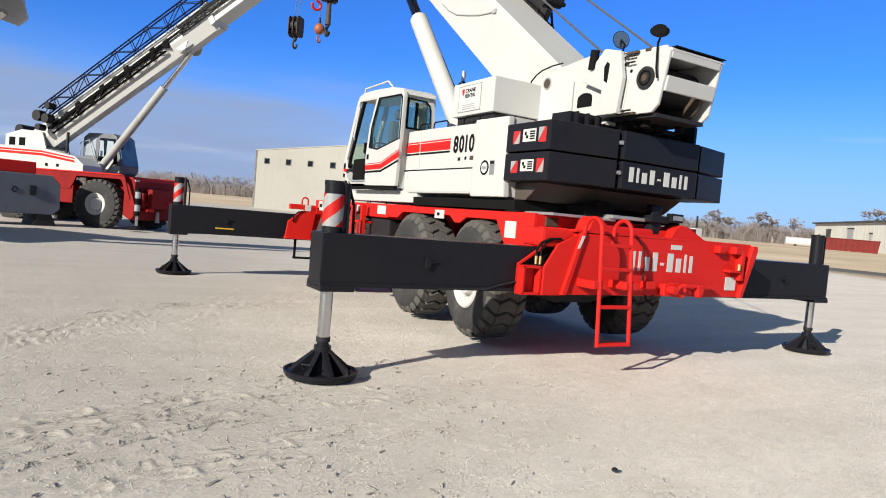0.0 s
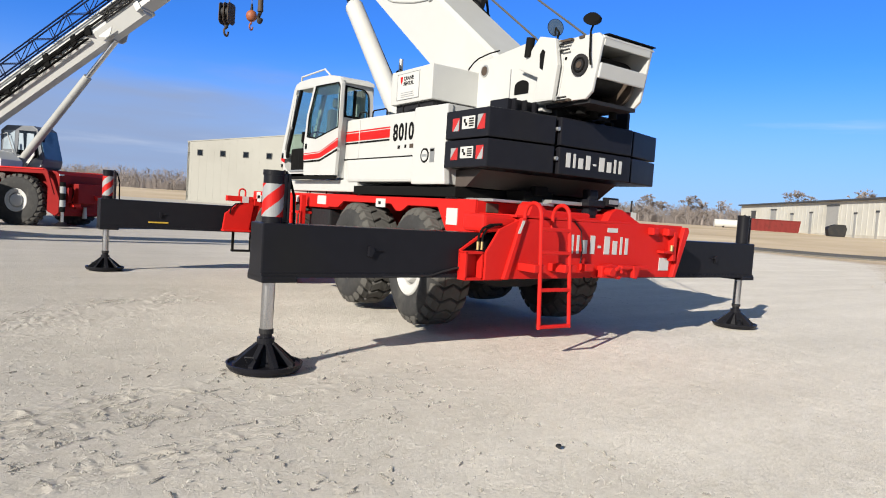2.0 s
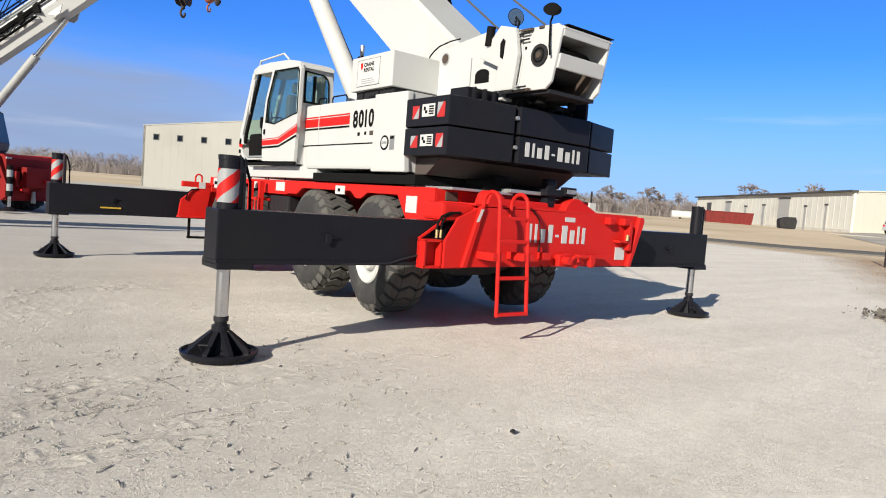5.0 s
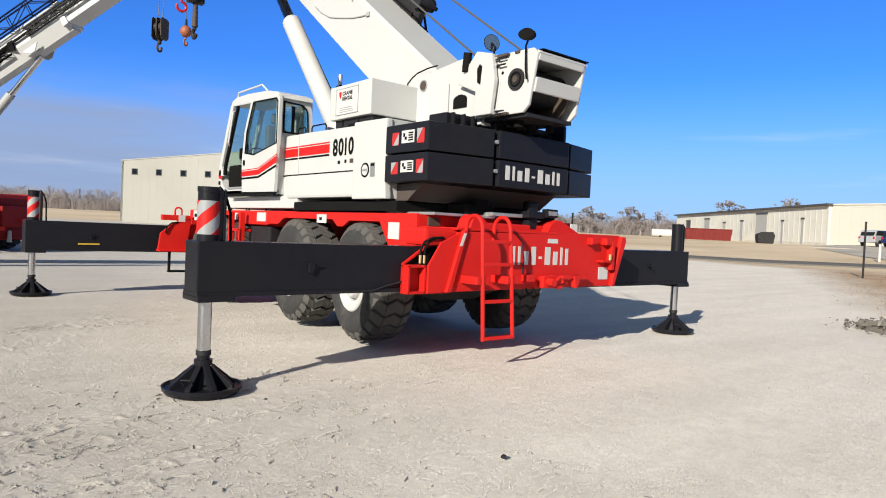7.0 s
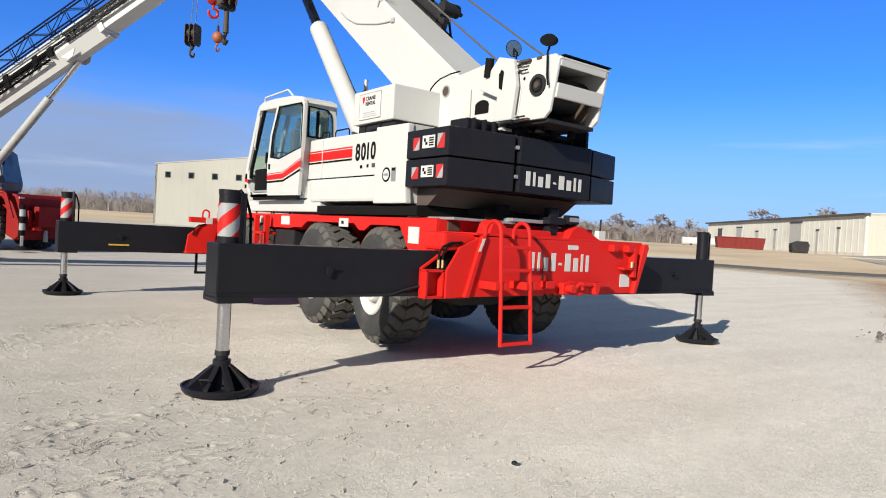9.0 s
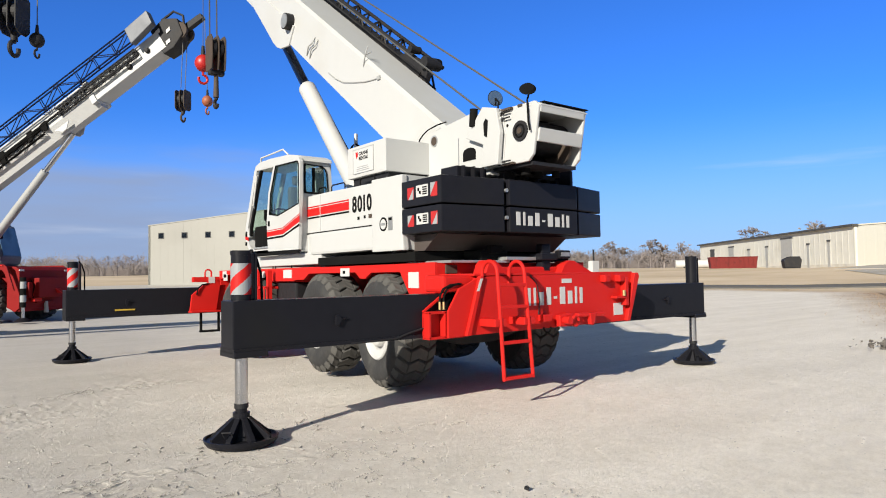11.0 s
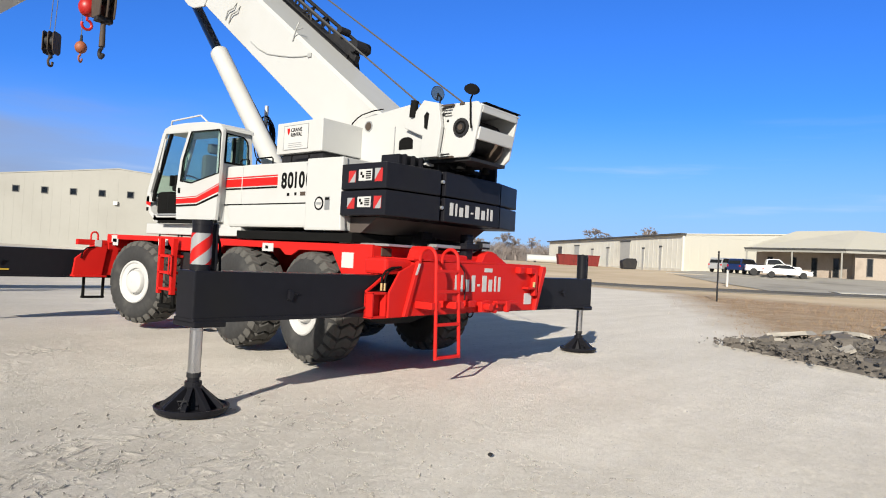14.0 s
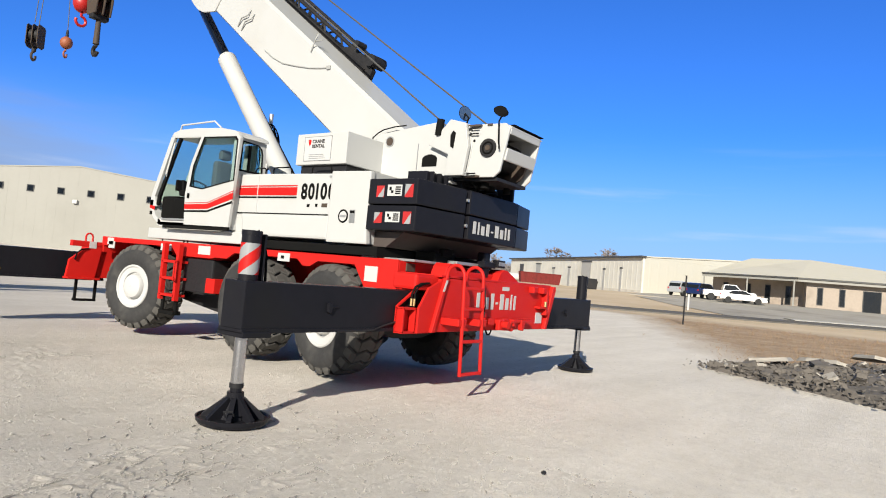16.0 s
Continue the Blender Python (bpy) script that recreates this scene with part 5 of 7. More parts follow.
    part("bracket", tube([(-0.42, 3.22, 4.68), (-0.44, 3.11, 4.86), (-0.42, 3.08, 4.95)], 0.010), FITTING, boom)
    part("bracket", tube([(-0.42, 3.13, 4.84), (-0.42, 2.98, 4.84)], 0.010), FITTING, boom)
    part("side_hose", tube([(-0.42, *p) for p in ((4.34, 4.86), (4.12, 4.71), (3.85, 4.58), (3.53, 4.5), (3.2, 4.43), (2.95, 4.40), (2.78, 4.39))], 0.010), FITTING, boom, "thin grey hose sagging along the boom side")
    part("hose_clip", box(-0.435, -0.41, 2.74, 2.82, 4.36, 4.42, bev=0.006), FITTING, boom)
    part("foot_hose", tube([(-0.482, 1.70, 3.18), (-0.485, 1.67, 3.25), (-0.485, 1.58, 3.31), (-0.485, 1.48, 3.35), (-0.485, 1.27, 3.38), (-0.48, 1.09, 3.385)], 0.009), INK, boom, "thin dark hose over the boom foot")
    part("boom_seam", tube([(-0.30, *P(1.25, 0.735)), (-0.42, *P(1.2, 0.7)), (-0.425, *P(1.05, 0.3))], 0.008), REFLECT, boom)
    tip = part("boom_head", prism([P(12.9, -0.1), P(12.9, 0.75), P(13.5, 0.8), P(13.8, 0.4), P(13.6, -0.25), P(13.1, -0.3)], "x", -0.36, 0.36, 0.02), WHITE, boom)
    for x in (-0.15, 0.15):
        y, z = P(13.45, 0.1)
        part("head_sheave", cyl((x - 0.05, y, z), (x + 0.05, y, z), 0.25, n=24), DARK, tip)
    # lift cylinder
    a, b = Vector((0, 3.78, 2.5)), Vector((0, 6.92, 6.14))
    d = (b - a).normalized()
    lc = part("lift_cylinder", cyl(a, a + d * 3.36, 0.165, n=32), WHITE, crane, "white hydraulic lift cylinder", smooth=True)
    part("gland", cyl(a + d * 3.34, a + d * 3.40, 0.168, 0.14, n=32), WHITE, lc)
    part("piston_rod", cyl(a + d * 3.1, b, 0.092, n=24), material("dark_chrome", (0.09, 0.11, 0.16), 0.2, metal=1.0, bump=0), lc, "dark polished piston rod", smooth=True)
    part("feed_pipe", tube([a + d * 0.2 + Vector((0.1, -0.2, 0)), a + d * 1.1 + Vector((0.08, -0.19, 0)), a + d * 3.0 + Vector((0.06, -0.17, 0))], 0.016), INK, lc)
    # stowed lattice jib on the far side of the boom
    jib = lattice(crane, P, 3.7, 12.0, 0.34, 0.72, 0.46, 0.86, 18, 0.035, DARK, "stowed_jib", "dark lattice jib stowed along the boom")
    part("jib_foot", prism([P(3.38, 0.22), P(3.45, 0.66), P(3.62, 0.74), P(4.15, 0.72), P(4.5, 0.52), P(4.5, 0.30)], "x", 0.42, 0.52, 0.01), DARK, jib)
    part("jib_pulley", cyl((0.36, *P(3.55, 0.78)), (0.66, *P(3.55, 0.78)), 0.10, n=20), DARK, jib)
    part("jib_pulley", cyl((0.3, *P(3.95, 0.84)), (0.5, *P(3.95, 0.84)), 0.06, n=20), DARK, jib)
    part("jib_catwalk", prism([P(3.6, 0.5), P(3.6, 0.6), P(11, 0.6), P(11, 0.5)], "x", 0.4, 0.6), DARK, jib)
    # ropes
    ty, tz = P(13.3, 0.85)
    for x, y0, z0 in ((-0.12, 0.7, 3.45), (0.15, 0.1, 3.42)):
        part("hoist_rope", tube([(x, y0, z0), (x, ty, tz)], 0.014, n=6), ROPE, crane, "steel hoist rope")
    for x, y in ((-0.12, 11.1), (-0.05, 11.25), (0.08, 11.15), (0.15, 11.3)):
        part("load_rope", tube([(x, y + 0.1, 7.4), (x, y + 0.15, 10.4)], 0.010, n=6), ROPE, crane)
    hk = new("hook_block")
    hk.parent = crane
    hk["label"] = "rusty hook block with a thin stem"
    for x in (-0.14, 0.03, 0.20):
        part("cheek_plate", prism([(11.0, 6.72), (10.95, 7.0), (10.95, 7.5), (11.05, 7.62), (11.35, 7.62), (11.45, 7.5), (11.45, 7.0), (11.4, 6.72)], "x", x, x + 0.03, 0.006), RUST, hk)
    for x in (-0.05, 0.12):
        part("sheave", cyl((x - 0.03, 11.2, 7.28), (x + 0.05, 11.2, 7.28), 0.24, n=24), DARK, hk)
    part("crosshead", box(-0.14, 0.24, 11.1, 11.3, 6.62, 6.74, bev=0.02), DARK, hk)
    part("stem", cyl((0.05, 11.2, 6.05), (0.05, 11.2, 6.65), 0.07, 0.055), RUST, hk, smooth=True)
    part("hook", tube([(0.05, 11.2, 6.1)] + arc((0.05, 11.2, 5.9), 0.11, 90, -160, 10, "yz"), 0.045), DARK, hk, smooth=True)
    make_ball(crane, -0.10, 11.75, 7.05, 0.21, material("red_ball_paint", (0.38, 0.012, 0.01), 0.4, bump=0), "red overhaul ball")
    part("ball_rope", tube([(-0.10, 11.75, 7.4), (-0.05, 11.9, 10.6)], 0.010, n=6), ROPE, crane)
    make_cab(crane)
    coil = part("cable_post", cyl((0.84, 5.6, 2.0), (0.84, 5.6, 4.2), 0.04), STEEL, crane, "steel post with coiled cables")
    for k in range(6):
        part("cable_coil", tube([(0.84 + 0.03 * math.sin(k * 2.1), 5.6 + (0.16 + 0.03 * k) * math.cos(a), 3.55 + (0.35 + 0.05 * (k % 3)) * math.sin(a)) for a in np.linspace(0, math.tau, 25)[:-1]], 0.012, closed=True), INK, coil)
    return crane


make_crane()


# ---- the second crane, farther back ----
def make_second_crane(m, label, group):
    crane = thing("mobile_crane", m, label, "crane", group)
    # local: y ahead from the front axle, +x the side that is seen
    for y in (0.0, -3.9):
        for x, s in ((1.385, 1), (-1.385, -1)):
            make_wheel(crane, x, y, R=0.86, W=0.55, side=s, steer=10 if y == 0.0 else 0, z=0.845)
        part("axle", cyl((-1.0, y, 0.78), (1.0, y, 0.78), 0.13), DARK, crane)
    part("main_frame", box(-0.6, 0.6, -5.4, 1.7, 0.85, 1.5, bev=0.03), SHADERED, crane, "red chassis frame")
    deck = [(-5.4, 1.25), (-5.4, 1.90), (1.0, 1.94), (1.12, 1.86), (1.40, 1.1), (1.28, 1.1), (1.04, 1.66), (0.95, 1.76), (-0.95, 1.76), (-1.2, 1.3), (-2.8, 1.3), (-3.0, 1.76), (-4.8, 1.76), (-5.0, 1.25)]
    for x in (-1.3, 1.26):
        part("deck_side", prism(deck, "x", x, x + 0.05, 0.006), SHADERED, crane, "red deck skirt with wheel arches")
    part("deck_plate", box(-1.28, 1.28, -5.3, 1.05, 1.84, 1.89), SHADERED, crane)
    part("deck_lip", box(1.28, 1.34, -2.9, 1.0, 1.885, 1.925, bev=0.01), RED, crane)
    part("tool_locker", box(0.7, 1.28, -2.7, -1.1, 0.8, 1.5, bev=0.03), SHADERED, crane)
    part("inner_fender", box(0.5, 0.75, -1.1, 1.1, 0.9, 1.8, bev=0.02), SHADERED, crane)
    front = part("front_outrigger_box", prism([(0.9, 0.55), (0.9, 1.88), (1.22, 1.86), (1.36, 1.76), (1.36, 0.52), (1.2, 0.40)], "x", -1.3, 1.05, 0.015), SHADERED, crane, "red front outrigger box with its shade in the paint")
    part("front_ledge", box(-1.28, 0.55, 1.36, 1.43, 1.36, 1.42, bev=0.01), SHADERED, front)
    wedge = bmesh.new()
    a, b, c, d = (wedge.verts.new(p) for p in ((0.15, 1.38, 1.48), (-0.65, 1.38, 1.42), (-0.2, 1.90, 0.98), (-0.2, 1.38, 0.95)))
    for f in ((a, b, c), (a, c, d), (b, d, c), (a, d, b)):
        wedge.faces.new(f)
    bmesh.ops.recalc_face_normals(wedge, faces=wedge.faces[:])
    wedge.transform(Matrix.Translation((0, -0.02, 0)))
    part("gusset_wedge", wedge, RED, front, "bright red gusset plate")
    part("tow_bar", box(0.30, 0.62, 1.40, 1.55, 0.72, 0.84, bev=0.02), RED, front)
    part("tow_eye", tube(arc((0.44, 1.50, 1.02), 0.12, 0, 360, 16, "xz")[:-1], 0.035, closed=True), RED, front)
    part("hose_block", box(0.64, 0.80, 1.38, 1.50, 0.86, 1.36, bev=0.03), SHADERED, front)
    for k in range(3):
        part("hydraulic_hose", tube([(0.62 - 0.05 * k, 1.40, 1.42), (0.60 - 0.06 * k, 1.52, 1.25), (0.66 - 0.04 * k, 1.50, 0.95), (0.5, 1.45, 0.72)], 0.016), RED if k == 1 else INK, front)
    post = part("jack_housing", cyl((1.05, 1.50, 0.55), (1.05, 1.50, 1.52), 0.085), INK, front, "dark jack post with silver tape")
    for z in (0.72, 1.16):
        part("silver_band", cyl((1.05, 1.50, z), (1.05, 1.50, z + 0.22), 0.089), REFLECT, post)
    part("jack_rod", cyl((1.05, 1.50, 0.2), (1.05, 1.50, 0.56), 0.05), CHROME, post)
    part("float", cyl((1.05, 1.50, 0.1), (1.05, 1.50, 0.22), 0.28, 0.1), BLACK, post)
    part("stowed_pin", cyl((0.02, 1.46, 0.34), (0.02, 1.46, 0.72), 0.075, 0.05), FITTING, front, "pale steel pin")
    part("bumper_bracket", box(-0.35, 0.4, 1.34, 1.44, 0.66, 0.72, bev=0.01), SHADERED, front)
    part("bumper", box(-1.25, 1.0, 1.25, 1.34, 0.42, 0.56, bev=0.02), SHADERED, front)
    for x in (0.98, -0.98):
        part("marker_lamp", box(x - 0.1, x + 0.1, 1.36, 1.39, 1.72, 1.78, bev=0.01), CREAM, front)
    # house
    hs = [(-4.9, 1.90), (-4.9, 2.68), (-2.6, 2.64), (-1.1, 2.42), (-0.7, 2.15), (-0.7, 1.90)]
    house = part("engine_house", prism(hs, "x", 0.45, 1.3, 0.03), WHITE, crane, "white housing with red stripes")
    for za, zb in ((2.44, 2.50), (2.32, 2.41)):
        part("red_stripe", prism([(-4.7, za + 0.08), (-4.7, zb + 0.08), (-2.6, zb + 0.05), (-1.15, zb - 0.12), (-1.0, za - 0.12), (-2.6, za + 0.05)], "x", 1.302, 1.308), STRIPE, house)
    for y in (-2.4, -1.9):
        part("vent", box(1.3, 1.31, y, y + 0.12, 2.02, 2.12), INK, house)
    part("base_plate", box(-1.2, 1.2, -4.9, -0.6, 1.885, 1.92, bev=0.01), WHITE, crane)
    cw = part("counterweight", box(-1.3, 1.35, -6.0, -4.95, 1.75, 2.3, bev=0.04), GREYBOX, crane, "dark counterweight")
    part("weight_pin", cyl((1.35, -5.4, 2.0), (1.38, -5.4, 2.0), 0.08), DARK, cw)
    tur = part("turret", prism([(-5.4, 2.3), (-5.4, 3.15), (-4.6, 3.35), (-3.6, 3.3), (-3.3, 2.5)], "x", 0.41, 0.47, 0.01), WHITE, crane, "white boom turret")
    part("turret_plate", prism([(-5.4, 2.3), (-5.4, 3.15), (-4.6, 3.35), (-3.6, 3.3), (-3.3, 2.5)], "x", -0.47, -0.41, 0.01), WHITE, tur)
    part("turret_back", box(-0.45, 0.45, -5.4, -5.3, 2.3, 3.1), WHITE, tur)
    part("winch_window", box(0.47, 0.48, -5.2, -4.9, 2.75, 3.05), INK, tur)
    part("winch_window", box(0.47, 0.48, -4.7, -4.4, 2.75, 3.05), INK, tur)
    part("winch", cyl((-0.35, -4.9, 3.35), (0.35, -4.9, 3.35), 0.2), DARK, tur)
    part("exhaust", cyl((0.75, -2.05, 2.4), (0.75, -2.05, 3.3), 0.05), DARK, crane)
    part("handrail", tube([(1.1, -2.6, 2.5), (1.1, -2.6, 2.72), (1.1, -1.6, 2.68), (1.1, -1.5, 2.4)], 0.014), INK, crane)
    # cab on the far side
    cab = new("cab")
    cab.parent = crane
    cab["label"] = "white and grey driver's cab with dark glass"
    cab.matrix_local = Matrix.Translation((0, -1.04, -0.25)) @ Matrix.Diagonal((1, 0.8, 1.14, 1))
    prof = [(-1.9, 1.8), (-0.1, 1.8), (0.35, 2.0), (0.42, 2.2), (0.05, 3.15), (-0.2, 3.25), (-1.6, 3.25), (-1.9, 3.1)]
    part("cab_shell", prism(prof, "x", -1.3, -0.42, 0.03), GREYBOX, cab)
    # opaque panes with reflected sky and brightness put into their colour
    pane = material("painted_sky_pane", (0.10, 0.19, 0.27), 0.12, vary=0.3, grain=1.5, bump=0, dark=(0.03, 0.05, 0.07))
    sky_bright = material("painted_bright_pane", (0.28, 0.33, 0.38), 0.15, vary=0.2, grain=2, bump=0, dark=(0.16, 0.19, 0.22))
    part("side_window", prism([(-1.0, 2.35), (0.2, 2.25), (0.0, 3.08), (-0.9, 3.1)], "x", -0.42, -0.412), DARKGLASS, cab)
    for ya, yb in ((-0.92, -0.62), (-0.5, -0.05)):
        part("lit_pane", prism([(ya, 2.5), (yb, 2.48), (yb - 0.06, 3.0), (ya + 0.03, 3.02)], "x", -0.412, -0.406), sky_bright, cab)
    part("side_window", prism([(-1.75, 2.5), (-1.15, 2.5), (-1.12, 3.1), (-1.7, 3.08)], "x", -0.42, -0.412), sky_bright, cab)
    part("handrail", tube([(-0.3, -1.9, 1.9), (-0.3, -1.9, 2.9), (-0.3, -1.4, 3.0), (-0.3, -1.0, 2.3)], 0.018), WHITE, cab)
    part("slanted_guard", prism([(-0.75, 1.85), (-0.45, 1.85), (0.05, 2.35), (0.0, 2.55), (-0.25, 2.5)], "x", -0.36, -0.32, 0.01), WHITE, cab, "white slanted guard plate")
    part("windscreen", prism([(0.43, 2.25), (0.45, 2.25), (0.1, 3.12), (0.08, 3.12)], "x", -1.25, -0.47), pane, cab)
    part("cab_side", prism([(-1.9, 1.8), (-0.1, 1.8), (0.3, 2.0), (0.38, 2.2), (-1.9, 2.35)], "x", -0.418, -0.40), WHITE, cab)
    part("mirror", box(-0.4, -0.25, 0.45, 0.5, 2.75, 3.0, bev=0.02), INK, cab)
    part("mirror_arm", tube([(-0.42, 0.2, 2.9), (-0.35, 0.47, 2.9)], 0.012), INK, cab)
    # boom
    elev = math.atan2(6.35, 10.1)
    P = boom_frame((-4.0, 2.95), elev)
    boom = new("boom")
    boom.parent = crane
    boom["label"] = "raised white telescopic boom with a stowed blue lattice jib"
    bm = bmesh.new()
    prof = [(-0.36, -0.10), (-0.16, -0.50), (0.16, -0.50), (0.36, -0.10), (0.36, 0.42), (-0.36, 0.42)]
    rings = [[bm.verts.new((x, *P(s, u))) for x, u in prof] for s in (0.0, 8.7)]
    for k in range(6):
        bm.faces.new((rings[0][k], rings[0][(k + 1) % 6], rings[1][(k + 1) % 6], rings[1][k]))
    bm.faces.new(rings[0])
    bm.faces.new(rings[1][::-1])
    part("base_section", bm, WHITE, boom)
    part("collar", prism([P(8.55, -0.38), P(8.55, 0.47), P(8.75, 0.47), P(8.75, -0.36)], "x", -0.38, 0.38, 0.02), WHITE, boom)
    part("inner_section", prism([P(8.7, -0.3), P(8.7, 0.36), P(11.7, 0.36), P(11.7, -0.28)], "x", -0.31, 0.31, 0.02), WHITE, boom)
    head = part("boom_head", prism([P(11.5, -0.42), P(11.5, 0.5), P(12.1, 0.6), P(12.5, 0.3), P(12.4, -0.25), P(11.9, -0.45)], "x", -0.30, 0.30, 0.03), DARK, boom, "dark boom head with sheaves")
    for a, b in ((11.62, 0.3), (11.95, 0.12), (11.75, -0.2)):
        part("head_plate", prism([P(a, b - 0.05), P(a + 0.04, b + 0.06), P(a + 0.2, b + 0.08), P(a + 0.17, b - 0.03)], "x", 0.30, 0.33), WHITE, head)
    part("sheave_guard", tube([(0.2, *P(12.0, 0.62)), (0.2, *P(12.5, 0.62)), (0.2, *P(12.7, 0.3)), (0.2, *P(12.5, -0.1))], 0.04), DARK, head)
    for a, b in ((9.7, 0.12), (10.3, -0.08), (10.7, 0.16), (11.1, 0.0)):
        part("rope_guide", cyl((0.31, *P(a, b)), (0.42, *P(a, b)), 0.10, 0.07, n=10), DARK, head)
    for x in (-0.2, 0.2):
        part("head_sheave", cyl((x - 0.05, *P(12.35, -0.05)), (x + 0.05, *P(12.35, -0.05)), 0.26, n=24), RUST, head)
    part("runner", prism([P(12.4, -0.1), P(12.4, 0.12), P(13.2, 0.08), P(13.2, -0.1)], "x", -0.10, 0.10, 0.01), DARK, head)
    for g in (0.37, -0.41):
        part("cylinder_gusset", prism([P(6.95, -0.32), P(7.18, -0.52), P(7.34, -0.52), P(7.55, -0.32)], "x", g, g + 0.03), WHITE, boom)
    jib = lattice(boom, P, 0.9, 11.0, 0.40, 0.86, 0.46, 0.60, 13, 0.026, BLUE, "lattice_jib", "dark blue stowed lattice jib", lace=False)
    part("jib_beam", prism([P(0.8, 0.03), P(0.8, 0.10), P(7.6, 0.12), P(7.6, 0.05)], "x", 0.42, 0.47, 0.01), INK, boom, "dark beam of the stowed jib")
    lattice(boom, P, 0.9, 6.6, -0.20, 0.0, 0.40, 0.46, 10, 0.020, INK, "jib_extension", "dark stowed jib extension", lace=False)
    lattice(boom, P, 7.4, 10.8, 0.0, 0.22, 0.40, 0.50, 9, 0.024, DARK, "rope_guides", "dark rope guides along the boom side", lace=False)
    for k in range(9):
        a, b = 1.6 + 0.62 * k, (0.16, 0.24, 0.12, 0.2)[k % 4]
        part("rope_clamp", prism([P(a, -0.05 - 0.1 * (k % 2)), P(a + 0.10, b), P(a + 0.30, b), P(a + 0.22, -0.02 - 0.08 * (k % 3))], "x", 0.40, 0.46, 0.008), INK, jib)
    part("jib_head", prism([P(10.9, 0.26), P(10.95, 0.8), P(11.9, 0.86), P(11.85, 0.4)], "x", 0.48, 0.74, 0.02), GREYBOX, jib)
    for k, (sa, ua, r) in enumerate(((0.9, 0.5, 0.2), (1.2, 0.2, 0.17), (1.5, 0.55, 0.12), (0.75, 0.1, 0.12))):
        part("jib_pulley", cyl((0.55, *P(sa, ua)), (0.85, *P(sa, ua)), r, n=16), DARK, jib)
    a, b = Vector((0, -1.5, 1.85)), Vector((0, *P(7.25, -0.55)))
    d = (b - a).normalized()
    lc = part("lift_cylinder", cyl(a, a + d * 4.35, 0.135, n=24), FITTING, crane, "white lift cylinder", smooth=True)
    part("piston_rod", cyl(a + d * 4.2, b, 0.085, n=16), CHROME, lc, smooth=True)
    # hooks
    ty, tz = P(12.3, -0.25)
    make_hook(crane, 0.0, ty - 0.08, 6.5, 1.05, 0.44, RUST)
    for dx in (-0.12, 0.12):
        part("load_rope", tube([(dx, ty - 0.08, 7.6), (dx, ty, tz)], 0.012, n=6), ROPE, crane)
    ey, ez = P(13.15, 0.0)
    make_ball(crane, 0.0, ey + 0.2, 7.15, 0.17, ORANGE, "orange overhaul ball")
    part("ball_rope", tube([(0.0, ey + 0.2, 7.5), (0.0, ey + 0.1, ez)], 0.012, n=6), ROPE, crane)
    return crane


make_second_crane(pose(-3.83, 21.43, 0.06, 0, 0, -48 - 90), "white and red crane with a blue lattice jib in the yard", "cranes in the yard")


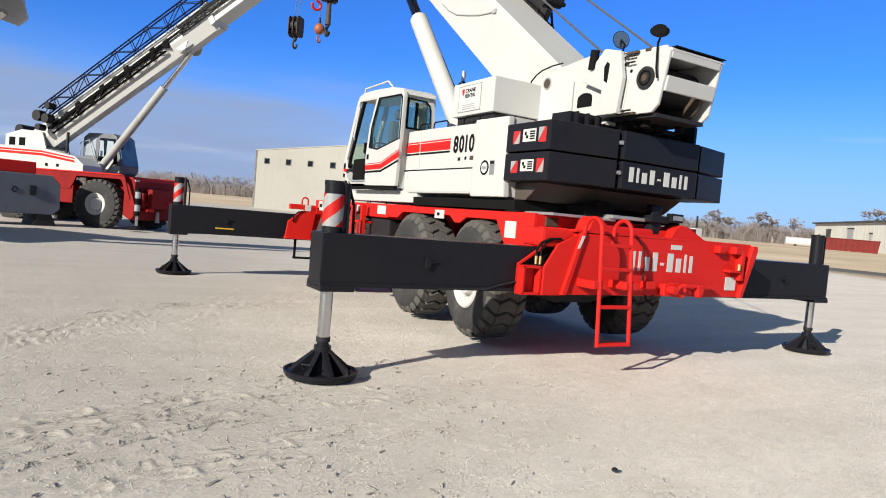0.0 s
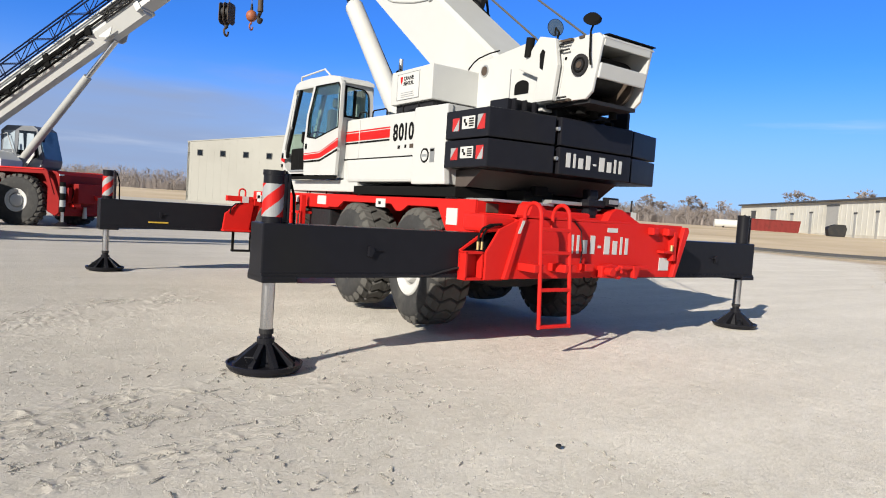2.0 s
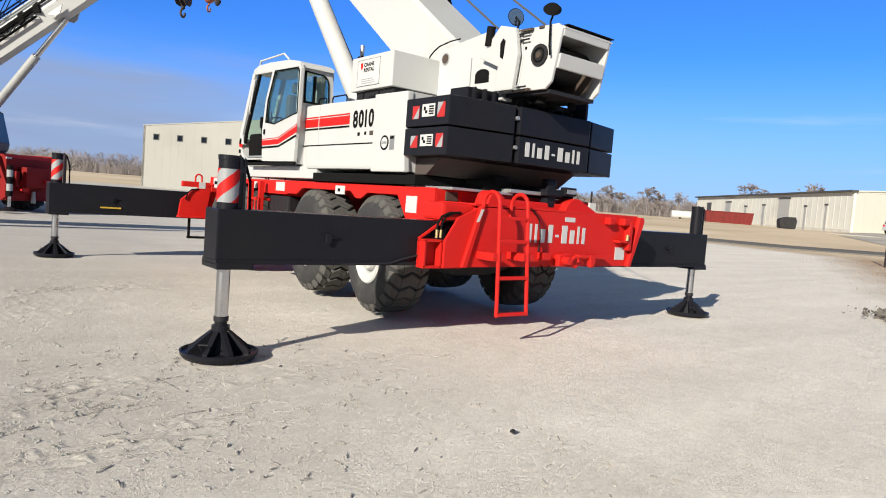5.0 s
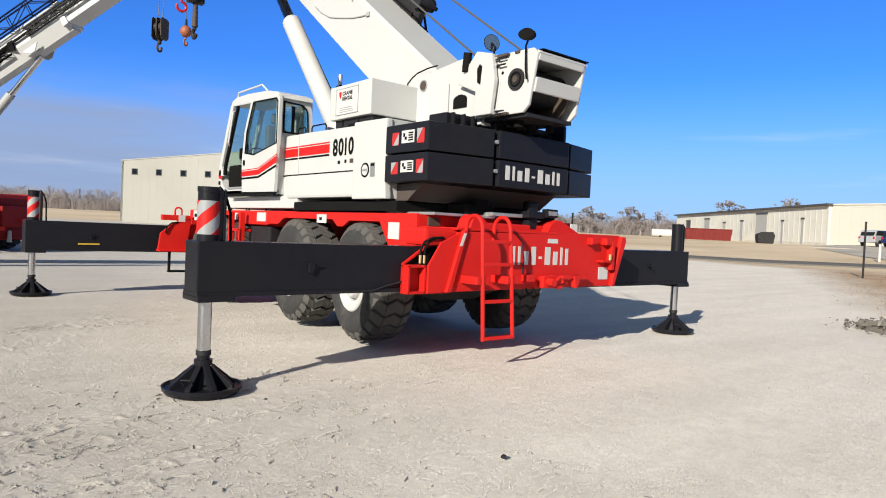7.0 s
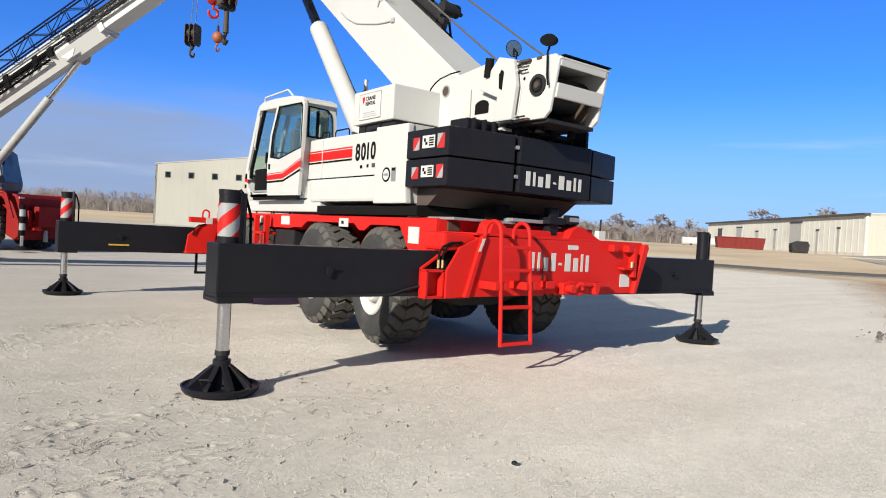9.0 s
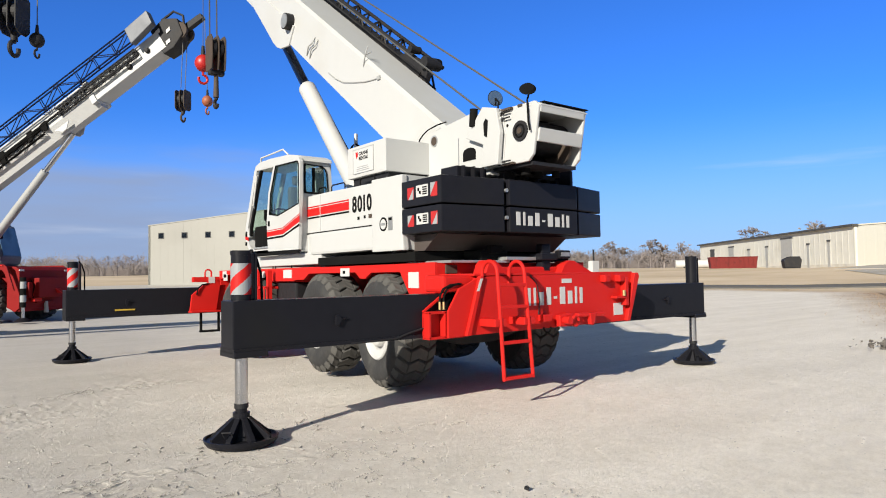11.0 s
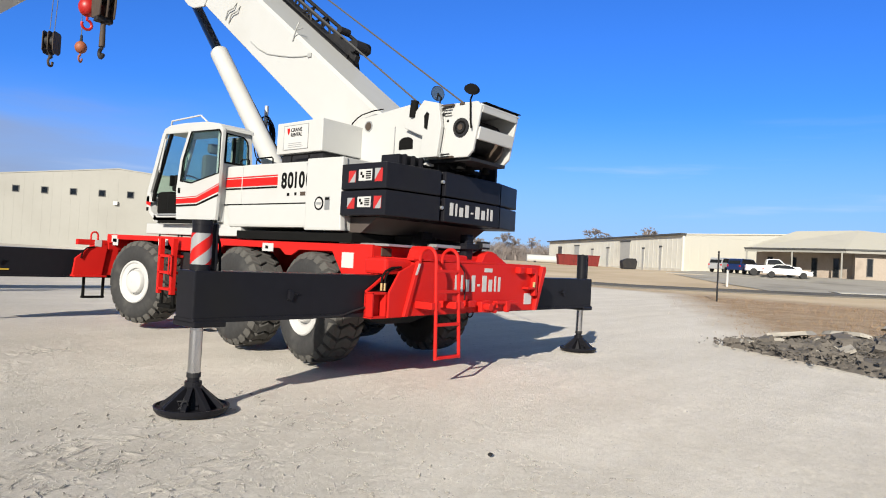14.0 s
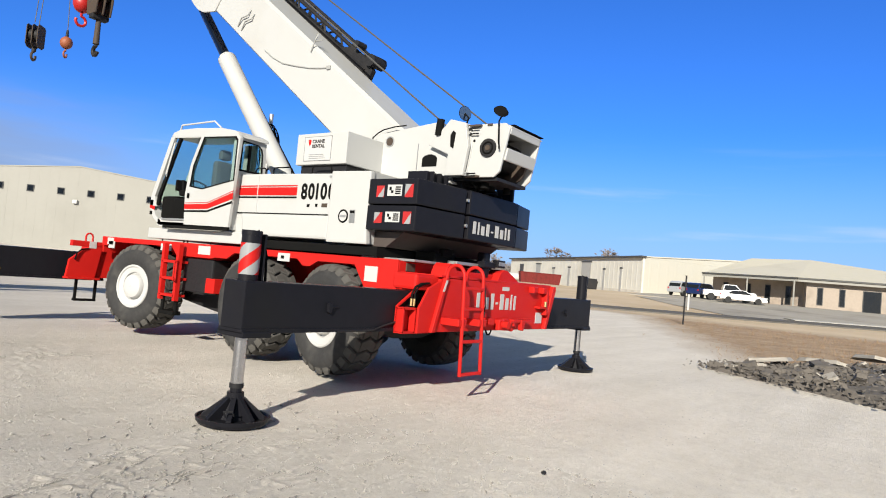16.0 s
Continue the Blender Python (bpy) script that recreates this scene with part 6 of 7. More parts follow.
def make_third_crane():
    """A third crane whose boom reaches over the yard; its hooks hang down in front."""
    foot, tip = Vector((-11.0, 13.6, 2.5)), Vector((-4.86, 8.69, 7.35))
    flat = Vector((tip.x - foot.x, tip.y - foot.y))
    turn = -math.degrees(math.atan2(flat.x, flat.y))
    m = pose(foot.x, foot.y, 0.05, 0, 0, turn)
    crane = thing("mobile_crane", m, "white and red crane with its boom slewed over the yard", "crane", "cranes in the yard")
    inv = m.inverted()
    # local: the boom points to +y, the carrier lies along x
    for x in (-2.6, 2.0):
        for y, s in ((1.385, 1), (-1.385, -1)):
            w = make_wheel(crane, 0, 0, R=0.80, W=0.62, side=1)
            w.matrix_local = Matrix.Translation((x, y, 0.785)) @ Matrix.Rotation(radians(90 * s), 4, "Z") @ Matrix.Diagonal((-1, 1, 1, 1))
        part("axle", cyl((x, -1.0, 0.78), (x, 1.0, 0.78), 0.13), DARK, crane)
    part("main_frame", box(-3.6, 2.9, -0.6, 0.6, 0.85, 1.5, bev=0.03), RED, crane, "red chassis frame")
    part("deck_plate", box(-3.5, 2.8, -1.28, 1.28, 1.5, 1.6, bev=0.02), RED, crane)
    part("base_plate", box(-1.25, 1.25, -1.6, 2.0, 1.6, 1.75, bev=0.02), WHITE, crane)
    part("engine_house", box(-1.25, -0.45, -1.6, 1.2, 1.75, 2.5, bev=0.04), WHITE, crane, "white housing")
    part("counterweight", box(-1.25, 1.25, -2.3, -1.6, 1.75, 2.4, bev=0.04), GREYBOX, crane)
    for x in (-0.47, 0.43):
        part("turret_plate", prism([(-0.9, 1.75), (-0.9, 2.8), (-0.2, 3.1), (0.5, 2.9), (0.9, 1.75)], "x", x, x + 0.04, 0.01), WHITE, crane)
    rise, run = tip.z - foot.z, flat.length
    P = boom_frame((0.0, foot.z), math.atan2(rise, run))
    full = math.hypot(rise, run)
    boom = new("boom")
    boom.parent = crane
    boom["label"] = "white telescopic boom with gusset plates"
    part("base_section", prism([P(-0.4, -0.3), P(-0.4, 0.42), P(7.4, 0.42), P(7.4, -0.3)], "x", -0.36, 0.36, 0.04), WHITE, boom)
    part("inner_section", prism([P(7.3, -0.2), P(7.3, 0.36), P(full - 0.7, 0.36), P(full - 0.7, -0.2)], "x", -0.3, 0.3, 0.03), WHITE, boom)
    head = part("boom_head", prism([P(full - 0.8, -0.3), P(full - 0.8, 0.55), P(full, 0.55), P(full + 0.3, 0.2), P(full + 0.1, -0.3)], "x", -0.34, 0.34, 0.03), DARK, boom, "dark boom head")
    part("head_sheave", cyl((-0.1, *P(full, 0.0)), (0.1, *P(full, 0.0)), 0.26, n=24), RUST, head)
    for x in (-0.40, 0.36):
        part("cylinder_gusset", prism([P(4.6, -0.2), P(5.35, -1.02), P(5.6, -1.0), P(5.8, -0.2)], "x", x, x + 0.04, 0.01), WHITE, boom, "white gusset plate")
    a, b = Vector((0, 1.4, 1.85)), Vector((0, *P(5.45, -0.88)))
    lc = part("lift_cylinder", cyl(a, a.lerp(b, 0.7), 0.16, n=24), WHITE, crane, "white lift cylinder", smooth=True)
    part("piston_rod", cyl(a.lerp(b, 0.68), b, 0.08, n=16), CHROME, lc, smooth=True)
    hook = inv @ Vector((-4.86, 8.69, 5.52))
    make_hook(crane, hook.x, hook.y, hook.z, 1.15, 0.42, DARK)
    for dx in (-0.1, 0.1):
        part("load_rope", tube([(hook.x + dx, hook.y, hook.z + 1.1), (hook.x + dx, hook.y, tip.z)], 0.011, n=6), ROPE, crane)
    q = inv @ Vector((-4.5, 8.7, 5.92))
    make_ball(crane, q.x, q.y, q.z, 0.13, DARK, "weathered grey overhaul ball")
    part("ball_rope", tube([(q.x, q.y, q.z + 0.3), (q.x, q.y, tip.z + 0.1)], 0.010, n=6), ROPE, crane)
    part("runner", tube([(q.x, q.y, tip.z + 0.1), (0, *P(full, 0.1))], 0.05), DARK, head)
    return crane


make_third_crane()


def make_weights():
    """Grey steel counterweights set down on the gravel beside the second crane."""
    w = thing("counterweight_stack", pose(-7.6, 19.9, 0.1, 0, 0, 18), "grey steel counterweight blocks set down on the gravel", "counterweight")
    part("weight_block", prism([(-1.8, 0.35), (-1.8, 1.62), (1.35, 1.62), (1.6, 1.35), (1.62, 0.55), (1.4, 0.35)], "y", -0.6, 0.6, 0.03), GREYBOX, w)
    part("weight_block", box(-1.7, 0.9, -0.5, 0.5, 1.62, 2.0, bev=0.03), RED, w, "red painted top block")
    part("lifting_eye", tube(arc((0.3, -0.6, 1.1), 0.08, 0, 360, 14, "xz")[:-1], 0.02, closed=True), DARK, w)
    part("lug", box(0.7, 0.9, -0.66, -0.6, 0.95, 1.25, bev=0.02), DARK, w)
    for x in (-1.2, 1.2):
        part("stand", prism([(x - 0.35, 0.0), (x + 0.35, 0.0), (x + 0.2, 0.35), (x - 0.2, 0.35)], "y", -0.55, 0.55, 0.01), DARK, w)


make_weights()

# ---- wall sheeting ----
SHEET = material("cream_sheeting", (0.248, 0.244, 0.222), 0.6, vary=0.03, grain=3, stain=0.25, bump=0, dark=(0.232, 0.227, 0.206))
PALE = material("pale_sheeting", (0.47, 0.46, 0.41), 0.6, vary=0.03, grain=3, stain=0.2, bump=0, dark=(0.48, 0.46, 0.40))
GREYWALL = material("weathered_sheeting", (0.572, 0.559, 0.507), 0.65, vary=0.08, grain=1.5, stain=0.3, bump=0, dark=(0.468, 0.455, 0.403))
ROOFM = material("roof_sheeting", (0.55, 0.52, 0.43), 0.55, vary=0.05, grain=2, stain=0.3, bump=0)
TRIM = material("dark_trim", (0.05, 0.05, 0.05), 0.6, bump=0)
BRICK = material("tan_brick", (0.33, 0.28, 0.235), 0.85, vary=0.12, grain=5, stain=0.6, bump=0.01)
DOORM = material("door_panel", (0.33, 0.33, 0.32), 0.6, vary=0.06, bump=0)
CONCRETE = material("concrete", (0.5, 0.48, 0.43), 0.9, vary=0.1, grain=4, stain=0.6, bump=0.01)
ASPHALT = material("asphalt", (0.13, 0.122, 0.11), 0.95, vary=0.2, grain=3, stain=0.3, bump=0.01, dark=(0.09, 0.085, 0.08), spec=0.1)
DUMPRED = material("red_container_paint", (0.14, 0.022, 0.02), 0.6, vary=0.15, grain=4, bump=0.01, dark=(0.09, 0.02, 0.018), spec=0.1)
CARGLASS = material("tinted_car_glass", (0.012, 0.014, 0.016), 0.12, vary=0.1, bump=0)
TWIG = material("far_twigs", (0.235, 0.205, 0.195), 0.95, vary=0.2, grain=0.3, bump=0)


def ribbed_wall(a, b, z0, z1, pitch=0.9, proud=0.05, thick=0.25, top=None):
    """Sheeting from a to b (plan points) with upright ribs; top gives the height along the wall from 0 to 1."""
    a, b = Vector(a), Vector(b)
    length = (b - a).length
    u = (b - a) / length
    n = Vector((u.y, -u.x))
    top = top or (lambda k: z1)
    bm = bmesh.new()
    count = max(2, int(length / pitch))
    pts = []
    for i in range(count):
        s = length * i / count
        w = length / count
        for ds, o in ((0.0, 0), (w * 0.72, 0), (w * 0.78, proud), (w * 0.94, proud)):
            pts.append((s + ds, o))
    pts.append((length, 0))
    lo, hi = [], []
    for s, o in pts:
        p = a + u * s + n * o
        lo.append(bm.verts.new((p.x, p.y, z0)))
        hi.append(bm.verts.new((p.x, p.y, top(s / length))))
    blo, bhi = [], []
    for s in (0, length):
        p = a + u * s - n * thick
        blo.append(bm.verts.new((p.x, p.y, z0)))
        bhi.append(bm.verts.new((p.x, p.y, top(s / length))))
    for k in range(len(pts) - 1):
        bm.faces.new((lo[k], lo[k + 1], hi[k + 1], hi[k]))
    bm.faces.new((blo[0], bhi[0], bhi[1], blo[1]))
    bm.faces.new((lo[0], hi[0], bhi[0], blo[0]))
    bm.faces.new((lo[-1], blo[1], bhi[1], hi[-1]))
    return bm


def wall_box(a, b, s0, s1, z0, z1, out0, out1):
    """A block on a wall from a to b: from s0 to s1 metres along it, standing out from out0 to out1."""
    a, b = Vector(a), Vector(b)
    u = (b - a).normalized()
    n = Vector((u.y, -u.x))
    q = [a + u * s0 + n * out0, a + u * s1 + n * out0, a + u * s1 + n * out1, a + u * s0 + n * out1]
    return prism([tuple(p) for p in q], "z", z0, z1)


def make_hall():
    """The cream shed with a row of small square windows high in its gable."""
    a, b = (13.33, 72.37), (32.78, 52.23)
    hall = thing("storage_hall", Matrix(), "cream sheet-metal hall with small square windows beyond the yard", "building")
    L = (Vector(b) - Vector(a)).length
    gable = lambda k: 7.45 + 1.38 * (1 - abs(2 * k - 1))  # noqa: E731
    bm = bmesh.new()
    u = (Vector(b) - Vector(a)).normalized()
    n = Vector((u.y, -u.x))
    pts = [(0, 0.3), (0, 7.45), (L / 2, 8.83), (L, 7.45), (L, 0.3)]
    f = [bm.verts.new((a[0] + u.x * s, a[1] + u.y * s, z)) for s, z in pts]
    g = [bm.verts.new((a[0] + u.x * s - n.x * 0.3, a[1] + u.y * s - n.y * 0.3, z)) for s, z in pts]
    bm.faces.new(f)
    bm.faces.new(g[::-1])
    for k in range(5):
        bm.faces.new((f[k], f[(k + 1) % 5], g[(k + 1) % 5], g[k]))
    wall = part("gable_wall", bm, SHEET, hall, "cream sheet-metal gable wall")
    ribs = bmesh.new()
    for k in range(int(L / 0.9)):
        s = 0.5 + 0.9 * k
        w = wall_box(a, b, s, s + 0.05, 0.8, gable(s / L) - 0.1, 0.0, 0.006)
        join(ribs, w)
    tagged(part("sheet_ribs", ribs, SHEET, hall), kind="stuff")
    for k in range(10):
        s = 1.18 + 2.75 * k
        win = part("window", wall_box(a, b, s, s + 0.68, 6.0, 6.68, 0.005, 0.05), TRIM, hall, "small square window")
        part("pane", wall_box(a, b, s + 0.07, s + 0.61, 6.07, 6.61, 0.05, 0.056), DARKGLASS, win)
    lamp = part("wall_lamp", wall_box(a, b, 13.75, 14.15, 5.25, 5.6, 0.02, 0.3), CREAM, hall, "white wall lamp")
    part("roof_edge", prism_along(a, b, [(-0.05, 7.46), (L / 2, 8.84), (L + 0.05, 7.46), (L + 0.05, 7.56), (L / 2, 8.94), (-0.05, 7.56)], 0.05, -30), SHEET, hall, "pale metal roof")
    for s in (0.0, L):
        p = Vector(a) + u * s
        q = p - n * 30
        part("side_wall", ribbed_wall(q, p, 0.3, 7.45) if s == 0 else ribbed_wall(p, q, 0.3, 7.45), SHEET, hall)
    part("base_course", wall_box(a, b, 0, L, 0.3, 0.98, 0.0, 0.05), SHEET, hall)


def prism_along(a, b, outline, out0, out1):
    """An upright outline (metres along a wall, height) pushed from out0 to out1 across it."""
    a, b = Vector(a), Vector(b)
    u = (b - a).normalized()
    n = Vector((u.y, -u.x))
    bm = bmesh.new()
    rings = [[bm.verts.new((a.x + u.x * s + n.x * o, a.y + u.y * s + n.y * o, z)) for s, z in outline] for o in (out0, out1)]
    k = len(outline)
    bm.faces.new(rings[0])
    bm.faces.new(rings[1][::-1])
    for i in range(k):
        bm.faces.new((rings[0][i], rings[0][(i + 1) % k], rings[1][(i + 1) % k], rings[1][i]))
    return bm


make_hall()


def make_warehouse():
    """The long weathered shed across the road, with doors along its side."""
    a, b = (123.5, 72.0), (87.2, 28.8)
    wh = thing("warehouse", Matrix.Translation((0, 0, 0.7)), "long weathered metal warehouse with tall doors across the road", "building")
    L = (Vector(b) - Vector(a)).length
    part("side_wall", ribbed_wall(a, b, 0.6, 6.3, pitch=1.4, proud=0.02), GREYWALL, wh, "weathered ribbed metal wall")
    part("roof", prism_along(a, b, [(-0.4, 6.3), (-0.4, 6.55), (L + 0.3, 6.55), (L + 0.3, 6.3)], 0.5, -0.3), TRIM, wh, "dark roof edge")
    part("roof_slope", prism([(123.3, 72.0), (87.2, 29.2), (111.0, 16.6), (137.0, 60.5)], "z", 6.35, 6.5), ROOFM, wh)
    for s, w, h, mat in ((6.0, 2.2, 3.8, TRIM), (15.5, 2.4, 4.0, DOORM), (24.0, 0.9, 3.2, DOORM), (31.0, 0.9, 3.4, DOORM), (36.5, 3.6, 4.4, DOORM), (44.5, 0.6, 3.2, DOORM), (50.0, 0.6, 3.4, DOORM)):
        door = part("door", wall_box(a, b, s, s + w, 1.0, 1.2 + h, 0.03, 0.10), mat, wh, "tall grey warehouse door")
        part("door_head", wall_box(a, b, s - 0.1, s + w + 0.1, 1.2 + h, 1.45 + h, 0.03, 0.14), TRIM, door)
    part("plinth", wall_box(a, b, 0, L, 0.6, 1.5, 0.0, 0.08), CONCRETE, wh)
    c = (112.0, 15.5)
    hall = thing("metal_hall", Matrix.Translation((0, 0, 0.6)), "pale cream metal hall adjoining the weathered warehouse", "building")
    L2 = (Vector(c) - Vector(b)).length
    part("side_wall", ribbed_wall(b, c, 0.6, 6.5, pitch=1.6, proud=0.006), PALE, hall, "pale cream ribbed wall")
    part("roof_edge", prism_along(b, c, [(0, 6.45), (0, 6.6), (L2, 8.3), (L2, 8.1)], 0.15, -0.5), ROOFM, hall)
    part("gable_panel", prism_along(b, c, [(0, 6.4), (L2, 6.4), (L2, 8.2), (0, 6.55)], 0.02, -0.2), PALE, hall)


make_warehouse()


def make_office():
    """The low tan office with a hipped roof and a porch."""
    of = thing("office_building", Matrix.Translation((0, -0.65, 0.82)), "low tan brick office with a pale hipped roof and porch", "building")
    z0, ze = 0.85, 4.35
    A, B = Vector((81.6, 19.6)), Vector((78.7, 8.2))     # eaves along the porch
    C = Vector((82.5, -14.0))                            # eaves along the front
    bm = bmesh.new()
    out = [(A.x, A.y), (B.x, B.y), (C.x, C.y), (104.0, -14.0), (104.0, 21.0)]
    rid = [(91.0, 15.8), (91.5, 8.6)]
    v = [bm.verts.new((x, y, ze)) for x, y in out] + [bm.verts.new((x, y, z)) for (x, y), z in zip(rid, (7.15, 7.36))]
    for f in ((0, 1, 6, 5), (1, 2, 6), (2, 3, 6), (3, 4, 5, 6), (4, 0, 5), (0, 4, 3, 2, 1)):
        bm.faces.new([v[k] for k in f])
    part("roof", bm, ROOFM, of, "pale hipped metal roof")
    for p, q in ((A, B), (B, C)):
        part("fascia", prism_along(p, q, [(0, ze - 0.42), (0, ze + 0.02), ((p - q).length, ze + 0.02), ((p - q).length, ze - 0.42)], 0.06, -0.2), SHEET, of, "cream fascia board")
    for p, q in ((A, B), (B, C)):
        part("gutter", prism_along(p, q, [(0, ze - 0.12), (0, ze + 0.06), ((p - q).length, ze + 0.06), ((p - q).length, ze - 0.12)], 0.20, 0.07), TRIM, of, "dark gutter")
    wallA, wallB, wallC = Vector((85.4, 19.2)), Vector((82.3, 8.0)), Vector((79.8, 7.4))
    D = Vector((83.5, -14.0))
    part("porch_wall", prism_along(wallA, wallB, [(0, z0), (0, ze - 0.3), ((wallB - wallA).length, ze - 0.3), ((wallB - wallA).length, z0)], 0.0, -0.3), BRICK, of, "tan brick wall")
    part("porch_end", prism_along(wallB, wallC, [(0, z0), (0, ze - 0.3), ((wallC - wallB).length, ze - 0.3), ((wallC - wallB).length, z0)], 0.0, -0.3), BRICK, of)
    part("front_wall", prism_along(wallC, D, [(0, z0), (0, ze - 0.3), ((D - wallC).length, ze - 0.3), ((D - wallC).length, z0)], 0.0, -0.3), BRICK, of, "tan brick wall")
    for s, w in ((1.1, 0.62), (3.3, 0.62), (5.6, 1.8), (8.6, 0.62), (10.9, 0.62), (13.2, 0.62), (16.0, 0.62)):
        lo = z0 + (0.55 if w < 1 else 0.1)
        win = part("window" if w < 1 else "entrance_door", wall_box(wallC, D, s, s + w, lo, z0 + 2.6, 0.01, 0.05), TRIM, of, "narrow dark window" if w < 1 else "dark glazed double door")
        part("pane", wall_box(wallC, D, s + 0.08, s + w - 0.08, lo + 0.08, z0 + 2.52, 0.05, 0.06), CARGLASS, win)
    for s in (1.5, 4.5, 7.0, 9.5):
        win = part("window", wall_box(wallA, wallB, s, s + 0.7, z0 + 0.3, z0 + 2.6, 0.01, 0.05), TRIM, of, "narrow dark window")
        part("pane", wall_box(wallA, wallB, s + 0.08, s + 0.62, z0 + 0.4, z0 + 2.5, 0.05, 0.06), CARGLASS, win)
    for k in (0.02, 0.5, 0.97):
        p = A.lerp(B, k)
        part("porch_post", box(p.x - 0.08, p.x + 0.08, p.y - 0.08, p.y + 0.08, z0, ze - 0.3, bev=0.01), SHEET, of, "cream porch post")
    part("roof_vent", cyl((82.2, 6.5, ze), (82.2, 6.5, ze + 0.5), 0.15), SHEET, of)


make_office()


# ---- vehicles ----


def make_car(kind, name, paint, m, label):
    """A parked car: shaped body, cabin, glass, wheels, lamps. Its front looks to +x."""
    car = thing(name, m, label, "car", "cars parked by the office")
    L, h, w = {"suv": (4.6, 1.75, 0.92), "pickup": (5.7, 1.9, 0.98), "sedan": (4.8, 1.42, 0.9)}[kind]
    a = L / 2
    if kind == "suv":
        low = [(-a, 0.4), (-a, 1.0), (-a + 0.08, 1.1), (a - 0.95, 1.08), (a - 0.15, 0.95), (a, 0.75), (a, 0.38)]
        top = [(-a + 0.06, 1.08), (-a + 0.35, h - 0.05), (-a + 0.7, h), (a - 2.1, h), (a - 1.7, h - 0.06), (a - 0.95, 1.07)]
    elif kind == "pickup":
        low = [(-a, 0.5), (-a, 1.15), (-0.5, 1.15), (a - 1.5, 1.18), (a - 0.15, 1.1), (a, 0.95), (a, 0.45)]
        top = [(-0.75, 1.15), (-0.65, h - 0.05), (-0.4, h), (a - 2.2, h), (a - 1.5, 1.17)]
    else:
        low = [(-a, 0.4), (-a + 0.02, 0.85), (-a + 0.3, 0.95), (a - 1.3, 0.92), (a - 0.2, 0.75), (a, 0.55), (a, 0.3)]
        top = [(-a + 0.55, 0.93), (-a + 1.2, h - 0.03), (-a + 1.6, h), (a - 2.3, h), (a - 1.25, 0.91)]
    body = part("body", prism(low, "y", -w, w, 0.06), paint, car, "glossy painted body")
    part("cabin", prism(top, "y", -w + 0.12, w - 0.12, 0.05), paint, car)
    cx, cz = sum(p[0] for p in top) / len(top), sum(p[1] for p in top) / len(top)
    glass = [((p[0] - cx) * 0.86 + cx, (p[1] - cz) * 0.78 + cz) for p in top]
    for s in (-1, 1):
        y0, y1 = sorted((s * (w - 0.125), s * (w - 0.105)))
        part("side_glass", prism(glass, "y", y0, y1), CARGLASS, car, "dark side glass")
        part("mirror", box(a - 1.75, a - 1.6, *sorted((s * (w + 0.02), s * (w + 0.18))), 1.0, 1.15, bev=0.03), paint, car)
    for x0, z0, x1, z1 in ((top[-1][0], top[-1][1], top[-2][0], top[-2][1]), (top[0][0], top[0][1], top[1][0], top[1][1])):
        off = 0.012 if x0 > 0 or x0 > x1 else -0.012
        part("screen", prism([(x0 + off, z0 + 0.05), (x1 + off, z1 - 0.05), (x1, z1 - 0.05), (x0, z0 + 0.05)], "y", -w + 0.2, w - 0.2), CARGLASS, car)
    r = 0.40 if kind == "pickup" else 0.34
    for x in (-a + 0.85, a - 0.9):
        for s in (-1, 1):
            wheel = new("wheel")
            wheel.parent = car
            part("tyre", cyl((x, s * (w - 0.18), r), (x, s * (w + 0.03), r), r, n=24), RUBBER, wheel, smooth=True)
            part("rim", cyl((x, s * (w + 0.0), r), (x, s * (w + 0.04), r), r * 0.62, n=20), DARK, wheel)
    for s in (-1, 1):
        part("headlamp", box(a - 0.12, a + 0.01, *sorted((s * (w - 0.4), s * (w - 0.08))), 0.68, 0.82, bev=0.02), CREAM, car)
        part("tail_lamp", box(-a - 0.01, -a + 0.06, *sorted((s * (w - 0.25), s * (w - 0.05))), 0.8, 1.0, bev=0.02), STRIPE, car)
    if kind == "pickup":
        part("bed_floor", box(-a + 0.1, -0.8, -w + 0.1, w - 0.1, 1.152, 1.16), TRIM, car)
    return car


SILVER = material("silver_car_paint", (0.45, 0.46, 0.47), 0.3, metal=0.4, vary=0.03, bump=0, coat=0.5)
NAVY = material("blue_car_paint", (0.007, 0.02, 0.085), 0.3, vary=0.05, bump=0, coat=0.5)
CARWHITE = material("white_car_paint", (0.8, 0.8, 0.8), 0.3, vary=0.02, bump=0, coat=0.5)
for kind, name, paint, x, y, turn, label in (
    ("suv", "suv_car", SILVER, 73.9, 19.0, -12, "silver sport utility car parked by the office"),
    ("suv", "suv_car", NAVY, 73.2, 16.6, -16, "dark blue sport utility car parked by the office"),
    ("pickup", "pickup_truck", CARWHITE, 71.0, 13.2, -70, "white crew cab pickup truck parked by the office"),
    ("sedan", "sedan_car", CARWHITE, 68.2, 11.1, -74, "white low sedan car parked by the office"),
):
    make_car(kind, name, paint, pose(x, y, float(height(x, y)) + 0.07, 0, 0, turn) @ Matrix.Scale(0.95, 4), label)


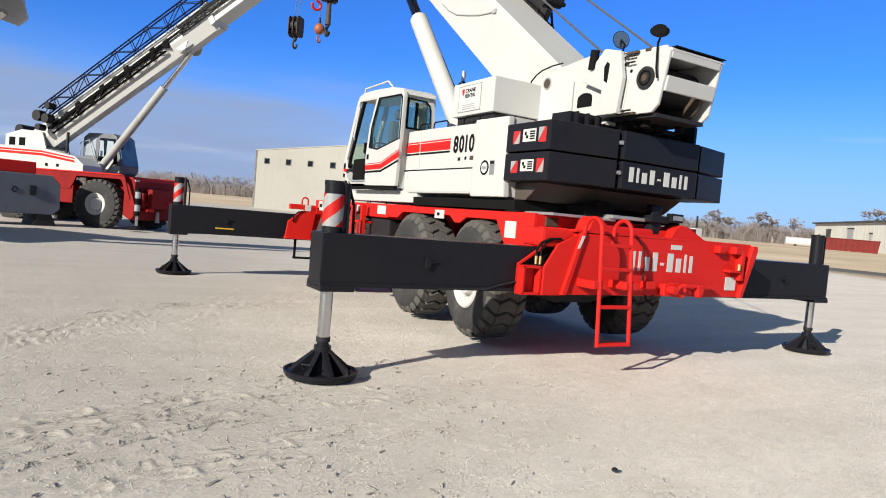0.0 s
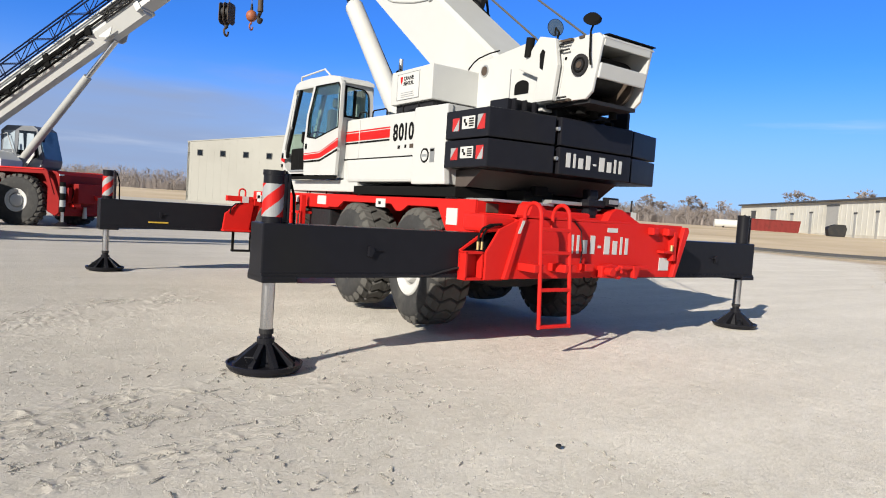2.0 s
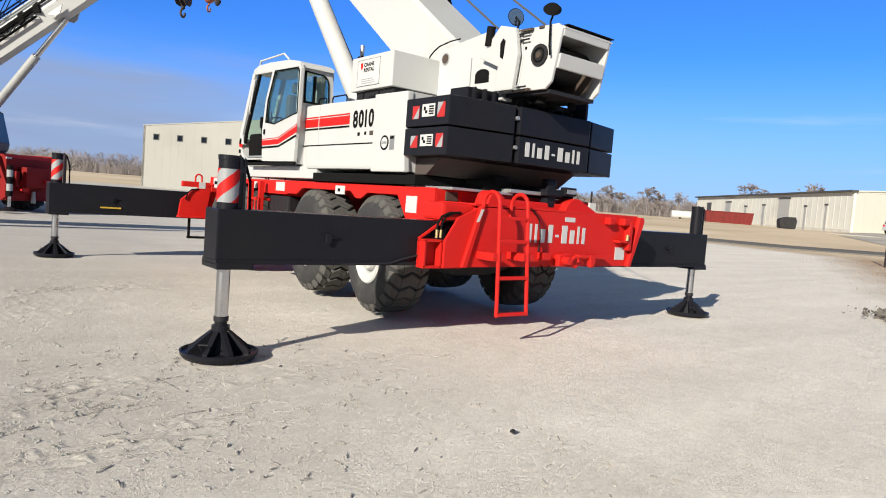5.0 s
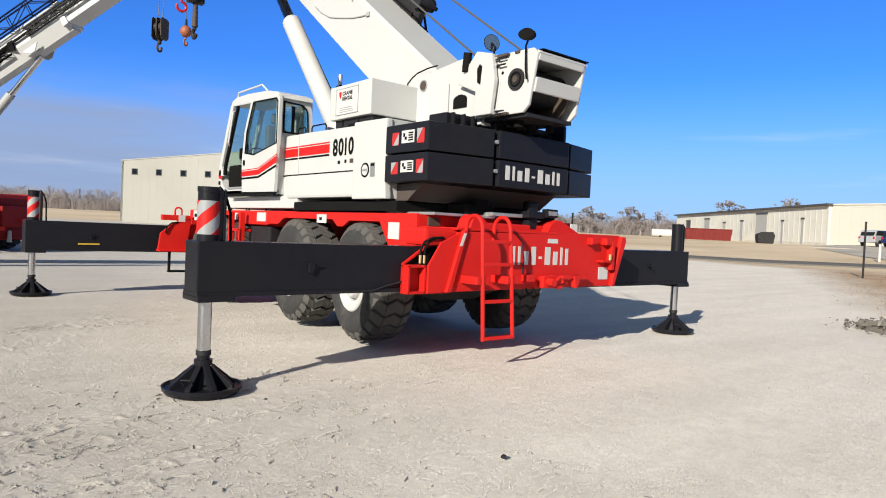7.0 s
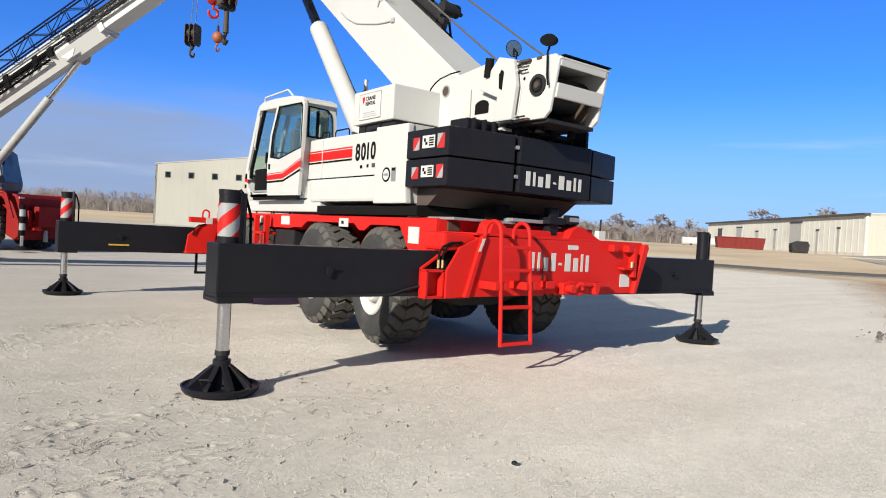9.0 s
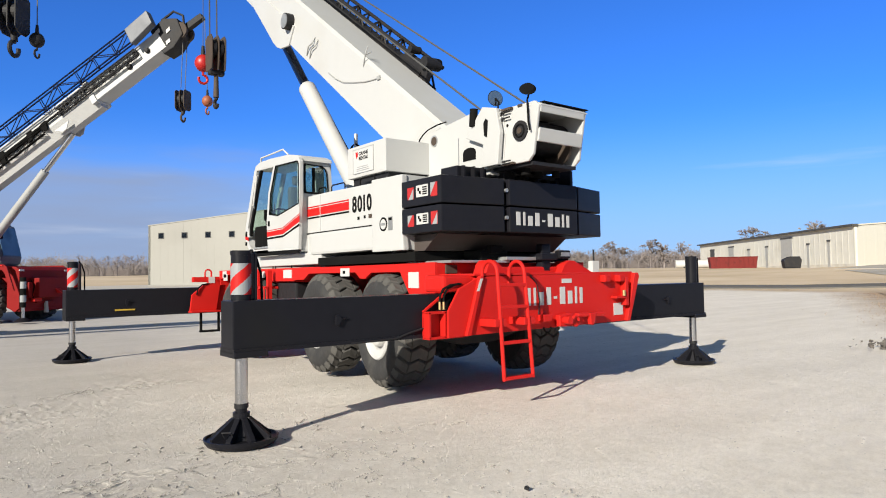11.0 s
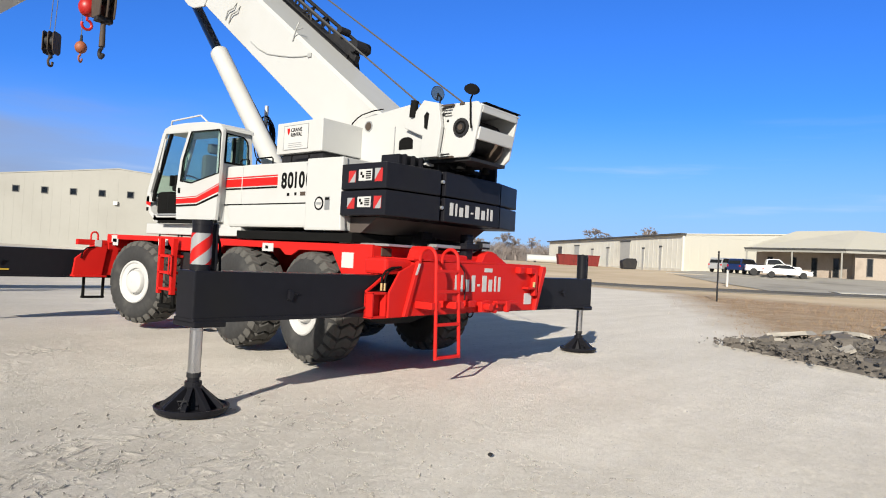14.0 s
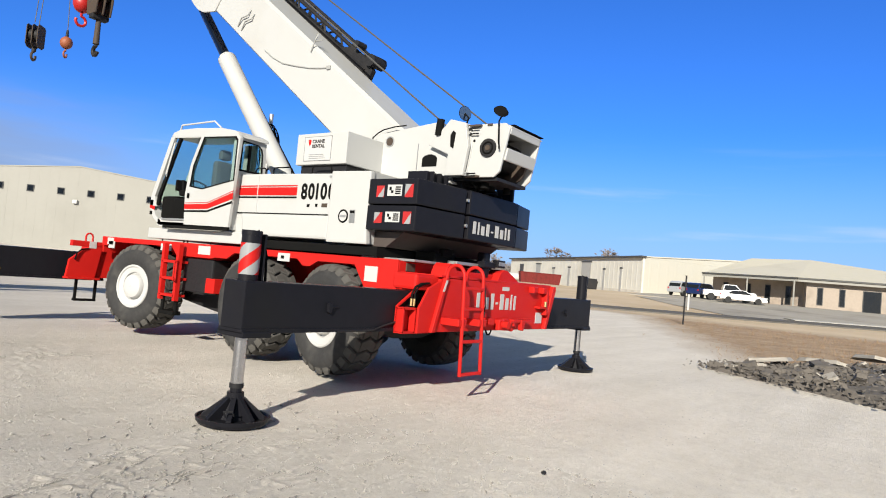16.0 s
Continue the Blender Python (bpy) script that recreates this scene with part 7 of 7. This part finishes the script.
# ---- road, posts, container ----
def strip(name, line, width, mat, label, lift, sink=0.3):
    """A band laid on the land along a plan line."""
    bm = bmesh.new()
    rows = []
    for i, p in enumerate(line):
        q = Vector(line[min(i + 1, len(line) - 1)]) - Vector(line[max(i - 1, 0)])
        n = Vector((q.y, -q.x)).normalized()
        ring = []
        across = [k / 12 - 0.5 for k in range(13)]
        for s, dz in [(-0.5, -sink)] + [(s, 0.02 - 0.08 * s * s) for s in across] + [(0.5, -sink)]:
            x, y = p[0] + n.x * width * s, p[1] + n.y * width * s
            ring.append(bm.verts.new((x, y, float(height(x, y)) + lift + dz)))
        rows.append(ring)
    for a, b in zip(rows, rows[1:]):
        for k in range(len(a) - 1):
            bm.faces.new((a[k], a[k + 1], b[k + 1], b[k]))
    return tagged(part(name, bm, mat), label, name, kind="structure")


def long_line(p, q, n):
    return [(p[0] + (q[0] - p[0]) * i / n, p[1] + (q[1] - p[1]) * i / n) for i in range(n + 1)]


bends = ((110.0, -90.0), (75.0, -40.0), (56.0, -14.0), (45.0, 1.6), (40.0, 8.6), (36.6, 13.6), (35.3, 20.0), (36.0, 30.0), (40.0, 55.0), (47.0, 110.0), (56.0, 190.0))
strip("road", [q for a, b in zip(bends, bends[1:]) for q in long_line(a, b, 8)[:8]] + [bends[-1]], 3.8, ASPHALT, "grey asphalt road bending past the yard", 0.09)
strip("pavement", long_line((77.6, -38.0), (48.0, 3.6), 30), 1.7, CONCRETE, "pale concrete apron beside the road", 0.07)
PALE = material("pale_asphalt", (0.37, 0.345, 0.305), 0.9, vary=0.12, grain=1.5, stain=0.2, bump=0, spec=0.1)
strip("parking_lot", long_line((66, -45), (75.0, 22), 40), 17.0, PALE, "worn grey parking lot in front of the office", 0.05)
strip("driveway", long_line((85, -28), (54.0, 14.0), 50), 24.0, PALE, "worn grey asphalt forecourt between road and office", 0.03)


def make_post(x, y, h, r, mat, name, label, tag="post"):
    z = float(height(x, y))
    t = thing(name, pose(x, y, z), label, tag)
    part("shaft", box(-r, r, -r, r, -0.2, h, bev=r * 0.3), mat, t)
    part("cap", box(-r * 1.2, r * 1.2, -r * 1.2, r * 1.2, h - 0.02, h + 0.015), mat, t)
    return t


make_post(26.6, 5.15, 2.45, 0.035, DARK, "sign_post", "thin dark steel post in dry grass by the road")
make_post(47.0, 10.7, 1.25, 0.07, CREAM, "marker_post", "short white marker post beside the road")
pb = make_post(41.0, 33.0, 2.9, 0.06, DARK, "utility_pole", "short dark utility pole with a white box", "pole")
part("meter_box", box(-0.45, 0.45, -0.25, 0.25, 0.75, 1.9, bev=0.03), CREAM, pb, "white meter box")


def make_container():
    d = thing("waste_container", pose(97.65, 50.9, float(height(97.65, 50.9)) - 0.02, 0, 0, -50) @ Matrix.Scale(0.87, 4), "open dark red steel waste container beside the warehouse", "container")
    part("shell", prism([(-3.9, 0.0), (-4.2, 2.1), (4.2, 2.1), (3.9, 0.0)], "y", -1.2, -1.12, 0.02), DUMPRED, d)
    part("shell", prism([(-3.9, 0.0), (-4.2, 2.1), (4.2, 2.1), (3.9, 0.0)], "y", 1.12, 1.2, 0.02), DUMPRED, d)
    part("floor_plate", box(-3.9, 3.9, -1.12, 1.12, 0.0, 0.15), DUMPRED, d)
    for s in (-1, 1):
        part("end_plate", prism([(s * 3.82, 0.0), (s * 4.1, 2.1), (s * 4.2, 2.1), (s * 3.92, 0.0)], "y", -1.15, 1.15), DUMPRED, d)
    for k in range(9):
        x = -3.4 + 0.85 * k
        for s in (-1, 1):
            part("rib", box(x, x + 0.1, *sorted((s * 1.2, s * 1.28)), 0.1, 2.0), DUMPRED, d)
    for s in (-1, 1):
        part("top_rail", box(-4.2, 4.2, *sorted((s * 1.1, s * 1.28)), 2.02, 2.16, bev=0.02), DUMPRED, d)
    b = thing("rubbish_bin", pose(91.6, 38.8, float(height(91.6, 38.8)), 0, 0, -50) @ Matrix.Scale(0.78, 4), "dark steel rubbish bin with a sloping lid", "bin")
    part("bin_body", prism([(-1.3, 0.1), (-1.5, 1.3), (-1.4, 1.7), (-0.4, 2.1), (1.2, 2.1), (1.5, 1.5), (1.3, 0.1)], "y", -1.0, 1.0, 0.06), DARK, b)
    part("lid", box(-0.3, 1.25, -1.05, 1.05, 2.08, 2.16, bev=0.02), TRIM, b)
    part("pocket", box(-1.2, -0.8, -1.15, 1.15, 0.7, 0.95, bev=0.02), DARK, b)
    part("foot", box(-1.2, 1.2, -0.9, 0.9, 0.0, 0.12), DARK, b)
    t = thing("water_tank", pose(107, 62, float(height(107, 62)), 0, 0, -50), "low white storage tank lying on the ground", "tank")
    part("shell", cyl((-4.5, 0, 0.75), (4.5, 0, 0.75), 0.75, n=24), CREAM, t, smooth=True)
    for x in (-3, 3):
        part("saddle", box(x - 0.2, x + 0.2, -0.6, 0.6, 0.0, 0.3), DARK, t)
    part("end_ring", cyl((-4.52, 0, 0.75), (-4.4, 0, 0.75), 0.77, n=24), CREAM, t)


make_container()


# ---- broken paving heap ----
def make_rubble():
    rng = random.Random(11)
    mats = [material("broken_asphalt", (0.12, 0.107, 0.095), 0.95, vary=0.3, grain=6, stain=2, bump=0.03, dark=(0.07, 0.065, 0.06)),
            material("broken_concrete", (0.35, 0.325, 0.29), 0.95, vary=0.2, grain=6, stain=2, bump=0.03)]
    heap = thing("rubble_heap", Matrix(), "heap of broken asphalt and concrete slabs on gravel", "rubble")

    def chunk(size, flat):
        own = bmesh.new()
        n = rng.randint(4, 6)
        lo, hi = [], []
        for k in range(n):
            a = k * math.tau / n + rng.uniform(-0.3, 0.3)
            r = size * rng.uniform(0.6, 1.1)
            lo.append(own.verts.new((r * math.cos(a), r * math.sin(a), -size * flat)))
            r *= rng.uniform(0.8, 1.0)
            hi.append(own.verts.new((r * math.cos(a), r * math.sin(a), size * flat * rng.uniform(0.7, 1.2))))
        own.faces.new(lo[::-1])
        own.faces.new(hi)
        for k in range(n):
            own.faces.new((lo[k], lo[(k + 1) % n], hi[(k + 1) % n], hi[k]))
        return own

    def lie(u, v):
        """Plan place and height share inside the heap: u away from its tip, v across."""
        d = 0.1 + 6.4 * u
        return 7.4 + (v * 1.15 + 0.38) * d * 0.98, -0.85 - d, math.sqrt(max(0.0, 1 - v * v)) * min(1.0, 0.25 + 1.5 * u)

    def spot():
        return lie(rng.random() ** 0.6, rng.uniform(-1, 1))

    shapes = []
    for k in range(14):
        bm = chunk(1.0, rng.uniform(0.10, 0.32))
        me = bpy.data.meshes.new("stone")
        bmesh.ops.recalc_face_normals(bm, faces=bm.faces[:])
        bm.to_mesh(me)
        bm.free()
        me.materials.append(mats[k % 2 if k < 6 else 0])
        shapes.append(me)
    for k in range(290):
        x, y, e = spot()
        size = rng.choice((0.05, 0.06, 0.08, 0.10, 0.13, 0.19)) if k > 5 else rng.uniform(0.22, 0.40)
        ob = new("stone", rng.choice(shapes))
        ob.parent = heap
        z = 0.04 + 0.22 * e + 0.2 * e * rng.random() + (0.04 * e if k <= 5 else 0)
        tilt = 38 if k > 5 else 9
        ob.matrix_local = pose(x, y, z, rng.uniform(-tilt, tilt), rng.uniform(-tilt, tilt), rng.uniform(0, 360)) @ Matrix.Diagonal((size, size, size * (1.0 if k > 5 else 0.45), 1))
    for x, y, z, r, tilt, turn in ((8.7, -1.95, 0.27, 1.25, -9, 8), (10.2, -2.6, 0.28, 0.5, 6, 70), (9.3, -4.4, 0.36, 0.7, -6, 130), (11.4, -3.6, 0.42, 0.8, 9, 40), (10.6, -4.9, 0.44, 0.55, -12, 100), (12.6, -4.4, 0.40, 0.7, 10, 20), (9.0, -3.0, 0.34, 0.45, 14, 60)):
        ob = new("slab", shapes[1])
        ob.parent = heap
        ob.matrix_local = pose(x, y, z, tilt, 4, turn) @ Matrix.Diagonal((r, r * 0.6, 0.2, 1))
    core = bmesh.new()
    nu, nv = 26, 22
    grid = []
    for i in range(nu + 1):
        u = i / nu
        row = []
        for j in range(nv + 1):
            v = -1 + 2 * j / nv
            x, y, e = lie(u, v)
            e *= 1 if u < 0.85 else (1 - u) / 0.15
            row.append(core.verts.new((x, y, -0.05 + 0.36 * e + rng.uniform(0, 0.1) * (e > 0.1))))
        grid.append(row)
    for i in range(nu):
        for j in range(nv):
            core.faces.new((grid[i][j], grid[i + 1][j], grid[i + 1][j + 1], grid[i][j + 1]))
    part("soil", core, mats[0], heap, "dark crumbled asphalt")
    bm = bmesh.new()
    cv, cf = [], []
    for k in range(9000):
        x, y, e = spot()
        s = rng.uniform(0.015, 0.075) * (1.5 if rng.random() < 0.1 else 1.0)
        x, y, z = x + rng.gauss(0, 0.26), y + rng.gauss(0, 0.26), 0.0 + 0.42 * e * rng.uniform(0.5, 1.0)
        base = len(cv)
        for _ in range(4):
            d = Vector((rng.gauss(0, 1), rng.gauss(0, 1), rng.gauss(0, 0.55))).normalized() * s
            cv.append((x + d.x, y + d.y, z + d.z))
        cf += [(base, base + 1, base + 2), (base, base + 2, base + 3), (base, base + 3, base + 1), (base + 1, base + 3, base + 2)]
    me = bpy.data.meshes.new("tmp")
    me.from_pydata(cv, [], cf)
    bm.from_mesh(me)
    bpy.data.meshes.remove(me)
    tagged(part("debris", bm, mats[0], heap), kind="stuff")


make_rubble()


# ---- loose stones and the dark pebble ----
def make_pebbles():
    rng = random.Random(5)
    verts, faces = [], []
    for k in range(10000):
        x, y = (rng.uniform(-10.2, 6), rng.uniform(-4.5, 6)) if k < 3000 else (-8.5 + 5.8 * rng.random() ** 1.25, rng.uniform(-4.0, 3.0))
        d = math.hypot(x + 6.5, y + 5)
        s = rng.uniform(0.003, 0.0075) * (1 + 0.05 * d)
        if rng.random() < 0.06:
            s *= 1.7
        b = len(verts)
        z = -0.008
        tw = rng.uniform(0, 3)
        for dx, dy, dz in ((1, 0, 0), (0, 1.1, 0), (-0.9, 0, 0), (0, -1, 0), (0.1, 0.1, 0.9)):
            c, sn = math.cos(tw), math.sin(tw)
            verts.append((x + s * (dx * c - dy * sn), y + s * (dx * sn + dy * c), z + s * dz * 0.65))
        faces += [(b, b + 1, b + 4), (b + 1, b + 2, b + 4), (b + 2, b + 3, b + 4), (b + 3, b, b + 4)]
    me = bpy.data.meshes.new("pebbles")
    me.from_pydata(verts, [], faces)
    me.materials.append(material("limestone_chips", (0.33, 0.315, 0.295), 0.95, vary=0.3, grain=0.8, stain=3, bump=0, dark=(0.27, 0.25, 0.225)))
    tagged(new("pebbles", me), "loose limestone chips scattered over the yard", "gravel", kind="stuff")
    verts, faces = [], []

    # dark flecks in rows: shadow lines of the tyre-lug prints, put into colour
    def fleck(x, y, s, up):
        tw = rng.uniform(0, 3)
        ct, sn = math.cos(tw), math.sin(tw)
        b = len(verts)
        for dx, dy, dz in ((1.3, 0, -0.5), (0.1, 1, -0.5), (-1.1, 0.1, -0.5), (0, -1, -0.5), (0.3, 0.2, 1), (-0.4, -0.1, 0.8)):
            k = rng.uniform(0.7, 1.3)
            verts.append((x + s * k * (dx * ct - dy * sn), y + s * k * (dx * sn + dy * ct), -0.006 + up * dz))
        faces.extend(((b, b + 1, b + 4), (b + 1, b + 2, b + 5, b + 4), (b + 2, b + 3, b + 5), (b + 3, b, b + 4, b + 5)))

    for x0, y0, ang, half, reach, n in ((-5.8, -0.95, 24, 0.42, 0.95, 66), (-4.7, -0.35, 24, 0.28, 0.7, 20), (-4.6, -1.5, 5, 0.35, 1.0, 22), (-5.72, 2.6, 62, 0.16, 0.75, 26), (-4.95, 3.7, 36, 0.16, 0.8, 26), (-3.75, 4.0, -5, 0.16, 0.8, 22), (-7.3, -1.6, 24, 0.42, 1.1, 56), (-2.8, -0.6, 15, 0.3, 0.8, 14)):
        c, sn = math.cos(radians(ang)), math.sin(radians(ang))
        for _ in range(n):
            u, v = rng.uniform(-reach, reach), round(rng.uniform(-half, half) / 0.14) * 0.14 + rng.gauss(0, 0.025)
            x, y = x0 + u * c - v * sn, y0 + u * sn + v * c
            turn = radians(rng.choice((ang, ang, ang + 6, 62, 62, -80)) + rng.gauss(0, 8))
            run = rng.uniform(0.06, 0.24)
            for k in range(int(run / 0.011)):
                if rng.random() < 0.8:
                    fleck(x + 0.011 * k * math.cos(turn) + rng.gauss(0, 0.006), y + 0.011 * k * math.sin(turn) + rng.gauss(0, 0.006), rng.uniform(0.004, 0.008), rng.uniform(0.0015, 0.0045))
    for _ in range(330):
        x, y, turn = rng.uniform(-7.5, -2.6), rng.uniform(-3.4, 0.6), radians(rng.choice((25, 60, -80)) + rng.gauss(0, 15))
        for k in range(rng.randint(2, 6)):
            fleck(x + 0.011 * k * math.cos(turn), y + 0.011 * k * math.sin(turn), rng.uniform(0.004, 0.010), rng.uniform(0.003, 0.008))
    me = bpy.data.meshes.new("shade_flecks")
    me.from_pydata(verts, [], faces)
    me.materials.append(material("print_shade", (0.235, 0.22, 0.20), 0.95, vary=0.3, grain=9, stain=2, bump=0, dark=(0.17, 0.155, 0.14)))
    tagged(new("shade_flecks", me), "dark flecks in lines standing in for the shade of tyre prints", "soil", kind="stuff")
    st = bmesh.new()
    bmesh.ops.create_icosphere(st, subdivisions=2, radius=0.02)
    for v in st.verts:
        v.co *= rng.uniform(0.8, 1.15)
    s = part("stone", st, DARK)
    s.matrix_world = pose(-2.97, -2.41, 0.012) @ Matrix.Diagonal((1, 1, 0.7, 1))
    tagged(s, "small dark stone lying on the pale gravel", "stone")


make_pebbles()


# ---- dry grass on the verge ----
def make_grass():
    rng = random.Random(8)
    verts, faces = [], []
    for k in range(42000):
        x, y = rng.uniform(9, 31), rng.uniform(-22, 9)
        edge = min(0.47 * x - 5.2 - y, x - 8.0) - 1.2 + rng.gauss(0, 1.0)
        if edge < 0:
            continue
        h = rng.uniform(0.03, 0.10)
        if edge > 3 and math.sin(x * 2.1) * math.sin(y * 1.7 + x) > 0.62:
            h *= rng.uniform(1.5, 3.2)
        a = rng.uniform(0, math.tau)
        w = rng.uniform(0.004, 0.011)
        z = float(height(x, y))
        lx, ly = rng.gauss(0, 0.09), rng.gauss(0, 0.09)
        b = len(verts)
        verts += [(x - w * math.cos(a), y - w * math.sin(a), z - 0.02), (x + w * math.cos(a), y + w * math.sin(a), z - 0.02), (x + lx, y + ly, z + h)]
        faces.append((b, b + 1, b + 2))
    me = bpy.data.meshes.new("dry_grass")
    me.from_pydata(verts, [], faces)
    me.materials.append(material("straw", (0.27, 0.185, 0.115), 0.95, vary=0.3, grain=2, bump=0, dark=(0.17, 0.10, 0.06)))
    tagged(new("dry_grass", me), "dry straw-coloured winter grass along the road verge", "grass", kind="stuff")


make_grass()


# ---- bare trees ----
def grow(rng, verts, faces, p, d, length, r, depth, twig, thin=0.016):
    """Tapered three-sided limbs that fork into twigs."""
    q = p + d * length
    side = d.orthogonal().normalized()
    up = d.cross(side)
    b = len(verts)
    for c, rr in ((p, r), (q, r * 0.6)):
        for k in range(3):
            a = k * math.tau / 3
            verts.append(tuple(c + rr * (math.cos(a) * side + math.sin(a) * up)))
    for k in range(3):
        j = (k + 1) % 3
        faces.append((b + k, b + j, b + 3 + j, b + 3 + k))
    if depth == 0:
        return
    for _ in range(rng.choice((2, 3, 3)) if depth > 1 else twig):
        nd = (d + Vector((rng.gauss(0, 0.5), rng.gauss(0, 0.5), rng.gauss(0.12, 0.3)))).normalized()
        grow(rng, verts, faces, p + d * length * rng.uniform(0.55, 1.0), nd, length * rng.uniform(0.55, 0.8), max(r * 0.52, thin), depth - 1, twig, thin)


def tree_mesh(seed, h, depth, mat, r=0.18, twig=3, thin=0.016):
    rng = random.Random(seed)
    verts, faces = [], []
    grow(rng, verts, faces, Vector((0, 0, -0.3)), Vector((0, 0, 1)), h * 0.32, r, depth, twig, thin)
    me = bpy.data.meshes.new("tree")
    me.from_pydata(verts, [], faces)
    me.materials.append(mat)
    return me


def make_trees():
    rng = random.Random(21)
    for k, (x, y, h) in enumerate(((151.9, 75.1, 13.2), (157.5, 62.9, 13.0), (154.0, 77.5, 9.5), (150.3, 102.8, 10.0), (156.0, 97.0, 9.0), (160.5, 92.5, 8.4), (147.0, 108.0, 8.8), (142.7, 113.1, 9.6), (138.5, 117.0, 7.0), (133.0, 121.0, 7.8), (153.0, 100.5, 6.6), (164.0, 88.0, 6.2), (128.0, 126.0, 6.8), (145.0, 112.0, 6.4))):
        t = thing("bare_tree", pose(x, y, float(height(x, y)), 0, 0, rng.uniform(0, 360)), "leafless winter tree with a fine grey crown", "tree", "bare trees on the skyline")
        me = tree_mesh(30 + k, h, 6, TWIG, r=0.17, twig=17, thin=0.024)
        crown = new("crown", me)
        crown.parent = t
        crown.matrix_local = Matrix.Diagonal((1.4, 1.4, 1.0, 1.0))
    # far woods: one mass of thin stems
    verts, faces = [], []
    shapes = [tree_mesh(60 + k, 9.0, 4, TWIG, r=0.15, twig=5) for k in range(6)]
    data = []
    for me in shapes:
        data.append((np.array([v.co for v in me.vertices]), [tuple(p.vertices) for p in me.polygons]))
        bpy.data.meshes.remove(me)
    bank = []
    for k in range(420):
        s = rng.random()
        bank.append((-70 + 170 * s + rng.gauss(0, 3), 232 - 55 * s + rng.gauss(0, 7), rng.uniform(0.5, 0.95)))
    for k in range(620):
        s = rng.random()
        bank.append((100 + 120 * s + rng.gauss(0, 4), 178 - 75 * s + rng.gauss(0, 6), rng.uniform(0.6, 1.05)))
    for k in range(60):
        s = rng.random()
        bank.append((205 + 60 * s, 110 - 120 * s + rng.gauss(0, 5), rng.uniform(0.5, 0.9)))
    allv, allf, base = [], [], 0
    for x, y, s in bank:
        co, fs = data[rng.randrange(6)]
        a = rng.uniform(0, math.tau)
        c, sn = math.cos(a), math.sin(a)
        pts = np.stack([x + s * 1.25 * (co[:, 0] * c - co[:, 1] * sn), y + s * 1.25 * (co[:, 0] * sn + co[:, 1] * c), float(height(x, y)) + s * co[:, 2]], -1)
        allv.append(pts)
        allf += [tuple(i + base for i in f) for f in fs]
        base += len(pts)
    me = bpy.data.meshes.new("far_woods")
    me.from_pydata(np.concatenate(allv).tolist(), [], allf)
    me.materials.append(TWIG)
    tagged(new("far_woods", me), "brown leafless woods along the far edge of the fields", "woods", kind="stuff")
    tv, tf = [], []
    for (x0, y0), (x1, y1), n in (((-72, 234), (100, 182), 30000), ((98, 180), (222, 104), 36000), ((205, 110), (266, -12), 14000)):
        for _ in range(n):
            s = rng.random()
            x, y = x0 + (x1 - x0) * s + rng.gauss(0, 5), y0 + (y1 - y0) * s + rng.gauss(0, 5)
            z = float(height(x, y))
            h = (1.3 + 2.6 * rng.random() ** 2) * (1.15 + 0.35 * math.sin(s * 37) + 0.2 * math.sin(s * 91))
            w, lean = rng.uniform(0.02, 0.07), rng.gauss(0, 0.8)
            b = len(tv)
            ux, uy = 0.95, -0.3
            lift = rng.random() ** 2 * h * 0.45
            tv += [(x - w * ux, y - w * uy, z + lift - 0.3), (x + w * ux, y + w * uy, z + lift - 0.3), (x + lean * ux, y + lean * uy, z + lift + h)]
            tf.append((b, b + 1, b + 2))
    me = bpy.data.meshes.new("brushwood")
    me.from_pydata(tv, [], tf)
    me.materials.append(TWIG)
    tagged(new("brushwood", me), "grey-brown thicket of leafless stems at the field edge", "woods", kind="stuff")
    bm = bmesh.new()
    for pts in (((-72, 236), (100, 184)), ((98, 182), (222, 106)), ((205, 112), (266, -12))):
        (x0, y0), (x1, y1) = pts
        n = 60
        prev = None
        for i in range(n + 1):
            x, y = x0 + (x1 - x0) * i / n, y0 + (y1 - y0) * i / n
            z = float(height(x, y))
            col = (bm.verts.new((x, y, z - 0.5)), bm.verts.new((x, y, z + rng.uniform(1.0, 2.0))))
            if prev:
                bm.faces.new((prev[0], col[0], col[1], prev[1]))
            prev = col
    tagged(part("undergrowth", bm, TWIG), "dense brown undergrowth at the foot of the far woods", "undergrowth", kind="stuff")


make_trees()
